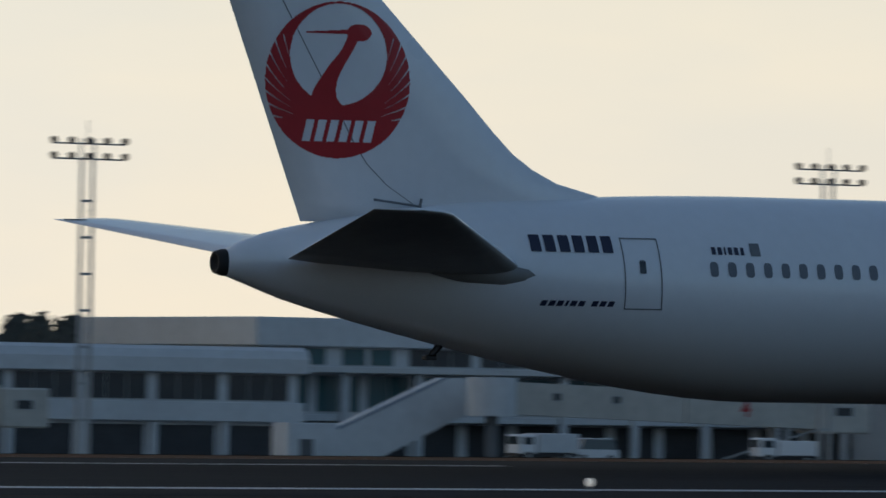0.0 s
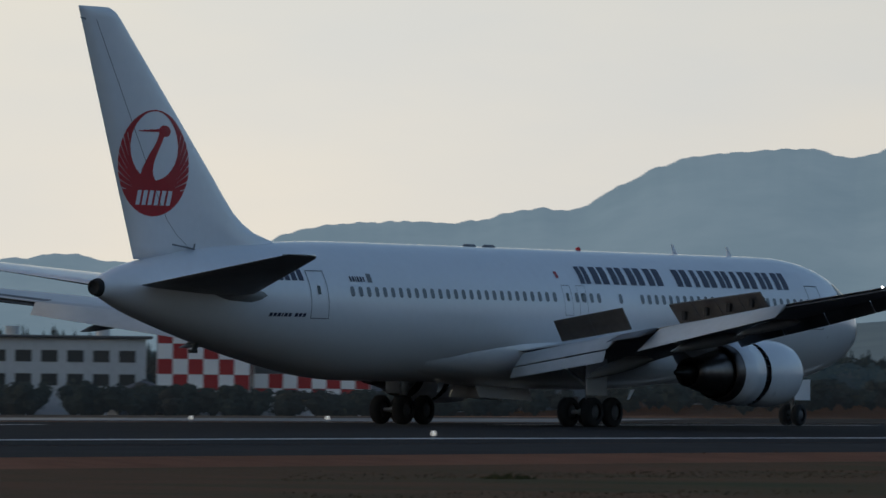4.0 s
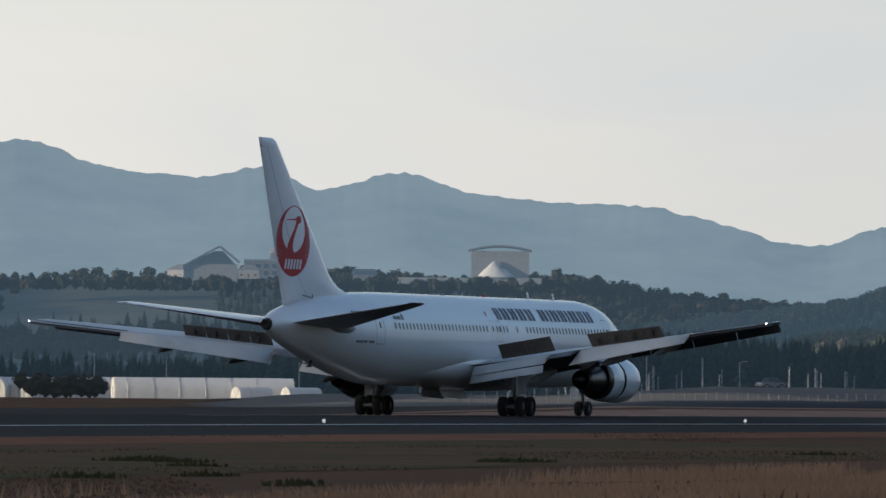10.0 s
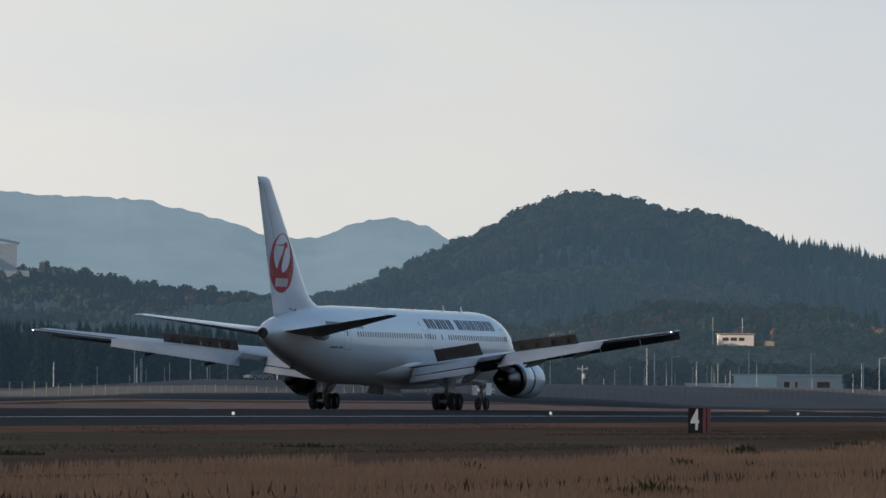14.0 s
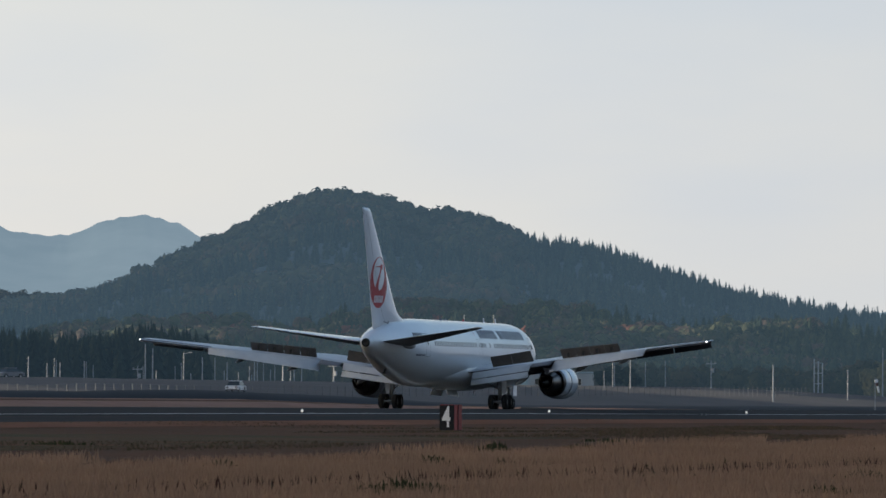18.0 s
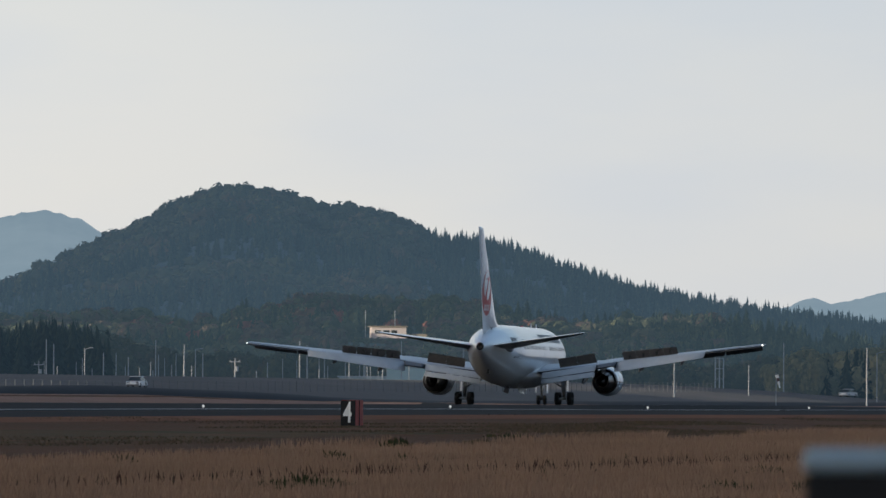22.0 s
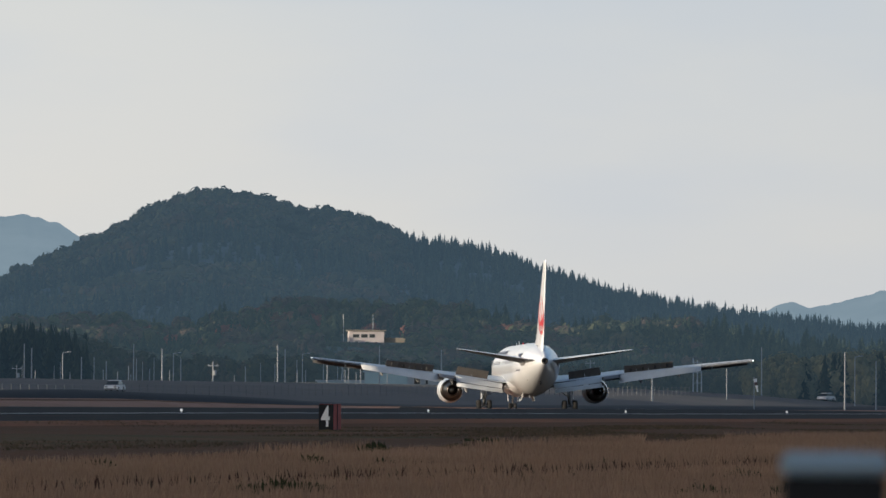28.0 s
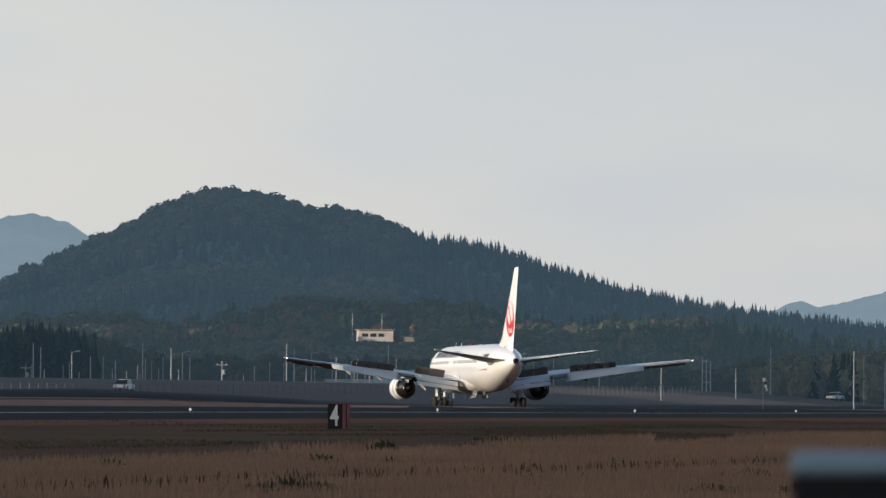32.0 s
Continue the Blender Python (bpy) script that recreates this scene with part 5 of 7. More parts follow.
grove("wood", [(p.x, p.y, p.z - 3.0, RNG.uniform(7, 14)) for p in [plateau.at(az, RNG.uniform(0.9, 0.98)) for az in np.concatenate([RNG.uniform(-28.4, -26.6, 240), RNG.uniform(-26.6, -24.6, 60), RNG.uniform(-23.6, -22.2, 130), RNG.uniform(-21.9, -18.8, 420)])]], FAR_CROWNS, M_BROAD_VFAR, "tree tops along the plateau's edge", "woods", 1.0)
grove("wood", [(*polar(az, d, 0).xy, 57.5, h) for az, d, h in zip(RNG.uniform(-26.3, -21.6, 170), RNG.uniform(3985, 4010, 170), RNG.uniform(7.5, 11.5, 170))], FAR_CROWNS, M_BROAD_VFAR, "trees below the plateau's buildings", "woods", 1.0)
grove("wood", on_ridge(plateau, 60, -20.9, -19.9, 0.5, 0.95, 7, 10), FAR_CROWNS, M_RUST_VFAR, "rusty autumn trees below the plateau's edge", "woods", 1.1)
# dark woods behind the town
TOWN_TOP = [(-72, 0.75), (-66, 0.7), (-64.6, 0.66), (-63, 0.3), (-56, 0.2), (-54.4, 0.27), (-53.5, 0.5), (-52.3, 0.57), (-51.5, 0.53), (-50.3, 0.5), (-49.4, 0.4), (-48.5, 0.46), (-47.2, 0.6), (-46, 0.58), (-45, 0.52), (-44, 0.56), (-42.8, 0.55), (-42, 0.5), (-41.5, 0.55), (-40.2, 0.64), (-39.9, 0.45), (-39, 0.45), (-38, 0.55), (-37, 0.42), (-35, 0.3), (-33, 0.38), (-31, 0.42), (-29, 0.4)]
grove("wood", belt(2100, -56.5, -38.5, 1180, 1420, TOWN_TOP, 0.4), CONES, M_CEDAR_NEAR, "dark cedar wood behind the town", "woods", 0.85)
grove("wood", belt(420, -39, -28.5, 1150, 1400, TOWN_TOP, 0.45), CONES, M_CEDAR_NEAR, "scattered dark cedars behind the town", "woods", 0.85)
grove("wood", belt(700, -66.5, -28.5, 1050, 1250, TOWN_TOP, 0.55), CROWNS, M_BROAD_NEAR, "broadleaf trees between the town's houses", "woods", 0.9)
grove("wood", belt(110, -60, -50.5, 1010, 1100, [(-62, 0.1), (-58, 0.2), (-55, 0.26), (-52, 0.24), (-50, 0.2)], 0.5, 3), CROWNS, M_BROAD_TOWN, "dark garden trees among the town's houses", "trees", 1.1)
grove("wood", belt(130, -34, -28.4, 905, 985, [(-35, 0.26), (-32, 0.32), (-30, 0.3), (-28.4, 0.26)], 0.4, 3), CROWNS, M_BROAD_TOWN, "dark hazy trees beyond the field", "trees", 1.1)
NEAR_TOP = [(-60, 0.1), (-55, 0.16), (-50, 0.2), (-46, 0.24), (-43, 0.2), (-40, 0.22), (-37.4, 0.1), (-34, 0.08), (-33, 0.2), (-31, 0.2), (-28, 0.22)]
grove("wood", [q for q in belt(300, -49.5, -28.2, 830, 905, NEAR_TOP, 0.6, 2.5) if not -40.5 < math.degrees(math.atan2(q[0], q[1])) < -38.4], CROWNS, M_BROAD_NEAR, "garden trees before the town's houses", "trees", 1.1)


# ---- unseen ridges to the south-west and west, added to shade the field from the low sun ----
def shade_ridge(name, crest_line, label):
    """A long hill added to block the sun: across the sun's direction, distance towards the sun, height."""
    across = Vector((math.sin(radians(SUN_AZ + 90)), math.cos(radians(SUN_AZ + 90)), 0))
    back = Vector((math.sin(radians(SUN_AZ)), math.cos(radians(SUN_AZ)), 0))
    bm = bmesh.new()
    rows = []
    for ds, h in ((-90, 0.0), (-40, 0.75), (0, 1.0), (60, 0.8), (220, 0.0)):
        row = []
        for i, (u, s, z) in enumerate(crest_line):
            p = back * (s + ds) + across * u
            row.append(bm.verts.new((p.x, p.y, z * h * (1 + 0.02 * math.sin(i * 1.7)) - 6)))
        rows.append(row)
    for a, b in zip(rows, rows[1:]):
        for i in range(len(a) - 1):
            bm.faces.new((a[i], a[i + 1], b[i + 1], b[i]))
    bm.faces.new([r[-1] for r in rows])
    bm.faces.new([r[0] for r in rows][::-1])
    tagged(part(name, tidy(bm), M_HILLSOIL), label, "hill", "", "structure")


SHADE_EDGE = 672.0
shade_ridge("ridge", [(lerp(-900, SHADE_EDGE, i / 24), 1030, 203) for i in range(25)], "unseen ridge added south-west of the airfield to cast shade")
# dips in this crest let sun reach the greenhouses and hillside building
shade_ridge("ridge", [(800, 1038, 212), (840, 1040, 216), (930, 1043, 222), (1020, 1045, 218), (1038, 1046, 142), (1086, 1048, 142), (1104, 1049, 225), (1200, 1050, 232), (1400, 1060, 236), (1560, 1080, 245), (1680, 1120, 262), (1712, 1138, 290), (1732, 1150, 165), (1786, 1180, 165), (1806, 1195, 310), (1860, 1250, 320), (1920, 1300, 330), (2050, 1380, 380), (2300, 1510, 430), (2600, 1680, 480), (3000, 1920, 540), (3400, 2180, 580), (3700, 2400, 560)], "unseen ridge added west of the airfield to cast shade")


# ---- unseen slopes behind the camera, added to block low eastern skylight ----
def added_rear_hill():
    bm = bmesh.new()
    rows = []
    for d, h in ((230, 0.0), (280, 0.6), (340, 1.0), (420, 0.9), (600, 0.0)):
        rows.append([bm.verts.new(polar(az, d * (1 + 0.06 * math.sin(az * 0.21)), 52 * h * (1 + 0.12 * math.sin(az * 0.13)) - 6)) for az in range(22, 176, 4)])
    for a, b in zip(rows, rows[1:]):
        for i in range(len(a) - 1):
            bm.faces.new((a[i], a[i + 1], b[i + 1], b[i]))
    tagged(part("added_rear_hill", tidy(bm), M_HILLSOIL, smooth=True), "unseen slope added east of the airfield to block low skylight", "hill", "", "structure")


added_rear_hill()
# ---- beside the runway ----
def edge_light():
    ob = thing("runway_light", pose(0, 0, 0), "small lit white runway edge light on a stake", "light", "runway edge lights")
    part("stake", tube(bmesh.new(), (0, 0, 0), (0, 0, 0.16), 0.03, n=8), M_POLE, ob)
    bm = bmesh.new()
    rings(bm, [[(r * math.cos(2 * math.pi * i / 12), r * math.sin(2 * math.pi * i / 12), z) for i in range(12)] for z, r in ((0.15, 0.06), (0.2, 0.085), (0.27, 0.085), (0.31, 0.06), (0.33, 0.02))], cap0=True, cap1=True)
    part("lens", tidy(bm), M_EDGELAMP, ob, "glowing white lens", True)
    part("base", boxes((-0.16, 0.16, -0.16, 0.16, 0, 0.03), bevel=0.01), M_DARK, ob)
    return ob


LIGHT_Y = [317.64 + 60 * k for k in range(-6, 10)]
first = edge_light()
first.matrix_basis = pose(-137.1, LIGHT_Y[0], ground_z(-137.1, LIGHT_Y[0]) + 0.02)
for y in LIGHT_Y[1:]:
    copy_thing(first, pose(-137.1, y, ground_z(-137.1, y) + 0.02))


for y in (255.0, 265.5):
    copy_thing(first, pose(-190.1, y, ground_z(-190.1, y) + 0.02))


def figure(parent, text, size, mat, m, label=""):
    """A figure in the built-in typeface, as a thin mesh."""
    cu = bpy.data.curves.new("figure", "FONT")
    cu.offset, cu.body, cu.size, cu.extrude, cu.align_x, cu.align_y = 0.03, text, size, 0.01, "CENTER", "CENTER"
    tmp = bpy.data.objects.new("tmp", cu)
    me = bpy.data.meshes.new_from_object(tmp)
    bpy.data.objects.remove(tmp)
    me.materials.clear()
    me.materials.append(mat)
    ob = new("figure", me)
    ob.parent = parent
    ob.matrix_basis = m
    if label:
        ob["label"] = label
    return ob


def distance_sign(x, y, text, face_w, deep, label):
    s = thing("distance_sign", pose(x, y, ground_z(x, y)), label, "sign", "runway distance signs")
    h0, h1 = (0.02, 1.42) if text else (0.25, 1.75)
    part("face_panel", boxes((-face_w / 2, face_w / 2, -0.06, 0.0, h0, h1), bevel=0.015), M_SIGNBLACK if text else M_WHITEMARK, s, "black face panel" if text else "white edge panel")
    part("side_panel", boxes((face_w / 2 - 0.05, face_w / 2, 0.0, deep, h0, h1), bevel=0.01), M_SIGNRED, s, "dark red side panel")
    part("side_panel", boxes((-face_w / 2, -face_w / 2 + 0.05, 0.0, deep, h0, h1), bevel=0.01), M_SIGNRED, s, "dark red side panel")
    part("top_panel", boxes((-face_w / 2, face_w / 2, 0, deep, h1 - 0.03, h1 + 0.02)), M_SIGNRED, s)
    part("rib", boxes((face_w / 2, face_w / 2 + 0.03, deep * 0.45, deep * 0.5, h0, h1)), M_SIGNBLACK, s)
    for px in (-face_w / 2 + 0.1, face_w / 2 - 0.1):
        part("foot", boxes((px - 0.04, px + 0.04, 0.05, deep - 0.05, -0.05, h0)), M_DARK, s)
    if text:
        figure(s, text, 1.6, M_WHITEMARK, pose(-0.02, -0.075, 0.7, 90, 0, 0) @ Matrix.Diagonal((0.62, 1, 1, 1)), "white figure")
    return s


distance_sign(-110.15, 378.5, "4", 0.84, 1.5, "black runway distance board with a white 4")
distance_sign(-109.8, 72.95, "", 0.14, 1.08, "dark red runway board seen from its side")


sheet("mown_strip", [-123, -118, -108, -97, -86], [y for y in YS if 120 <= y <= 320], M_MOWN, 0.02, label="olive green mown grass beside the soil strip", category="grass")


# tall dry grass on the near side, mown grass and weeds between it and the runway
def blades(name, count, area, h0, h1, mat, label, width=0.05, thin=None):
    x0, x1, y0, y1 = area
    x, y = RNG.uniform(x0, x1, count * 2), RNG.uniform(y0, y1, count * 2)
    ok = np.array([thin is None or thin(a, b) for a, b in zip(x, y)])
    x, y = x[ok][:count], y[ok][:count]
    n = len(x)
    z = np.array([ground_z(a, b) for a, b in zip(x, y)]) - 0.03
    h = RNG.uniform(h0, h1, n)
    a = RNG.uniform(0, 6.28, n)
    lx, ly = RNG.normal(0, 0.22, n) * h, RNG.normal(0, 0.22, n) * h
    w = width * RNG.uniform(0.7, 1.5, n)
    v = np.stack([np.stack([x - np.cos(a) * w, y - np.sin(a) * w, z], -1), np.stack([x + np.cos(a) * w, y + np.sin(a) * w, z], -1), np.stack([x + lx, y + ly, z + h], -1)], 1).reshape(-1, 3)
    me = bpy.data.meshes.new(name)
    me.vertices.add(n * 3)
    me.vertices.foreach_set("co", v.ravel())
    me.loops.add(n * 3)
    me.loops.foreach_set("vertex_index", np.arange(n * 3))
    me.polygons.add(n)
    me.polygons.foreach_set("loop_start", np.arange(0, n * 3, 3))
    me.update(calc_edges=True)
    me.materials.append(mat)
    return tagged(new(name, me), label, "grass", "", "stuff")


def seen_near(x, y):
    az = math.degrees(math.atan2(x, y))
    return -31 < az < -9.5 and math.hypot(x, y) > 100


def furrow(x, y):
    """Distance from a weedy rut that runs along the field."""
    return abs(x + 52.0 - 0.126 * (y - 158.3) + 0.8 * noise.noise(Vector((x / 7, y / 9, 1.0))))


def grassy(x, y):
    if furrow(x, y) < 1.3:
        return False
    return seen_near(x, y) and noise.noise(Vector((x / 9, y / 30, 4.0))) > -0.3 + (0.4 if x < -66 else 0)


blades("tall_grass", 170000, (-73, -18, 95, 345), 0.22, 0.5, M_DRYGRASS, "tall dry tan grass beside the airfield", 0.035, grassy)
blades("mown_grass", 60000, (-128, -70, 110, 560), 0.05, 0.14, M_MOWNGRASS, "short brown mown grass", 0.05, lambda x, y: -36 < math.degrees(math.atan2(x, y)) < -10 and noise.noise(Vector((x / 14, y / 40, 9.0))) > 0.08)


M_FURROW = island_material("dark_reddish_weeds", [(0.06, 0.03, 0.022), (0.085, 0.044, 0.03), (0.05, 0.038, 0.024)], 0.9, 0.4)
blades("furrow_weeds", 16000, (-66, -28, 105, 290), 0.3, 0.5, M_FURROW, "dark reddish weeds along a furrow in the dry grass", 0.05, lambda x, y: furrow(x, y) < 1.5 and noise.noise(Vector((x / 3, y / 3, 6.0))) > -0.1)


def tuft(x, y, h, n, wide, mat=None):
    bm = bmesh.new()
    r = random.Random(int(x * 7 + y * 13))
    for _ in range(n):
        a, q = r.uniform(0, 6.28), wide * r.random() ** 0.7
        bx, by = q * math.cos(a), q * math.sin(a)
        hh, w = h * r.uniform(0.5, 1.05) * (1 - 0.4 * q / wide), r.uniform(0.02, 0.05)
        lx, ly = r.gauss(0, 0.25) * hh, r.gauss(0, 0.25) * hh
        p = [(bx - w, by, 0), (bx + w, by, 0), (bx + lx * 0.5 + w * 1.3, by + ly * 0.5, hh * 0.55), (bx + lx, by + ly, hh), (bx + lx * 0.5 - w * 1.3, by + ly * 0.5, hh * 0.55)]
        bm.faces.new([bm.verts.new(v) for v in p])
    ob = part("weed_clump", bm, mat or M_WEED)
    ob.matrix_basis = pose(x, y, ground_z(x, y) - 0.05)
    return tagged(ob, "dark green weed clump in the dry grass", "weeds", "", "stuff")


for x, y, h, n, w in ((-46.0, 154.5, 0.62, 230, 1.1), (-69.2, 244, 0.6, 70, 0.55), (-60.7, 207, 0.5, 50, 0.6), (-61.9, 190, 0.5, 50, 0.6), (-41.6, 182, 0.5, 90, 0.9), (-100.6, 217.5, 0.35, 160, 1.6), (-93, 205, 0.3, 80, 1.2), (-84, 186, 0.3, 60, 1.0), (-90.5, 226, 0.35, 120, 1.5), (-56, 198, 0.5, 60, 0.3), (-37, 158, 0.5, 120, 0.8), (-33, 140, 0.45, 80, 0.5), (-34.5, 156, 0.55, 110, 0.7), (-51, 205, 0.45, 60, 0.6), (-64, 232, 0.4, 70, 1.2), (-60.5, 161, 0.42, 80, 0.9), (-75, 172, 0.35, 70, 1.0), (-85, 180, 0.35, 60, 1.3), (-98, 215, 0.3, 60, 1.4), (-92, 262, 0.3, 60, 1.5), (-104, 188, 0.3, 70, 1.2), (-71, 262, 0.35, 50, 0.7), (-112, 165, 0.3, 60, 0.9), (-57, 250, 0.4, 60, 0.8), (-46, 176, 0.4, 60, 0.6), (-80, 300, 0.3, 60, 1.2)):
    tuft(x, y, h, n, w)


for x, y, sp in ((-52, 188, 9), (-49, 178, 7), (-45, 175, 8), (-55, 201, 6)):
    ob = tuft(x, y, 0.32, 260, sp)
    ob.matrix_basis = pose(x, y, ground_z(x, y) - 0.05, 0, 0, 15) @ Matrix.Diagonal((1, 0.12, 1, 1))

# a post close to the camera
post = thing("fence_post", pose(12 * math.sin(radians(-12.13)), 12 * math.cos(radians(-12.13)), ground_z(-2.5, 11.7), 0, 0, 12), "dark fence post with a blue-grey cap", "post")
ptop = EYE[2] - 12 * math.tan(radians(0.5)) - ground_z(-2.5, 11.7)
part("shaft", boxes((-0.085, 0.085, -0.085, 0.085, 0, ptop - 0.04), bevel=0.008), M_SIGNBLACK, post)
part("cap", boxes((-0.09, 0.09, -0.09, 0.09, ptop - 0.04, ptop), bevel=0.01), M_POSTCAP, post, "blue-grey cap")


# ---- the far side of the field: bank, dry field, fence and poles ----
def bank():
    bm = bmesh.new()
    rows = []
    for i in range(96):
        y = 545 + i * 7.5
        x = -243 - 0.008 * max(y - 500, 0)
        t = 2.2 + 0.25 * noise.noise(Vector((y / 40, 1, 0)))
        t *= along([(0, 0.02), (555, 0.02), (640, 0.3), (690, 0.85), (712, 1.0), (780, 0.95), (830, 0.6), (880, 0.42), (1100, 0.45), (2000, 0.4)], y)[0]
        z = ground_z(x, y)
        rows.append([bm.verts.new((x + dx, y, z + t * k)) for dx, k in ((4.5, -0.1), (2.8, 0.7), (1.0, 1.0), (-1.5, 1.0), (-4, 0.5), (-7, -0.1))])
    for a, b in zip(rows, rows[1:]):
        for i in range(5):
            bm.faces.new((a[i], a[i + 1], b[i + 1], b[i]))
    return tagged(part("bank", tidy(bm), M_BANK, smooth=True), "long low grassy bank along the field", "bank", "", "structure")


bank()
def field_z(x, y):
    """The dry field that rises behind the bank."""
    a = math.degrees(math.atan2(x, y))
    k = min(max((-250 - x) / 75, 0), 1)
    return ground_z(x, y) + 0.05 + 4.2 * k * (2 - k) * min(max((a + 24.2) / 4.0, 0), 1) * min(max((1330 - y) / 90, 0), 1) + 0.2 * noise.noise(Vector((x / 9, y / 14, 2)))


def dry_field():
    bm = bmesh.new()
    xs, ys = [-250 - 5 * i for i in range(30)], [560 + 10 * k for k in range(78)]
    vs = [[bm.verts.new((x, y, field_z(x, y))) for x in xs] for y in ys]
    for a, b in zip(vs, vs[1:]):
        for i in range(len(xs) - 1):
            if math.degrees(math.atan2(a[i].co.x, a[i].co.y)) > -24.2:
                bm.faces.new((a[i], b[i], b[i + 1], a[i + 1]))
    tagged(part("dry_field", bm, M_PALEGRASS, smooth=True), "pale dry grass field rising behind the bank", "field", "", "structure")


dry_field()


def utility_pole(az, d, top, arm=False, lamp=False, r=0.16):
    p = polar(az, d, 0)
    z = field_z(p.x, p.y) - 0.1 if -394 < p.x < -250 and p.y < 1325 else ground_z(p.x, p.y)
    h = EYE[2] + d * math.tan(radians(top)) - z
    ob = thing("utility_pole", pose(p.x, p.y, z, 0, 0, -az), "pale concrete utility pole beyond the field" if not lamp else "pale lamp pole beyond the field", "pole", "poles beyond the field")
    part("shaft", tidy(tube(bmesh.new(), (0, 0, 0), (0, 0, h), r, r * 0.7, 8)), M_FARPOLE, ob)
    if arm:
        part("cross_arm", boxes((-0.9, 0.9, -0.06, 0.06, h - 0.7, h - 0.55)), M_FARPOLE, ob)
        for x in (-0.75, 0, 0.75):
            part("insulator", tube(bmesh.new(), (x, 0, h - 0.55), (x, 0, h - 0.33), 0.06, n=6), M_FARPOLE, ob)
        part("transformer", tidy(tube(bmesh.new(), (0.3, -0.2, h - 2.2), (0.3, -0.2, h - 1.4), 0.26, n=10)), M_FARPOLE, ob)
    if lamp:
        part("lamp_arm", tube(bmesh.new(), (0, 0, h - 0.1), (1.0, 0, h + 0.1), 0.05, n=6), M_FARPOLE, ob)
        part("lamp_head", boxes((0.7, 1.35, -0.14, 0.14, h + 0.03, h + 0.17), bevel=0.03), M_FARPOLE, ob)
    return ob


for i, az in enumerate((-27.1, -26.05, -25.2, -24.62, -23.55, -21.4, -21.05, -20.75, -20.3, -20.0, -19.6, -19.15, -18.72, -18.66, -18.6, -18.35, -18.2, -18.0, -17.82, -17.78, -17.55, -17.46, -17.4, -17.14, -16.88, -16.62, -16.56, -16.42, -16.22, -16.1, -15.95, -15.8, -15.3, -14.75, -14.1, -13.6, -13.0, -12.72, -12.05, -11.97, -11.8, -11.55)):
    utility_pole(az, 1130 + 37 * (i * 7 % 5), 0.17 + 0.035 * (i * 5 % 6), i % 11 == 1, i % 6 == 3, 0.1 + 0.02 * (i % 3))

for az in RNG.uniform(-20.8, -14.3, 56):
    utility_pole(az, RNG.uniform(1120, 1290), RNG.uniform(0.1, 0.24), False, False, RNG.uniform(0.06, 0.09))
# fence of thin posts
fence = thing("fence", pose(0, 0, 0), "long wire fence with dull posts beyond the bank", "fence")
fp = None
for k in range(150):
    y = 640 + k * 3.6
    x = -262 - 0.03 * (y - 640)
    if fp is None:
        fp = part("fence_post", boxes((-0.03, 0.03, -0.03, 0.03, 0, 1.5)), M_ROOF_GREY, fence)
        fp.matrix_basis = pose(x, y, field_z(x, y) - 0.05)
    else:
        again(fp, fence, x, y, field_z(x, y) - 0.05)
for hz in (0.5, 1.0, 1.45):
    bm = bmesh.new()
    pts = []
    for k in range(31):
        y = 640 + k * 18
        x = -262 - 0.03 * (y - 640)
        pts.append((x, y, field_z(x, y) + hz))
    rings(bm, [[(x + 0.008 * math.cos(q), y, z + 0.008 * math.sin(q)) for q in (0.8, 2.4, 3.9, 5.5)] for x, y, z in pts])
    part("wire", bm, M_PALEPOLE, fence)
# ---- building and vehicle kit: x along the front, y to the back, z up ----
def window(parent, x0, x1, z0, z1, y=0.0, pane=None, frame=None, sill=False):
    f = part("window", boxes((x0, x1, y - 0.06, y + 0.05, z0, z0 + 0.08), (x0, x1, y - 0.06, y + 0.05, z1 - 0.08, z1), (x0, x0 + 0.08, y - 0.06, y + 0.05, z0 + 0.08, z1 - 0.08), (x1 - 0.08, x1, y - 0.06, y + 0.05, z0 + 0.08, z1 - 0.08)), frame or M_FRAME, parent)
    part("pane", boxes((x0 + 0.08, x1 - 0.08, y - 0.025, y + 0.02, z0 + 0.08, z1 - 0.08)), pane or M_PANE, f)
    if x1 - x0 > 2.2:
        n = int((x1 - x0) / 1.6)
        for i in range(1, n):
            x = lerp(x0, x1, i / n)
            part("mullion", boxes((x - 0.03, x + 0.03, y - 0.055, y - 0.026, z0 + 0.08, z1 - 0.08)), frame or M_FRAME, f)
    return f


def block(name, m, L, D, H, label, category="building", wall=None, roof=None, bands=(), parapet=0.35, roof_over=0.0, kind="", group="", pane=None, z_low=-0.5):
    """A flat-roofed building with rows of windows: bands of (z0, z1, [(x0, x1), ...])."""
    b = thing(name, m, label, category, group, kind)
    part("wall", boxes((0, L, 0, D, z_low, H)), wall or M_WALL, b)
    part("roof", boxes((-roof_over, L + roof_over, -roof_over, D + roof_over, H, H + parapet), bevel=0.05), roof or wall or M_WALL, b)
    for z0, z1, spans in bands:
        for x0, x1 in spans:
            window(b, x0, x1, z0, z1, 0.0, pane)
    return b


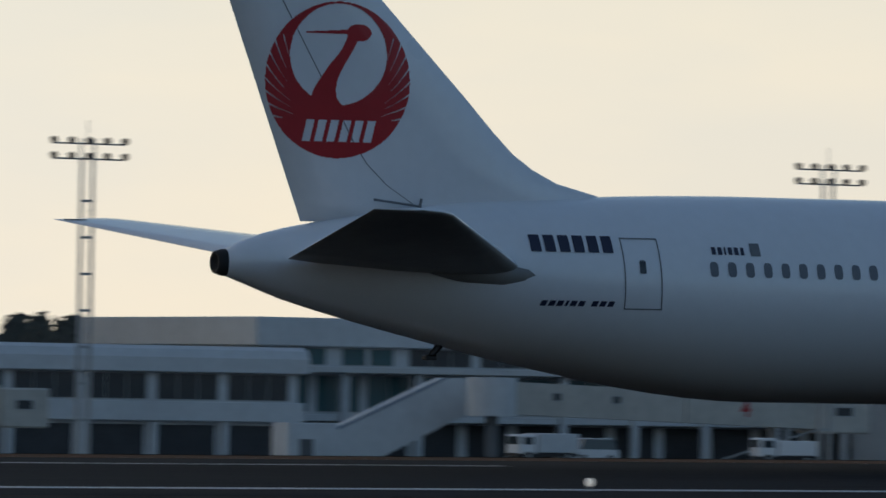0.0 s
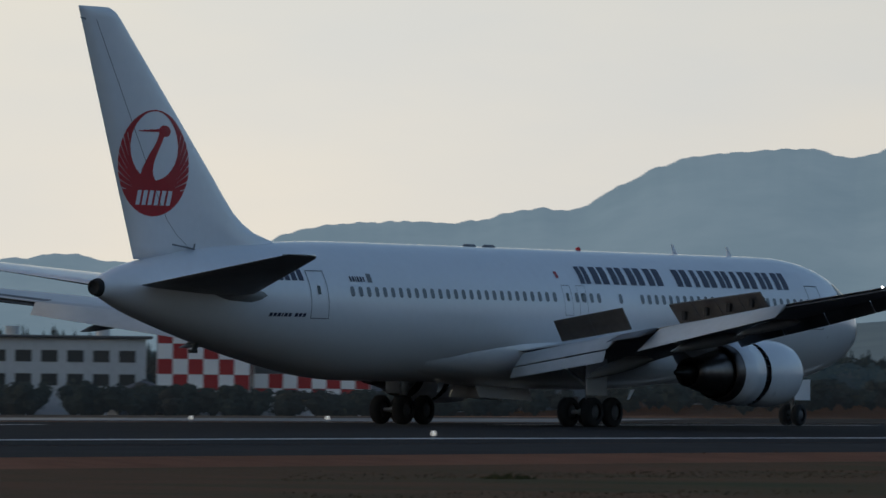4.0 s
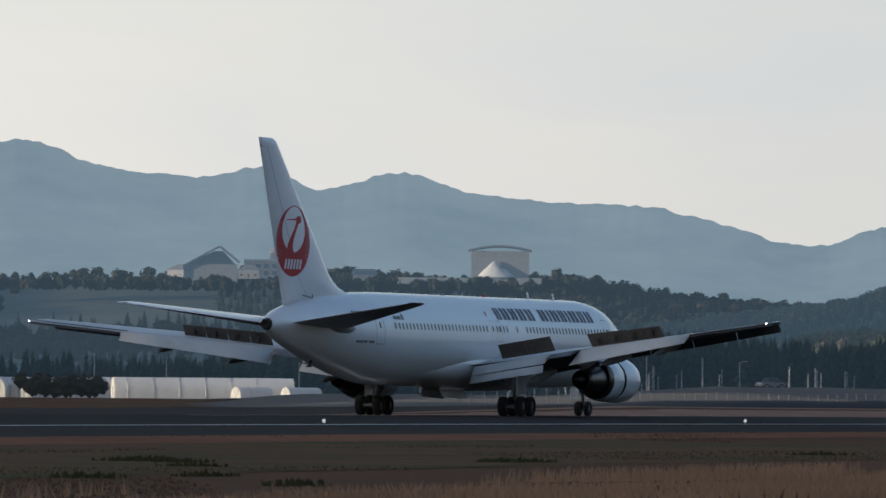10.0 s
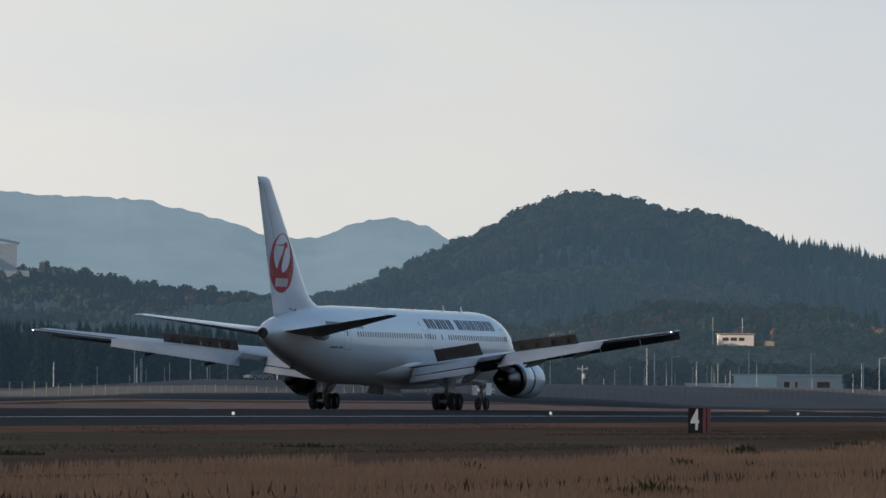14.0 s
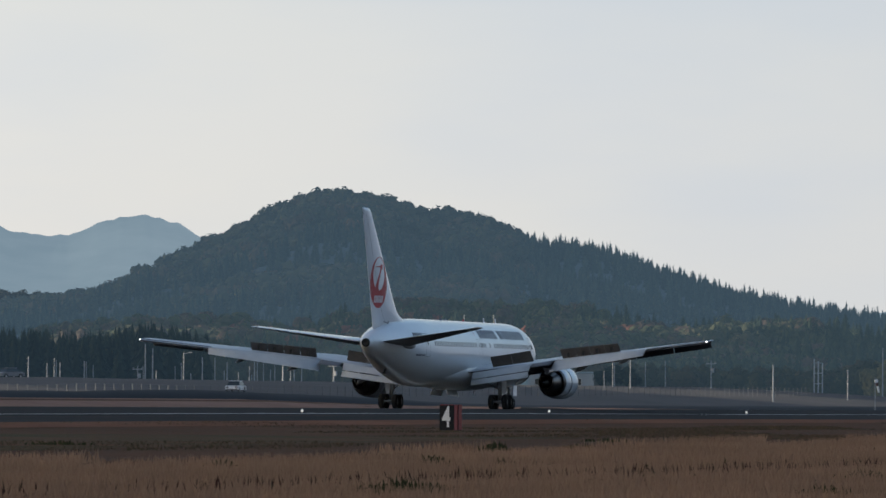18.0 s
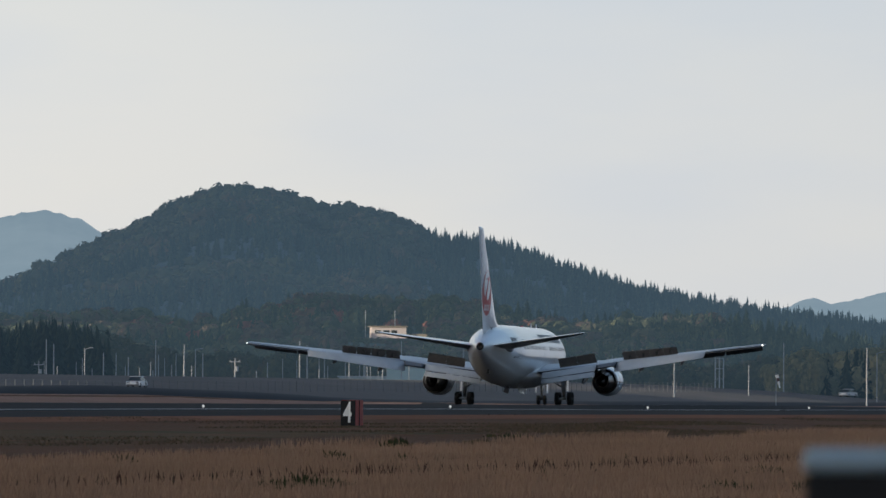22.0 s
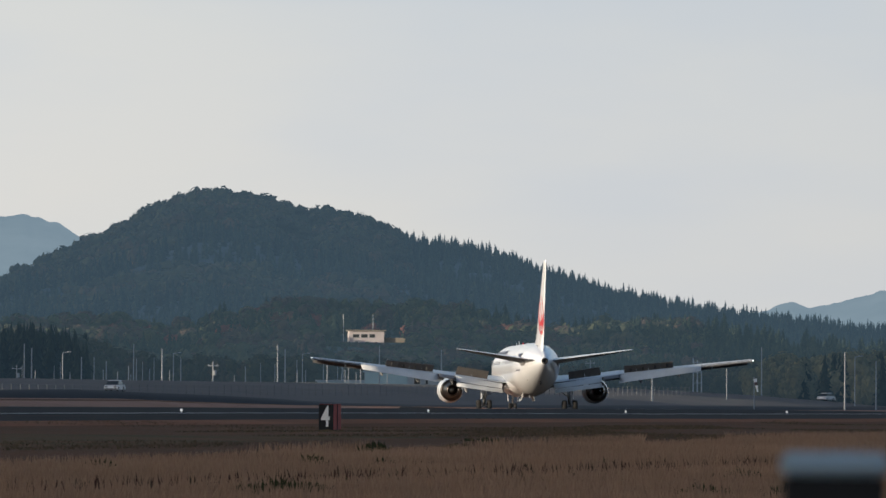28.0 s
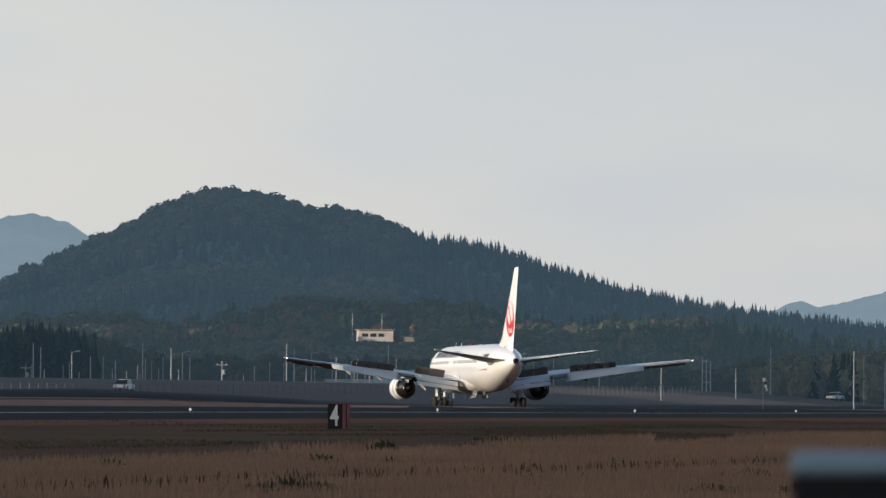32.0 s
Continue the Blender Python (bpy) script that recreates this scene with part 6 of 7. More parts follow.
def house(m, L, D, H, rise, label, wall=None, roof=None, hip=True, rows=1, category="house", group="town houses"):
    b = thing("house", m, label, category, group)
    part("wall", boxes((0, L, 0, D, -0.6, H)), wall or M_WALL_BEIGE, b)
    o, t = 0.7, rise
    bm = bmesh.new()
    k = D / 2 if hip else 0
    base = [bm.verts.new(p) for p in ((-o, -o, H), (L + o, -o, H), (L + o, D + o, H), (-o, D + o, H))]
    top = [bm.verts.new(p) for p in ((k - (0 if hip else o), D / 2, H + t), (L - k + (0 if hip else o), D / 2, H + t))]
    for f in ((base[0], base[1], top[1], top[0]), (base[1], base[2], top[1]), (base[2], base[3], top[0], top[1]), (base[3], base[0], top[0])):
        bm.faces.new(f)
    bm.faces.new(base[::-1])
    rf = part("roof", tidy(bm), roof or M_ROOF_GREY, b)
    part("ridge_cap", boxes((k, L - k, D / 2 - 0.15, D / 2 + 0.15, H + t - 0.05, H + t + 0.15)), roof or M_ROOF_GREY, rf)
    n = max(int(L / 3.2), 1)
    for r in range(rows):
        z = 0.9 + r * 2.7
        for i in range(n):
            x = (i + 0.5) * L / n
            if r == 0 and i == n // 2:
                part("door", boxes((x - 0.45, x + 0.45, -0.05, 0.03, 0, 2.0), bevel=0.01), M_ROOF_BROWN, b)
            else:
                window(b, x - 0.75, x + 0.75, z, z + 1.2)
    return b


def shed(m, L, D, H, rise, label, wall, roof, category="shed", group=""):
    b = thing("shed", m, label, category, group)
    part("wall", boxes((0, L, 0, D, -0.5, H)), wall, b)
    bm = bmesh.new()
    for y0, y1, z0, z1 in ((-0.4, D / 2, H - 0.05, H + rise), (D / 2, D + 0.4, H + rise, H - 0.05)):
        slab(bm, [(-0.4, y0, z0), (L + 0.4, y0, z0), (L + 0.4, y1, z1), (-0.4, y1, z1)], 0.12)
    part("roof", tidy(bm), roof, b)
    for x in (0.02, L - 0.14):
        bm = bmesh.new()
        a = [bm.verts.new((x, y, z)) for y, z in ((0, H - 0.02), (D, H - 0.02), (D / 2, H + rise))]
        c = [bm.verts.new((x + 0.12, y, z)) for y, z in ((0, H - 0.02), (D, H - 0.02), (D / 2, H + rise))]
        bm.faces.new(a[::-1])
        bm.faces.new(c)
        for i in range(3):
            bm.faces.new((a[i], a[(i + 1) % 3], c[(i + 1) % 3], c[i]))
        part("gable", tidy(bm), wall, b)
    nd = max(int(L / 9), 1)
    for i in range(nd):
        x = (i + 0.5) * L / nd
        part("door", boxes((x - 1.6, x + 1.6, -0.06, -0.004, 0, min(3.0, H * 0.8))), M_DARKOPEN, b)
    return b


def wheels(parent, spots, r=0.33, w=0.2):
    for x, y in spots:
        t = tidy(tube(bmesh.new(), (x, y - w / 2, r), (x, y + w / 2, r), r, n=14))
        o = part("wheel", t, M_BLACK, parent)
        part("rim", tidy(tube(bmesh.new(), (x, y - w / 2 - 0.01, r), (x, y + w / 2 + 0.01, r), r * 0.55, n=10)), M_POLE, o)


def car(m, paint, label, long=4.2, tall=1.45, van=False, group="parked cars"):
    c = thing("car", m, label, "car", group)
    h = long / 2
    prof = [(-h, 0.35), (-h + 0.08, 0.8), (-h + 0.9, 0.92), (h - 0.5, 0.92), (h - 0.05, 0.75), (h, 0.35)] if not van else [(-h, 0.35), (-h + 0.05, 0.95), (-h + 0.6, 1.05), (h - 0.1, 1.05), (h, 0.9), (h, 0.35)]
    bm = bmesh.new()
    rings(bm, [[(x, -0.82, z) for x, z in prof], [(x, -0.86, z - 0.02) for x, z in prof], [(x, 0.86, z - 0.02) for x, z in prof], [(x, 0.82, z) for x, z in prof]], cap0=True, cap1=True)
    part("body", tidy(bm), paint, c)
    a, b, d, e = (-h + 0.75, -h + 1.35, h - 1.3, h - 0.5) if not van else (-h + 0.5, -h + 1.0, h - 0.35, h - 0.1)
    z0 = 0.9 if not van else 1.02
    bm = bmesh.new()
    rings(bm, [[(a, -0.78, z0), (e, -0.78, z0), (e, 0.78, z0), (a, 0.78, z0)], [(b, -0.66, tall - 0.08), (d, -0.66, tall - 0.08), (d, 0.66, tall - 0.08), (b, 0.66, tall - 0.08)]], cap0=True, cap1=True)
    part("glazing", tidy(bm), M_PANE, c)
    part("roof", boxes((b - 0.05, d + 0.05, -0.68, 0.68, tall - 0.08, tall), bevel=0.03), paint, c)
    wheels(c, [(x, y) for x in (-h + 0.8, h - 0.8) for y in (-0.76, 0.76)])
    for y in (-0.6, 0.6):
        part("headlight", boxes((-h - 0.02, -h + 0.06, y - 0.17, y + 0.17, 0.58, 0.72)), M_LAMPFACE, c)
        part("tail_light", boxes((h - 0.05, h + 0.015, y - 0.15, y + 0.15, 0.6, 0.75)), M_REDMARK, c)
    part("bumper", boxes((-h - 0.06, -h + 0.1, -0.8, 0.8, 0.3, 0.48), bevel=0.03), M_CARGREY, c)
    return c


def truck(m, cab, bed, label, long=6.0, tall=2.6, boxy=True, group="airport vehicles"):
    c = thing("truck", m, label, "truck", group)
    h = long / 2
    part("chassis", boxes((-h, h, -0.9, 0.9, 0.45, 0.7)), M_DARK, c)
    cb = part("cab", boxes((-h, -h + 1.5, -0.95, 0.95, 0.6, 2.1), bevel=0.08), cab, c)
    part("windscreen", boxes((-h - 0.012, -h + 0.05, -0.8, 0.8, 1.35, 1.95)), M_PANE, cb)
    for y in (-0.96, 0.955):
        part("side_window", boxes((-h + 0.3, -h + 1.2, y, y + 0.012, 1.35, 1.9)), M_PANE, cb)
    if boxy:
        part("cargo_box", boxes((-h + 1.65, h, -1.0, 1.0, 0.75, tall), bevel=0.04), bed, c)
    else:
        part("flat_bed", boxes((-h + 1.65, h, -1.0, 1.0, 0.75, 1.0)), bed, c)
        bm = bmesh.new()
        slab(bm, [(-h + 1.9, -0.55, 0.95), (-h + 1.9, 0.55, 0.95), (h + 0.3, 0.55, tall), (h + 0.3, -0.55, tall)], 0.25)
        part("loader_belt", tidy(bm), bed, c)
    wheels(c, [(x, y) for x in (-h + 0.8, h - 1.0) for y in (-0.85, 0.85)], 0.42, 0.26)
    return c


def stair_truck(m):
    c = thing("passenger_stairs", m, "white mobile passenger stairs on a truck", "stairs", "airport vehicles")
    part("chassis", boxes((-3.2, 3.2, -1.0, 1.0, 0.5, 0.85)), M_DARK, c)
    part("cab", boxes((-3.4, -2.0, -1.0, 1.0, 0.6, 2.0), bevel=0.08), M_CARWHITE, c)
    for k in range(14):
        x, z = 2.9 - k * 0.36, 0.9 + k * 0.2
        part("step", boxes((x - 0.2, x + 0.2, -0.75, 0.75, z, z + 0.06)), M_POLE, c)
    for y in (-0.85, 0.8):
        bm = bmesh.new()
        slab(bm, [(3.1, y, 0.7), (-1.9, y, 3.5), (-1.9, y, 4.6), (3.1, y, 1.8)], 0.05)
        part("side_panel", tidy(bm), M_CARWHITE, c, "white side panel")
    part("platform", boxes((-3.3, -1.8, -0.85, 0.85, 3.5, 3.65)), M_POLE, c)
    part("platform_hood", boxes((-3.3, -1.8, -0.85, 0.85, 4.9, 5.0)), M_CARWHITE, c)
    for x in (-3.2, -1.9):
        for y in (-0.8, 0.8):
            part("hood_post", boxes((x - 0.04, x + 0.04, y - 0.04, y + 0.04, 3.65, 4.9)), M_POLE, c)
    wheels(c, [(x, y) for x in (-2.3, 2.2) for y in (-0.85, 0.85)], 0.42, 0.26)
    return c


def flood_mast(y, double):
    x = -440
    z = ground_z(x, y)
    h = 18.6 - z
    s = thing("flood_mast", pose(x, y, z), "tall grey apron floodlight mast with two rows of lamps", "lamp mast", "apron floodlights")
    w = 2.7 if double else 1.55
    if double:
        for d in (-0.42, 0.42):
            part("mast_tube", tidy(tube(bmesh.new(), (0, d, 0), (0, d, h - 1.2), 0.17, 0.12, 10)), M_POLE, s)
        for k in range(7):
            part("rung", boxes((-0.12, 0.12, -0.42, 0.42, 2.5 + k * 2.5, 2.68 + k * 2.5)), M_POLE, s)
        bm = bmesh.new()
        for k in range(24):
            box(bm, 0.14, 0.17, 0.1, 0.4, 1.5 + k * 0.7, 1.54 + k * 0.7)
        part("ladder", bm, M_POLE, s)
    else:
        part("mast_tube", tidy(tube(bmesh.new(), (0, 0, 0), (0, 0, h - 1.0), 0.42, 0.24, 14)), M_CONCRETE, s)
    n = 5
    for zz in (h - 1.35, h - 0.3):
        arm = part("lamp_bar", boxes((-0.07, 0.07, -w, w, zz - 0.06, zz + 0.06)), M_POLE, s)
        for i in range(n):
            yy = lerp(-w, w, i / (n - 1))
            bm = bmesh.new()
            tube(bm, (-0.05, yy, zz + 0.3), (0.35, yy, zz + 0.2), 0.13, 0.27, 12)
            lm = part("flood_lamp", tidy(bm), M_DARK, arm, "round floodlight")
    for yy in (-0.5, 0.5):
        part("head_post", boxes((-0.06, 0.06, yy - 0.06, yy + 0.06, h - 1.5, h + 0.05)), M_POLE, s)
    part("lightning_rod", tube(bmesh.new(), (0, 0, h), (0, 0, h + 1.3), 0.03, n=6), M_POLE, s)
    return s


def jet_bridge(y0, y1, z0, z1, number, x=-500, label=""):
    """A covered boarding bridge that slopes from the rotunda down to its head."""
    s = thing("jet_bridge", pose(x, y0, 0, 0, 0, 90), label, "boarding bridge", "boarding bridges")
    L = y1 - y0
    zg = ground_z(x, (y0 + y1) / 2)

    def tunnel(a, b, w, hgt, name):
        bm = bmesh.new()
        za, zb = lerp(z0, z1, a / L), lerp(z0, z1, b / L)
        rings(bm, [[(xx, y, z) for y, z in ((-w, zz), (w, zz), (w, zz + hgt), (-w, zz + hgt))] for xx, zz in ((a, za), (b, zb))], cap0=True, cap1=True)
        return part(name, tidy(bm), M_BRIDGE, s, "cream tunnel section")
    t1 = tunnel(0, L * 0.55, 1.3, 2.6, "tunnel")
    t2 = tunnel(L * 0.5, L * 0.86, 1.5, 2.85, "tunnel")
    part("head", boxes((L * 0.86, L, -1.9, 1.9, z1 - 0.2, z1 + 2.9), bevel=0.15), M_BRIDGE, s, "bridge head cabin")
    part("rotunda", tidy(tube(bmesh.new(), (0, 0, z0 - 0.2), (0, 0, z0 + 2.9), 2.0, n=16)), M_WALL, s, "round pivot cabin")
    part("pivot_column", tidy(tube(bmesh.new(), (0, 0, zg), (0, 0, z0), 0.5, n=12)), M_PALEPOLE, s)
    for yy in (-1.2, 1.2):
        part("lift_column", boxes((L * 0.78 - 0.25, L * 0.78 + 0.25, yy - 0.2, yy + 0.2, zg + 0.6, z1 + 3.6)), M_POLE, s)
    part("bogie", boxes((L * 0.78 - 1.0, L * 0.78 + 1.0, -1.5, 1.5, zg, zg + 0.9), bevel=0.1), M_BLACK, s)
    bm = bmesh.new()
    slab(bm, [(L * 0.55, -1.75, zg), (L * 0.85, -1.75, z1), (L * 0.85, -1.65, z1), (L * 0.55, -1.65, zg)], 0.12)
    part("service_stair", tidy(bm), M_POLE, s)
    zf = lerp(z0, z1, 0.68) + 1.35
    figure(s, number, 2.0, M_REDMARK, pose(L * 0.66, -1.53, zf, 90, 0, 0), "red number")
    for a in (0.14, 0.3):
        window(t1, L * a, L * a + 0.8, lerp(z0, z1, a) + 1.2, lerp(z0, z1, a) + 1.9, -1.32)
    window(s, L * 0.9, L * 0.95, z1 + 1.2, z1 + 2.0, -1.92)
    return s
# ---- the terminal, facing the runway ----
def facing(x, y, z=None):
    """Front towards the runway, its length running up the field."""
    return pose(x, y, ground_z(x, y) if z is None else z, 0, 0, 90)


def to_eye(az, d, z=None, turn=0.0):
    """Front towards the camera's side, its length running to the right."""
    p = polar(az, d, 0)
    return pose(p.x, p.y, ground_z(p.x, p.y) if z is None else z, 0, 0, -az + turn)


TZ = -4.3


def terminal_main():
    t = thing("terminal", facing(-560, 283, TZ), "long pale grey airport terminal with window bands", "terminal")
    L, D = 104.0, 35.0
    part("wall", boxes((0, L, 0, D, -0.5, 12.2)), M_WALL, t)
    part("spandrel", boxes((-0.4, L + 0.6, -1.0, D, 9.9, 12.45), bevel=0.1), M_WALL, t, "deep pale spandrel band")
    part("upper_wall", boxes((29.3, L, 0.4, 24, 12.46, 13.8)), M_WALL, t)
    part("roof_fascia", boxes((29.0, L + 0.8, -0.8, 24.5, 13.8, 16.45), bevel=0.2), M_WALL, t, "deep pale roof fascia")
    part("canopy", boxes((4, L, -3.2, -0.004, 7.6, 8.15), bevel=0.05), M_WALL_WHITE, t, "thin white canopy")
    part("ledge", boxes((0, L, -2.2, -0.004, 3.3, 3.9), bevel=0.05), M_WALL, t)
    for i in range(11):
        x = 15.35 + i * 7.25
        if x + 6.4 < L and i not in (4,):
            window(t, x, x + 6.35, 8.25, 9.85, -0.004, M_PANE)
            if i > 1:
                window(t, x, x + 6.35, 12.55, 13.7, 0.396)
    for x in (8.6, 11.4, 4.6):
        window(t, x, x + 2.4, 8.25, 9.8, -0.004, M_TEAL)
    for i in range(20):
        x = 1 + i * 5.1
        if x + 4.4 < L:
            window(t, x, x + 4.3, 4.1, 7.4, -0.004, M_TEAL)
            part("ground_bay", boxes((x, x + 4.0, -0.05, 0.0, 0, 3.1)), M_DARKOPEN, t)
    for i in range(14):
        part("column", boxes((i * 7.4, i * 7.4 + 0.7, -2.6, -2.0, 0, 7.6)), M_WALL, t)
    for x, w in ((32.7, 1.5), (92.0, 1.5)):
        part("vent_panel", boxes((x, x + w, -0.86, -0.8, 13.9, 15.7)), M_ROOF_BROWN, t, "rusty vent panel")
    for x in (45, 66):
        part("plant_room", boxes((x, x + 6, 8, 14, 16.45, 17.3), bevel=0.05), M_WALL, t)
        part("aerial", tube(bmesh.new(), (x - 4, 4, 16.4), (x - 4, 4, 18.2), 0.05, n=6), M_POLE, t)


def pavilion(y0, y1, label):
    t = thing("pavilion", facing(-540, y0, TZ), label, "terminal wing", "terminal wings")
    L = y1 - y0
    part("wall", boxes((0, L, 0, 18, -0.5, 7.5)), M_WALL, t)
    bm = bmesh.new()
    prof = [(-0.9, 7.4), (-0.9, 8.6), (-0.5, 9.3), (0.4, 9.6), (18, 9.7), (18, 7.4)]
    rings(bm, [[(x, y, z) for y, z in prof] for x in (-0.7, L + 0.7)], cap0=True, cap1=True)
    part("rounded_roof", tidy(bm), M_WALL, t, "pale roof with a rounded edge")
    part("ledge", boxes((-0.3, L + 0.3, -0.8, -0.004, 3.2, 4.9), bevel=0.08), M_WALL, t)
    n = max(int(L / 6.4), 1)
    for i in range(n):
        x = 0.8 + i * (L - 0.8) / n
        window(t, x, x + (L - 0.8) / n - 0.9, 5.0, 7.3, -0.004)
        part("ground_bay", boxes((x, x + (L - 0.8) / n - 1.2, -0.05, 0.0, 0, 2.9)), M_DARKOPEN, t)
        part("column", boxes((x - 0.7, x - 0.1, -0.6, -0.01, 0, 3.2)), M_WALL, t)


def end_pavilion():
    t = thing("pavilion", facing(-560, 388.4, TZ), "glazed terminal end with a flared pale roof", "terminal wing", "terminal wings")
    L = 14.4
    part("wall", boxes((0, L, 0, 20, -0.5, 9.7)), M_WALL, t)
    bm = bmesh.new()
    rings(bm, [[(-0.1, -1.4, 9.7), (L, -1.4, 9.7), (L, 20, 9.7), (-0.1, 20, 9.7)], [(-0.1, -1.9, 10.6), (L + 0.5, -1.9, 10.6), (L + 0.5, 20.6, 10.6), (-0.1, 20.6, 10.6)], [(-0.1, -2.2, 12.1), (L + 0.7, -2.2, 12.1), (L + 0.7, 21, 12.1), (-0.1, 21, 12.1)], [(-0.1, -1.9, 12.4), (L + 0.4, -1.9, 12.4), (L + 0.4, 20.6, 12.4), (-0.1, 20.6, 12.4)]], cap0=True, cap1=True)
    part("flared_roof", tidy(bm), M_WALL, t, "flared pale roof")
    part("vent_panel", boxes((5.2, 6.8, -1.95, -1.85, 10.3, 12.0)), M_ROOF_BROWN, t)
    for x in (0.4, 7.5):
        window(t, x, x + 6.4, 6.4, 9.6, -0.004, M_TEAL)
        window(t, x, x + 6.4, 0.3, 3.6, -0.004, M_TEAL)
    for x in (6.9, 13.8):
        part("column", boxes((x, x + 0.5, -0.7, -0.1, 0, 9.7)), M_WALL, t)
    bm = bmesh.new()
    for k in range(6):
        box(bm, 12.2, 13.0 - 0.08 * k, 5, 5.8 - 0.08 * k, 12.4 + k * 0.7, 12.46 + k * 0.7)
    for a, b in ((12.2, 5), (12.9, 5), (12.2, 5.7), (12.9, 5.7)):
        tube(bm, (a, b, 12.4), (12.55, 5.35, 17.0), 0.07, n=5)
    box(bm, 12.25, 12.85, 5.05, 5.65, 15.6, 16.2)
    part("lattice_aerial", bm, M_ROOF_GREY, t, "small lattice aerial")


terminal_main()
pavilion(236, 277, "pale terminal wing with a rounded roof edge")
pavilion(343.5, 361, "pale terminal wing with a rounded roof edge")
end_pavilion()
block("control_tower", pose(-640, 378.7, TZ, 0, 0, 60), 7.6, 7.0, 24, "dark blue-grey tower block with aerials", "tower", M_WALL_BLUE, bands=((21.3, 22.6, [(1.2, 6.4)]),))
for k, (dx, h) in enumerate(((0.5, 2.4), (2.6, 1.2), (5.4, 2.0))):
    a = thing("tower_aerial", pose(-641 + 0.5 * dx, 379 + dx, TZ + 24.3), "thin aerial on the tower roof", "aerial", "tower aerials")
    part("rod", tube(bmesh.new(), (0, 0, 0), (0, 0, h), 0.06, n=6), M_POLE, a)
    part("foot", boxes((-0.25, 0.25, -0.25, 0.25, 0, 0.3)), M_DARK, a)
# dome
bm = bmesh.new()
rings(bm, [[(5.2 * math.cos(e) * math.cos(2 * math.pi * i / 24), 5.2 * math.cos(e) * math.sin(2 * math.pi * i / 24), 5.2 * math.sin(e)) for i in range(24)] for e in [math.pi / 2 * k / 8 for k in range(9)]])
dm = thing("dome", pose(-600, 318, TZ + 9.2), "pale blue-grey dome behind the terminal roof", "dome")
part("shell", tidy(bm), M_ROOF_BRIGHT, dm, smooth=True)
part("drum", tidy(tube(bmesh.new(), (0, 0, -9), (0, 0, 0), 5.4, n=24)), M_WALL, dm)

jet_bridge(274, 308.5, 0.1, -0.9, "4", label="cream boarding bridge with a red 4")
jet_bridge(344, 372, 0.0, -1.2, "3", label="cream boarding bridge with a red 3")
jet_bridge(205, 234, 0.1, -1.4, "5", label="cream boarding bridge beside the terminal wing")
for y0 in (262.5, 335):
    s = thing("stair_tower", facing(-506, y0, TZ), "pale enclosed sloping stair of a boarding bridge", "stairs", "bridge stairs")
    bm = bmesh.new()
    a = [(0, 0.2), (3.0, 0.2), (12.5, 4.6), (12.5, 7.2), (10.2, 7.2), (0, 2.8)]
    rings(bm, [[(x, y, z) for x, z in a] for y in (-1.2, 1.2)], cap0=True, cap1=True)
    part("sloping_casing", tidy(bm), M_WALL, s)
    part("base_block", boxes((-4.5, 0, -1.4, 1.4, 0, 3.4), bevel=0.05), M_WALL, s)
    part("door", boxes((-3.4, -2.2, -1.44, -1.405, 0, 2.1)), M_ROOF_GREY, s)
    bm = bmesh.new()
    slab(bm, [(0, -1.22, 2.8), (10.2, -1.22, 7.2), (9.6, -1.22, 7.2), (0, -1.22, 3.05)], 0.03)
    part("blue_strip", tidy(bm), M_WALL_BLUE, s)

for y, dbl in ((209.2, True), (268.6, True), (339, False), (407.8, False), (149, True)):
    flood_mast(y, dbl)
flood = thing("apron_pole", pose(-440, 455.9, ground_z(-440, 455.9)), "pale tapered apron pole", "pole")
part("shaft", tidy(tube(bmesh.new(), (0, 0, 0), (0, 0, 10.9), 0.3, 0.22, 12)), M_CONCRETE, flood)
part("collar", tidy(tube(bmesh.new(), (0, 0, 0), (0, 0, 0.5), 0.42, n=12)), M_CONCRETE, flood)


# ---- apron vehicles ----
def at_apron(x, y, turn=90):
    return pose(x, y, ground_z(x, y) + 0.04, 0, 0, turn)


truck(at_apron(-476, 287, 80), M_CARWHITE, M_CARWHITE, "white ramp tractor under the bridge", 5.0, 1.9)
truck(at_apron(-470, 262, 95), M_CARWHITE, M_WALL, "white ground power truck", 5.4, 2.2)
car(at_apron(-474, 268.5, 92), M_CARWHITE, "white ramp van on the apron", 4.0, 1.9, True, "airport vehicles")
truck(at_apron(-462, 343.5, 88), M_CARWHITE, M_CARWHITE, "white baggage loader on the apron", 5.6, 2.7, False)
car(at_apron(-464, 351, 90), M_CARWHITE, "white ramp van on the apron", 4.2, 1.9, True, "airport vehicles")
truck(at_apron(-466, 336, 86), M_CARWHITE, M_WALL, "white baggage tractor on the apron", 4.4, 1.8)
ex = thing("digger", at_apron(-480, 474, 80), "yellow digger with a raised arm", "digger", "airport vehicles")
part("body", boxes((-1.4, 1.2, -1.1, 1.1, 0.8, 2.3), bevel=0.1), M_YELLOW, ex)
part("track", boxes((-1.7, 1.7, -1.3, -0.7, 0, 0.8), bevel=0.2), M_BLACK, ex)
part("track", boxes((-1.7, 1.7, 0.7, 1.3, 0, 0.8), bevel=0.2), M_BLACK, ex)
part("boom", tidy(tube(bmesh.new(), (1.0, 0, 1.8), (3.2, 0, 2.7), 0.22, n=6)), M_YELLOW, ex)
part("arm", tidy(tube(bmesh.new(), (3.2, 0, 2.7), (4.7, 0, 1.3), 0.17, n=6)), M_YELLOW, ex)
part("bucket", boxes((4.4, 5.1, -0.4, 0.4, 0.6, 1.3), bevel=0.08), M_DARK, ex)
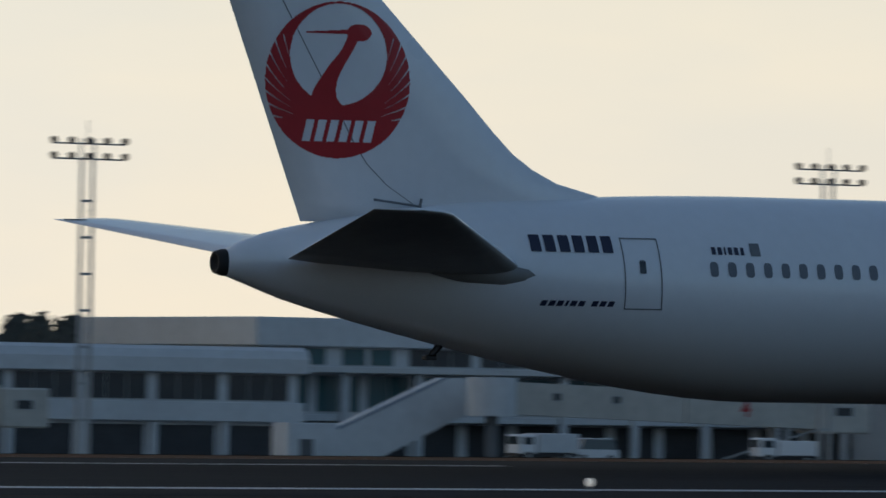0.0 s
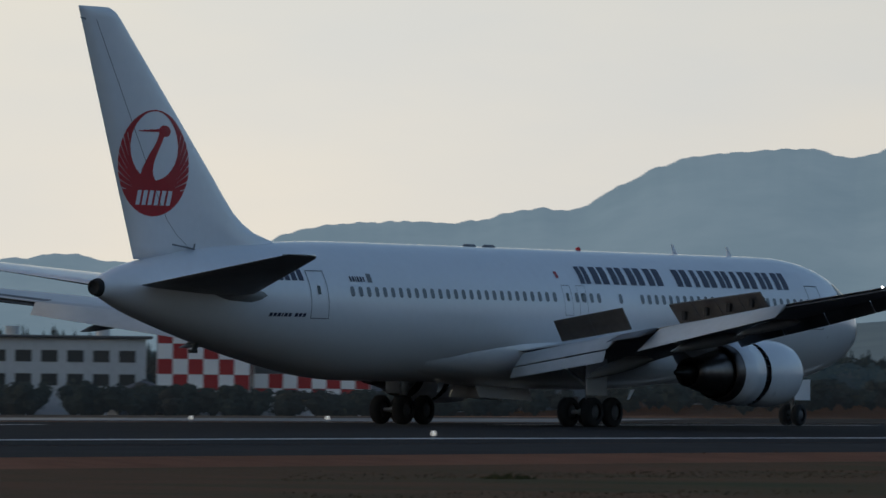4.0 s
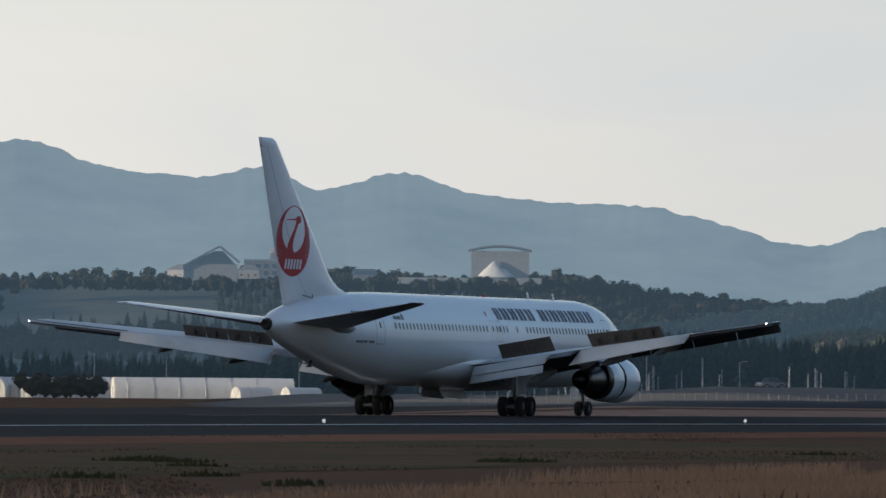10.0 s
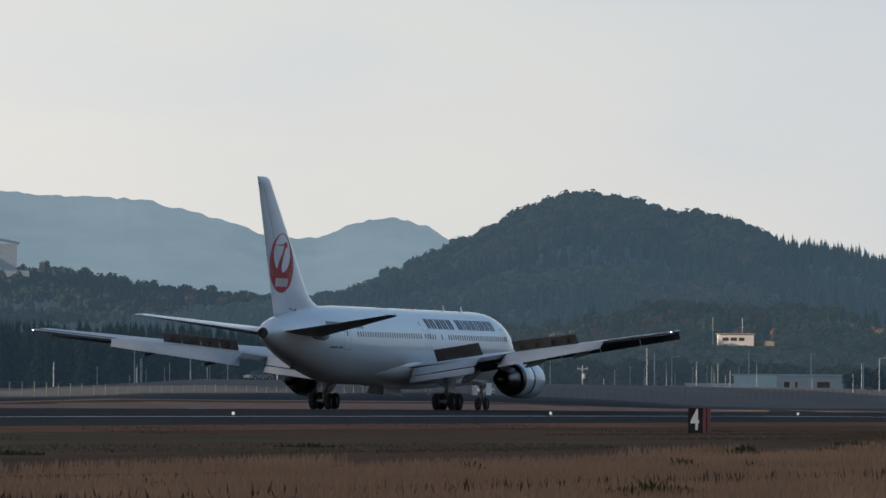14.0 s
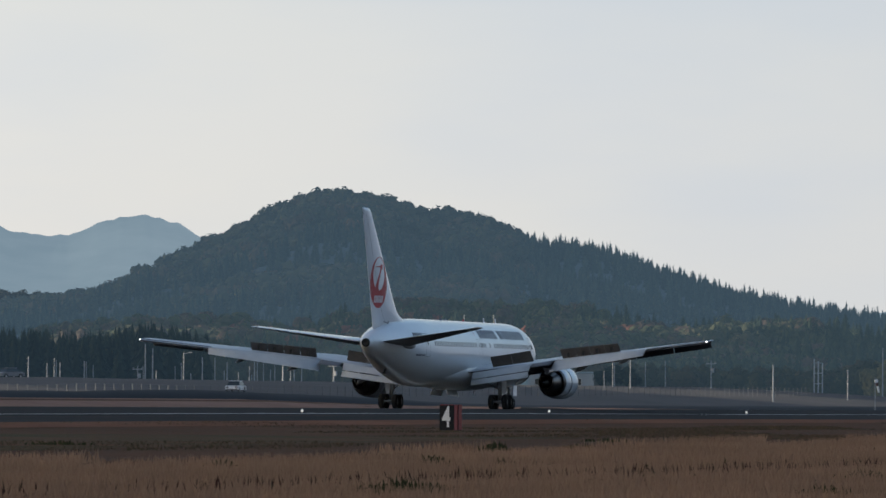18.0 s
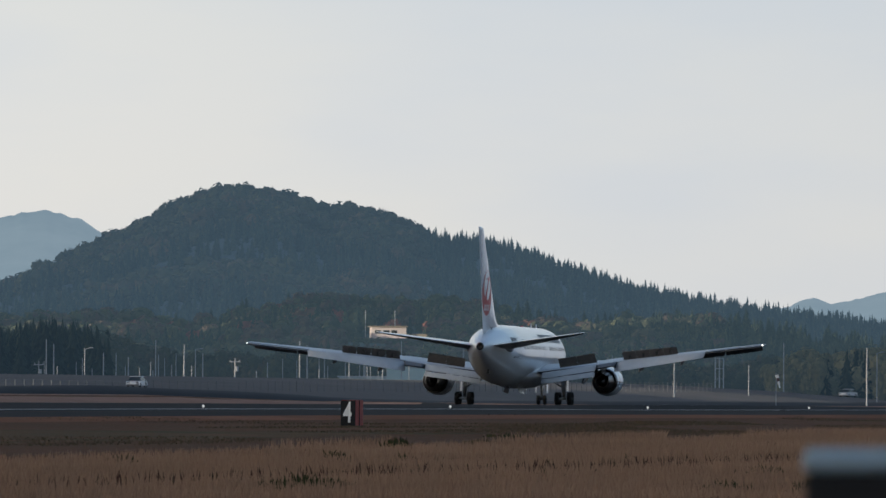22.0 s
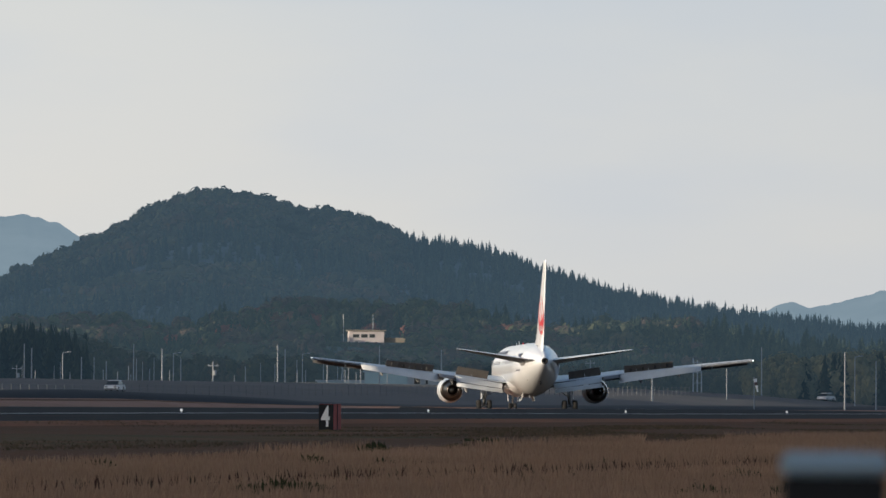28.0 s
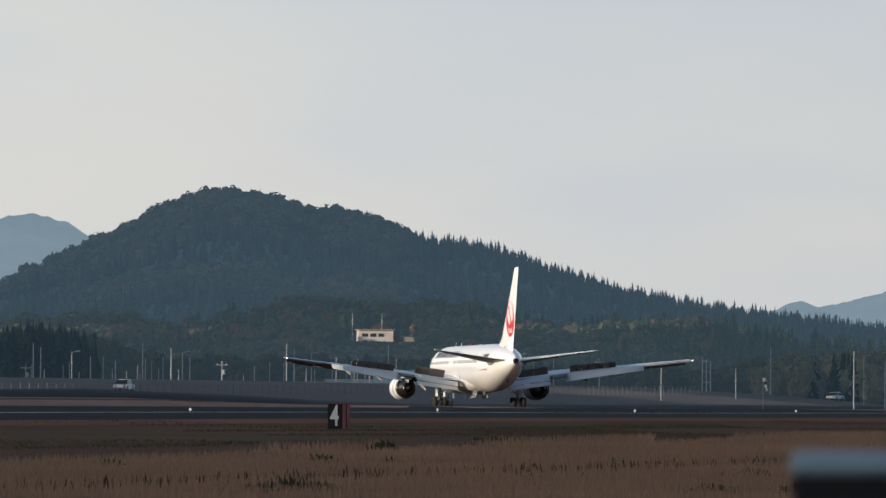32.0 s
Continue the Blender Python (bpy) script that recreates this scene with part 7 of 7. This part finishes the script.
for k, (dx, y, long, tall) in enumerate(((-474, 320.5, 4.2, 1.9), (-470, 325.5, 5.6, 2.6), (-478, 329.5, 4.6, 2.0), (-472, 334, 5.2, 2.2))):
    truck(at_apron(dx, y, 84 + 5 * k), M_CARWHITE, M_WALL if k % 2 else M_CARWHITE, "white ramp vehicle below the boarding bridge", long, tall, k != 1)
stair_truck(at_apron(-480, 437, 85))
truck(at_apron(-482, 429.5, 88), M_CARWHITE, M_CARWHITE, "white service truck beside the apron", 5.8, 2.3)
stair_truck(at_apron(-486, 396, 95))
truck(at_apron(-480, 452, 92), M_CARRED, M_CARRED, "red fire service truck", 6.0, 2.5)
truck(at_apron(-482, 462, 87), M_CARWHITE, M_WALL, "white tank truck on the apron", 6.2, 2.5)
for k, y in enumerate((383.5, 399.5, 403, 406.5, 409.5)):
    car(at_apron(-478 - 2 * (k % 2), y, 86 + 4 * k), M_CARGREY if k == 2 else M_CARWHITE, ("grey" if k == 2 else "white") + " service van beside the stair truck", 4.4, 2.0, True)
rr = random.Random(5)
paints = ((M_CARWHITE, "white"), (M_CARGREY, "grey"), (M_CARWHITE, "white"), (M_CARRED, "red"), (M_WALL_BLUE, "blue-grey"))
for k in range(14):
    mat, word = paints[rr.randrange(5)]
    y = 395 + k * 9.2 + rr.uniform(-2, 2)
    van = rr.random() < 0.4
    car(at_apron(-492 - rr.uniform(0, 14), y, rr.choice((80, 95, 10, -85))), mat, f"{word} parked {'van' if van else 'car'} at the edge of the apron", rr.uniform(3.6, 4.6), 1.9 if van else 1.48, van)
truck(at_apron(-486, 498, 85), M_CARGREY, M_CARGREY, "grey works truck on the apron", 5.5, 2.0, False)
truck(at_apron(-489, 492, 95), M_CARRED, M_DARK, "red works truck on the apron", 5.5, 2.0)
for k in range(24):
    mat, word = paints[rr.randrange(5)]
    van = rr.random() < 0.35
    car(at_apron(-505 - 7 * (k % 3), 468 + (k // 3) * 9.0 + rr.uniform(-1, 1), rr.choice((85, 92, -88))), mat, f"{word} {'van' if van else 'car'} in the crowded car park", rr.uniform(3.6, 4.5), 1.9 if van else 1.48, van)
for k in range(9):
    y = 345 + k * 5.4
    c = thing("baggage_container", at_apron(-452 - (k % 3) * 2, y + 60, 88 + k), "pale metal baggage container", "container", "baggage containers")
    part("box", boxes((-1.4, 1.4, -0.8, 0.8, 0.3, 1.9), bevel=0.05), M_WALL if k % 2 else M_ROOF_BRIGHT, c)
    part("dolly", boxes((-1.6, 1.6, -0.85, 0.85, 0.1, 0.28)), M_DARK, c)

# ---- the town behind the field ----
shed(facing(-560, 478.5, -4.3) @ pose(0, 0, 0, 0, 0, -39), 22.5, 7, 3.7, 1.7, "dark long shed with a pale metal roof", M_ROOF_GREY, M_ROOF_BRIGHT, "shed")
shed(facing(-600, 566, -4.4), 19, 12, 3.6, 1.9, "low hall with a dull red roof", M_HOUSE, M_ROOF_RED, "hall")
block("white_block_house", facing(-700, 579, -4.4), 20, 11, 8.6, "dull pale flat-roofed two storey house", "house", M_WALL_BEIGE, bands=((5.2, 7.2, [(8.5, 11.5), (15, 16.4)]), (1.2, 3.0, [(3, 6), (13, 16)])))
part("porch_roof", boxes((-0.5, 6.2, -2.2, -0.01, 6.6, 8.4)), M_WALL_WHITE, bpy.data.objects["white_block_house"], "white projecting upper porch")
house(facing(-762, 602.5, -4.0), 13, 11, 8.0, 2.1, "tall house with a shining pale roof", M_HOUSE, M_ROOF_BRIGHT)
house(facing(-668, 510.5, -4.4), 12, 9, 5.4, 2.0, "grey two storey town house", M_HOUSE, M_ROOF_GREY, True, 2)
house(pose(-652, 525, -4.4, 0, 0, 175), 9, 9.5, 4.0, 2.6, "dark town house with its gable to the field", M_HOUSE, M_ROOF_GREY, False)
house(to_eye(-42.75, 945), 19, 10, 6.2, 2.6, "brown-roofed two storey apartment house", M_WALL_BEIGE, M_ROOF_BROWN, True, 2)
bx = block("gate_hut", facing(-420, 473, -2.4), 5.4, 2.6, 2.9, "small white hut with a wide opening", "hut", M_WALL_WHITE, bands=((1.0, 2.5, [(2.6, 4.9)]),))
part("door", boxes((0.8, 1.8, -0.05, -0.004, 0, 2.2)), M_WALL_BEIGE, bx)
rh = random.Random(11)
for k in range(46):
    az = -55.5 + k * 0.58 + rh.uniform(-0.25, 0.25)
    d = rh.uniform(860, 1120)
    wall, ww = rh.choice(((M_HOUSE, "grey"), (M_WALL_BEIGE, "beige"), (M_HOUSE, "grey"), (M_ROOF_BROWN, "dark")))
    roof, rw = rh.choice(((M_ROOF_GREY, "grey"), (M_ROOF_BROWN, "brown"), (M_ROOF_GREY, "grey"), (M_ROOF_RED, "red")))
    two = rh.random() < 0.5
    if -51.3 < az < -49.4 or -41.4 < az < -38.3 or -33.5 < az:
        continue
    house(to_eye(az, d, None, rh.uniform(-35, 35)), rh.uniform(7, 11.5), rh.uniform(6, 9), 5.4 if two else 3.0, rh.uniform(1.8, 2.8), f"{ww} {'two storey' if two else 'low'} town house with a {rw} roof", wall, roof, rh.random() < 0.6, 2 if two else 1)
rb = thing("white_board", to_eye(-45.34, 700), "white board with an orange foot on posts", "sign")
bz = 1.3 - ground_z(*polar(-45.34, 700, 0).xy)
part("board", boxes((0, 1.8, -0.05, 0.05, bz, bz + 1.5), bevel=0.02), M_WHITEMARK, rb)
part("foot_panel", boxes((0, 1.8, -0.05, 0.05, bz - 0.4, bz - 0.004), bevel=0.02), M_REDMARK, rb, "dull orange lower panel")
for x in (0.3, 1.4):
    part("post", boxes((x, x + 0.12, 0.06, 0.18, 0, bz + 1.2)), M_POLE, rb)
# pale stepped building
pb = block("stepped_building", to_eye(-40.14, 985), 13.2, 12, 8.0, "white stepped building in three tiers", "building", M_ROOF_BROWN, roof=M_ROOF_GREY, parapet=0.05)
part("upper_tier", boxes((-0.3, 12.6, -1.2, 11, 8.06, 10.8), bevel=0.05), M_WALL_WHITE, pb, "white windowless upper tier")
part("middle_tier", boxes((2.0, 9.0, -2.6, -0.01, 3.7, 6.5), bevel=0.05), M_WALL_WHITE, pb, "white middle tier")
for x in (2.8, 4.9, 7.0):
    window(pb, x, x + 1.1, 4.4, 5.6, -2.604)
part("lower_tier", boxes((2.0, 19.0, -7.0, -2.7, -0.5, 2.5), bevel=0.1), M_WALL, pb, "long pale lower tier")
for x in (4.5, 8.0, 11.5, 15.0):
    part("pilaster", boxes((x, x + 0.4, -7.2, -7.004, -0.3, 2.3)), M_WALL, pb)


def checker_wall(az, d, cols, rows, size, z0, label, gap=None):
    w = thing("checker_wall", to_eye(az, d, 0.0), label, "checkered wall", "checkered walls")
    part("backing", boxes((-0.1, cols * size + 0.1, 0.05, 0.6, -4.6, z0 + rows * size)), M_WALL_WHITE, w)
    cell = [None, None]
    for c in range(cols):
        for r in range(rows):
            if gap is not None and r == gap:
                continue
            k = (c + r) % 2
            if cell[k] is None:
                cell[k] = part("panel", boxes((0.02, size - 0.02, 0, 0.04, 0.02, size - 0.02)), (M_REDMARK, M_WHITEMARK)[k], w, ("red square panel", "white square panel")[k])
                cell[k].matrix_basis = pose(c * size, 0, z0 + r * size)
            else:
                again(cell[k], w, c * size, 0, z0 + r * size)
    if gap is not None:
        part("dark_band", boxes((0, cols * size, -0.02, 0.03, z0 + gap * size, z0 + (gap + 1) * size)), M_ROOF_GREY, w, "dark green band")


checker_wall(-36.98, 880, 6, 5, 1.9, -0.6, "red and white checkered wall of an airfield hut")
checker_wall(-36.2, 884, 8, 4, 1.8, -0.2, "red and white checkered wall with a dark band", 2)
checker_wall(-34.6, 905, 5, 3, 1.7, 0.8, "low red and white checkered wall")

oz = ground_z(*polar(-38.4, 905, 0).xy)
of = block("airfield_office", to_eye(-38.4, 905), 21, 10, 7.7 - oz, "long white airfield office with a dark flat roof", "building", M_WALL, roof=M_ROOF_GREY, roof_over=0.8, bands=((4.6 - oz, 6.2 - oz, [(1 + 3.3 * i, 3.2 + 3.3 * i) for i in range(6)]), (1.6 - oz, 3.2 - oz, [(1 + 3.3 * i, 3.2 + 3.3 * i) for i in range(6)])))
for x in (4.0, 15.5):
    part("roof_tank", tidy(tube(bmesh.new(), (x, 4, 8.05 - oz), (x, 4, 9.2 - oz), 0.9, n=12)), M_WALL_WHITE, of, "white roof tank")

# between the town and the greenhouses
sg = thing("white_board", to_eye(-28.95, 700), "large white board on two posts", "sign")
part("board", boxes((0, 2.7, -0.05, 0.05, 2.2, 4.6), bevel=0.02), M_WALL_WHITE, sg)
for x in (0.4, 2.2):
    part("post", boxes((x, x + 0.15, 0.06, 0.2, 0, 4.4)), M_POLE, sg)
block("white_house", to_eye(-28.5, 900), 8.2, 8, 4.9, "white flat-roofed house with dark windows", "house", M_WALL_WHITE, bands=((2.6, 3.3, [(3.5, 5.0), (6.0, 7.2)]), (0.6, 2.2, [(3.4, 5.1), (6.0, 7.6)])))
house(to_eye(-29.9, 930, None, 20), 11, 8, 3.2, 2.0, "low grey house beyond the field", M_HOUSE, M_ROOF_GREY)
house(to_eye(-32.6, 940, None, 10), 10, 8, 5.2, 2.0, "two storey grey house beyond the field", M_HOUSE, M_ROOF_GREY, True, 2)
shed(to_eye(-31.0, 820), 10, 8, 3.0, 1.0, "dark low shed beyond the field", M_HOUSE, M_ROOF_GREY, "shed")


def greenhouse(m, w, h, L, label):
    g = thing("greenhouse", m, label, "greenhouse", "greenhouses")
    bm = bmesh.new()
    arch = [(-w / 2, 0)] + [(-w / 2 * math.cos(a) , h * 0.35 + h * 0.65 * math.sin(a)) for a in [math.pi * i / 12 for i in range(13)]] + [(w / 2, 0)]
    rings(bm, [[(x, y, z) for x, z in arch] for y in (0, L)], closed=False)
    part("film_roof", tidy(bm), M_FILM, g, "white plastic film tunnel", True)
    for y in (0.0, L):
        bm = bmesh.new()
        bm.faces.new([bm.verts.new((x, y, z)) for x, z in arch])
        bmesh.ops.solidify(bm, geom=bm.faces[:], thickness=0.04)
        part("end_wall", tidy(bm), M_FILM, g, "white end wall")
    part("door", boxes((-0.45, 0.45, -0.05, -0.045, 0, 1.9)), M_FRAME, g)
    for k in range(int(L / 4)):
        bm = bmesh.new()
        for a, b in zip(arch, arch[1:]):
            tube(bm, (a[0] * 1.01, 2 + k * 4, a[1] * 1.01), (b[0] * 1.01, 2 + k * 4, b[1] * 1.01), 0.03, n=4, cap=False)
        part("hoop", bm, M_POLE, g)


for k in range(8):
    greenhouse(to_eye(-27.25 + 0.209 * k, 1090, None, -20), 3.3, 3.2, 7, "white film greenhouse with its end towards the field")
for k, (az, d, L) in enumerate(((-25.05, 1085, 26), (-25.0, 1092, 27), (-25.6, 1100, 20))):
    greenhouse(to_eye(az, d, None, -90 + 8), 4.2, 3.3, L, "long white film greenhouse seen from its side")
for az, w, h in ((-27.05, 1.6, 1.3), (-26.9, 1.2, 1.1), (-26.55, 2.4, 1.4), (-26.3, 1.3, 1.2), (-26.1, 1.5, 1.5)):
    c = thing("storage_bin", to_eye(az, 1082), "dark storage bin before the greenhouses", "bin", "storage bins")
    part("body", boxes((0, w, 0, 1.2, -0.2, h), bevel=0.05), M_ROOF_GREY, c)
    part("lid", boxes((-0.05, w + 0.05, -0.05, 1.25, h + 0.004, h + 0.1), bevel=0.02), M_DARKOPEN, c)
# two small greenhouses added to imitate glints of sun on the long ones
for az in (-24.06, -23.66):
    greenhouse(to_eye(az, 1078, None, -55), 2.6, 1.9, 6, "small film greenhouse added to stand for a sun glint")
bu = [(polar(az, 985 if az > -26.5 else 890, 0), h) for az, h in ((-25.7, 4.6), (-25.5, 4.0), (-25.3, 4.4), (-28.62, 6.0), (-29.4, 4.0), (-27.55, 5.0), (-27.4, 5.2), (-30.2, 4.0))]
for p, h in bu:
    grove("bush", [(p.x, p.y, ground_z(p.x, p.y) - 0.3, h), (p.x + 1.8, p.y + 0.6, ground_z(p.x, p.y) - 0.3, h * 0.8)], CROWNS, M_BROAD_NEAR, "round dark bush beside the greenhouses", "bush", 1.5)

# ---- buildings on the plateau ----
PZ = 67.0
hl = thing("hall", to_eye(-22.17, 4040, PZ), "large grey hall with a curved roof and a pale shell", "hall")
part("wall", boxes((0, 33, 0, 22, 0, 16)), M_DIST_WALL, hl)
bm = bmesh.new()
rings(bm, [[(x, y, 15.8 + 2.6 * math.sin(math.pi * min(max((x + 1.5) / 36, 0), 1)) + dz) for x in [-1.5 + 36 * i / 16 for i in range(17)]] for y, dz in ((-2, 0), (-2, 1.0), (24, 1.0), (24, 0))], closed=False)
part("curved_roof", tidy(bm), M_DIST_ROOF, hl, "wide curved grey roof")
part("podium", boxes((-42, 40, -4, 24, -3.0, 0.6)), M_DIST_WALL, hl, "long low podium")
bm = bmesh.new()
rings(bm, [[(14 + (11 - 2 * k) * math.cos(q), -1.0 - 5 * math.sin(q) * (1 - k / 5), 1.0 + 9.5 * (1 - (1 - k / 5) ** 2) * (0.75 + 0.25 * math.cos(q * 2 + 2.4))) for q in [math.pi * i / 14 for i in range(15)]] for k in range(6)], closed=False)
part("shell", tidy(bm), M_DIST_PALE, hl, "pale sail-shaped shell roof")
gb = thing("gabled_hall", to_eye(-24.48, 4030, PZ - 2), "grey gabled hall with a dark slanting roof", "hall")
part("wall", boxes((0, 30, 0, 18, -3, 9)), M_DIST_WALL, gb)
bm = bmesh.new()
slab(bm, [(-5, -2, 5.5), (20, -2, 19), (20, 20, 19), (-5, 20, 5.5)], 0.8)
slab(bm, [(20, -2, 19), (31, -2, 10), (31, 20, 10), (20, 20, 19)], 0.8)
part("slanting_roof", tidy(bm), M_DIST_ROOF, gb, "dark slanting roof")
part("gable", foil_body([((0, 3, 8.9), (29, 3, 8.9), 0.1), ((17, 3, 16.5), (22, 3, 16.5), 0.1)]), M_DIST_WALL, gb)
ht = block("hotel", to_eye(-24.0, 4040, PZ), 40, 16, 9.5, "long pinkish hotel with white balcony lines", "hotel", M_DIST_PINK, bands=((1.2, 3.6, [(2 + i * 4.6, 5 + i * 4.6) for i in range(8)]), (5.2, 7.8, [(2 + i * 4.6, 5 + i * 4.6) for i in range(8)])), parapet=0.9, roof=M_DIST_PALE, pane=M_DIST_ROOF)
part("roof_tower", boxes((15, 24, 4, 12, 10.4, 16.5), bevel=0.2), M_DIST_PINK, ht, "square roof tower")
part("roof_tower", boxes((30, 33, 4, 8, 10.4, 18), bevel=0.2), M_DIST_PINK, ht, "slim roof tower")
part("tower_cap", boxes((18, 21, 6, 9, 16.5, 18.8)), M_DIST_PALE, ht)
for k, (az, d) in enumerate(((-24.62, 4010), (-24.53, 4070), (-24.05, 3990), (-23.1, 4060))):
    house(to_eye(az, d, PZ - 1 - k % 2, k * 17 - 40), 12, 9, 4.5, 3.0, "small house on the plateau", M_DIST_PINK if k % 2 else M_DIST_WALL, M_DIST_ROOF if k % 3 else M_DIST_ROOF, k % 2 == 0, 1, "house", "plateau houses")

# ---- below the hill ----
hb = block("hillside_building", to_eye(-16.04, 1895, 14.3, 4), 9.2, 8, 2.5, "sunlit cream building on the wooded slope", "building", M_WALL_CREAM, bands=((0.7, 1.7, [(0.8, 2.6), (3.0, 4.8), (5.2, 6.8)]),), roof=M_WALL_BEIGE, roof_over=0.5, parapet=0.3)
part("wing", boxes((9.204, 15.0, 1, 7, -0.5, 0.75), bevel=0.05), M_WALL_BEIGE, hb, "low side wing")
for x in (-1.5, 6.4):
    part("roof_mast", tube(bmesh.new(), (x, 3, -1.5 if x < 0 else 2.75), (x, 3, 7.0), 0.09, n=6), M_POLE, hb)
grove("bush", [(p.x, p.y, 10.4, RNG.uniform(3.3, 4.1)) for p in [polar(-16.12 + 0.07 * k, 1884, 0) for k in range(9)]], CROWNS, M_BROAD_FOOT, "low trees below the cream building", "trees", 1.0)
spot = polar(-15.92, 1240, 0)
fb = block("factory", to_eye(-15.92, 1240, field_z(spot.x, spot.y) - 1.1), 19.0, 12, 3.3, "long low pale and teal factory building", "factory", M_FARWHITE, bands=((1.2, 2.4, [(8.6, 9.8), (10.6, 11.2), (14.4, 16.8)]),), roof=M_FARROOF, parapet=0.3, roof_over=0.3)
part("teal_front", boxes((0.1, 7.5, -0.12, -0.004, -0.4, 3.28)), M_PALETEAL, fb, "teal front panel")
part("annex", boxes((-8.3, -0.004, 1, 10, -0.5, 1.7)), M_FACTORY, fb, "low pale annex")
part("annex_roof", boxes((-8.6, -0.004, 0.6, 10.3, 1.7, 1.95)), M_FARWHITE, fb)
for x in (-6.8, -4.2, -1.8):
    window(fb, x, x + 1.3, 0.5, 1.4, 0.996)
grove("bush", [(p.x, p.y, field_z(p.x, p.y) - 0.5, h) for p, h in ((polar(-14.97, 1225, 0), 3.8), (polar(-14.88, 1228, 0), 4.8), (polar(-14.78, 1226, 0), 4.4), (polar(-14.72, 1222, 0), 3.2))], CROWNS, M_CEDAR, "dark round bushes beside the factory", "bush", 1.3)
si = thing("lattice_frame", to_eye(-13.27, 1300), "slim white steel frame tower beyond the field", "tower")
for x in (0.0, 0.75, 1.5):
    part("post", tube(bmesh.new(), (x, 0, 0), (x, 0, 9.6 - 0.5 * x), 0.12, n=6), M_FARWHITE, si)
for k in range(5):
    part("crossbar", boxes((0, 1.5, -0.05, 0.05, 1.2 + 1.9 * k, 1.32 + 1.9 * k)), M_FARWHITE, si)
ws = thing("windsock", to_eye(-12.78, 1080), "red and white windsock on a mast", "windsock")
part("mast", tube(bmesh.new(), (0, 0, 0), (0, 0, 5.3), 0.06, n=6), M_FARPOLE, ws)
for k in range(4):
    part("sock_band", tidy(tube(bmesh.new(), (0.1 + 0.12 * k, 0, 5.0 - 0.5 * k), (0.1 + 0.12 * (k + 1), 0, 5.0 - 0.5 * (k + 1)), 0.3 - 0.05 * k, 0.25 - 0.05 * k, 10)), M_ROOF_RED if k == 1 else M_WHITEMARK, ws)
for az, d, lab, mat, turn in ((-17.93, 893, "white", M_CARWHITE, 76), (-12.2, 1275, "white", M_CARWHITE, 66), (-19.75, 1010, "grey", M_CARGREY, 40)):
    p = polar(az, d, 0)
    c = car(pose(p.x, p.y, field_z(p.x, p.y), 0, 0, -az + turn), mat, f"{lab} car on the road beyond the field", 4.3, 1.5, False, "cars on the road")
for k, (az, d, w, h, lab, wall, roof) in enumerate(((-18.8, 1190, 4.0, 1.7, "low white house by the fence", M_FACTORY, M_ROOF_DULL), (-18.42, 1200, 2.4, 2.0, "small white gabled hut", M_FACTORY, M_ROOF_DULL), (-11.2, 1150, 5, 2.4, "grey house by yellow trees", M_HOUSE, M_ROOF_GREY))):
    p = polar(az, d, 0)
    house(to_eye(az, d, ground_z(p.x, p.y) + 0.6, k * 11 - 30), w, 5, h, 1.0, lab, wall, M_FARROOF, k % 2 == 0, 1, "house", "houses beyond the field")


# ---- what moves ----
ROLL_OUT = [(0, -163.5, 108.4, 0.02), (0.5, -163.5, 126.0, 0.02), (1, -163.5, 143.4, 0.02), (1.5, -163.5, 160.6, 0), (2, -163.5, 177.05, 0), (2.5, -163.5, 193.2, 0), (3, -163.46, 209.06, 0), (3.5, -163.45, 224.7, -0.03), (4, -163.5, 240.1, -0.05), (4.5, -163.5, 255.1, -0.05), (6.5, -163.45, 310.7, -0.05), (7, -163.5, 324.0, -0.08), (9, -163.4, 373.5, -0.1), (11, -163.4, 419.6, 0.1), (13, -163.4, 461.7, 0.2), (16, -163.5, 522.5, 1.4), (19, -164.3, 581.4, 3.53), (21, -167.2, 618.0, 6.5), (23, -171.4, 653.4, 10.16), (25.5, -181.8, 700.5, 14.4), (28, -194.4, 745.8, 18.58), (30, -204.8, 774.2, 21.4), (32, -215.4, 799.9, 24.12)]


def motions():
    rows = []
    for t, x, y, turn in ROLL_OUT:
        z = ground_z(x, y) + 0.03
        tilt = math.degrees(math.atan2(profile_y(y + 12) - profile_y(y - 12), 24))
        rows.append((t, pose(x, y, z, tilt, 0, turn)))
    walk(airliner, rows)


motions()
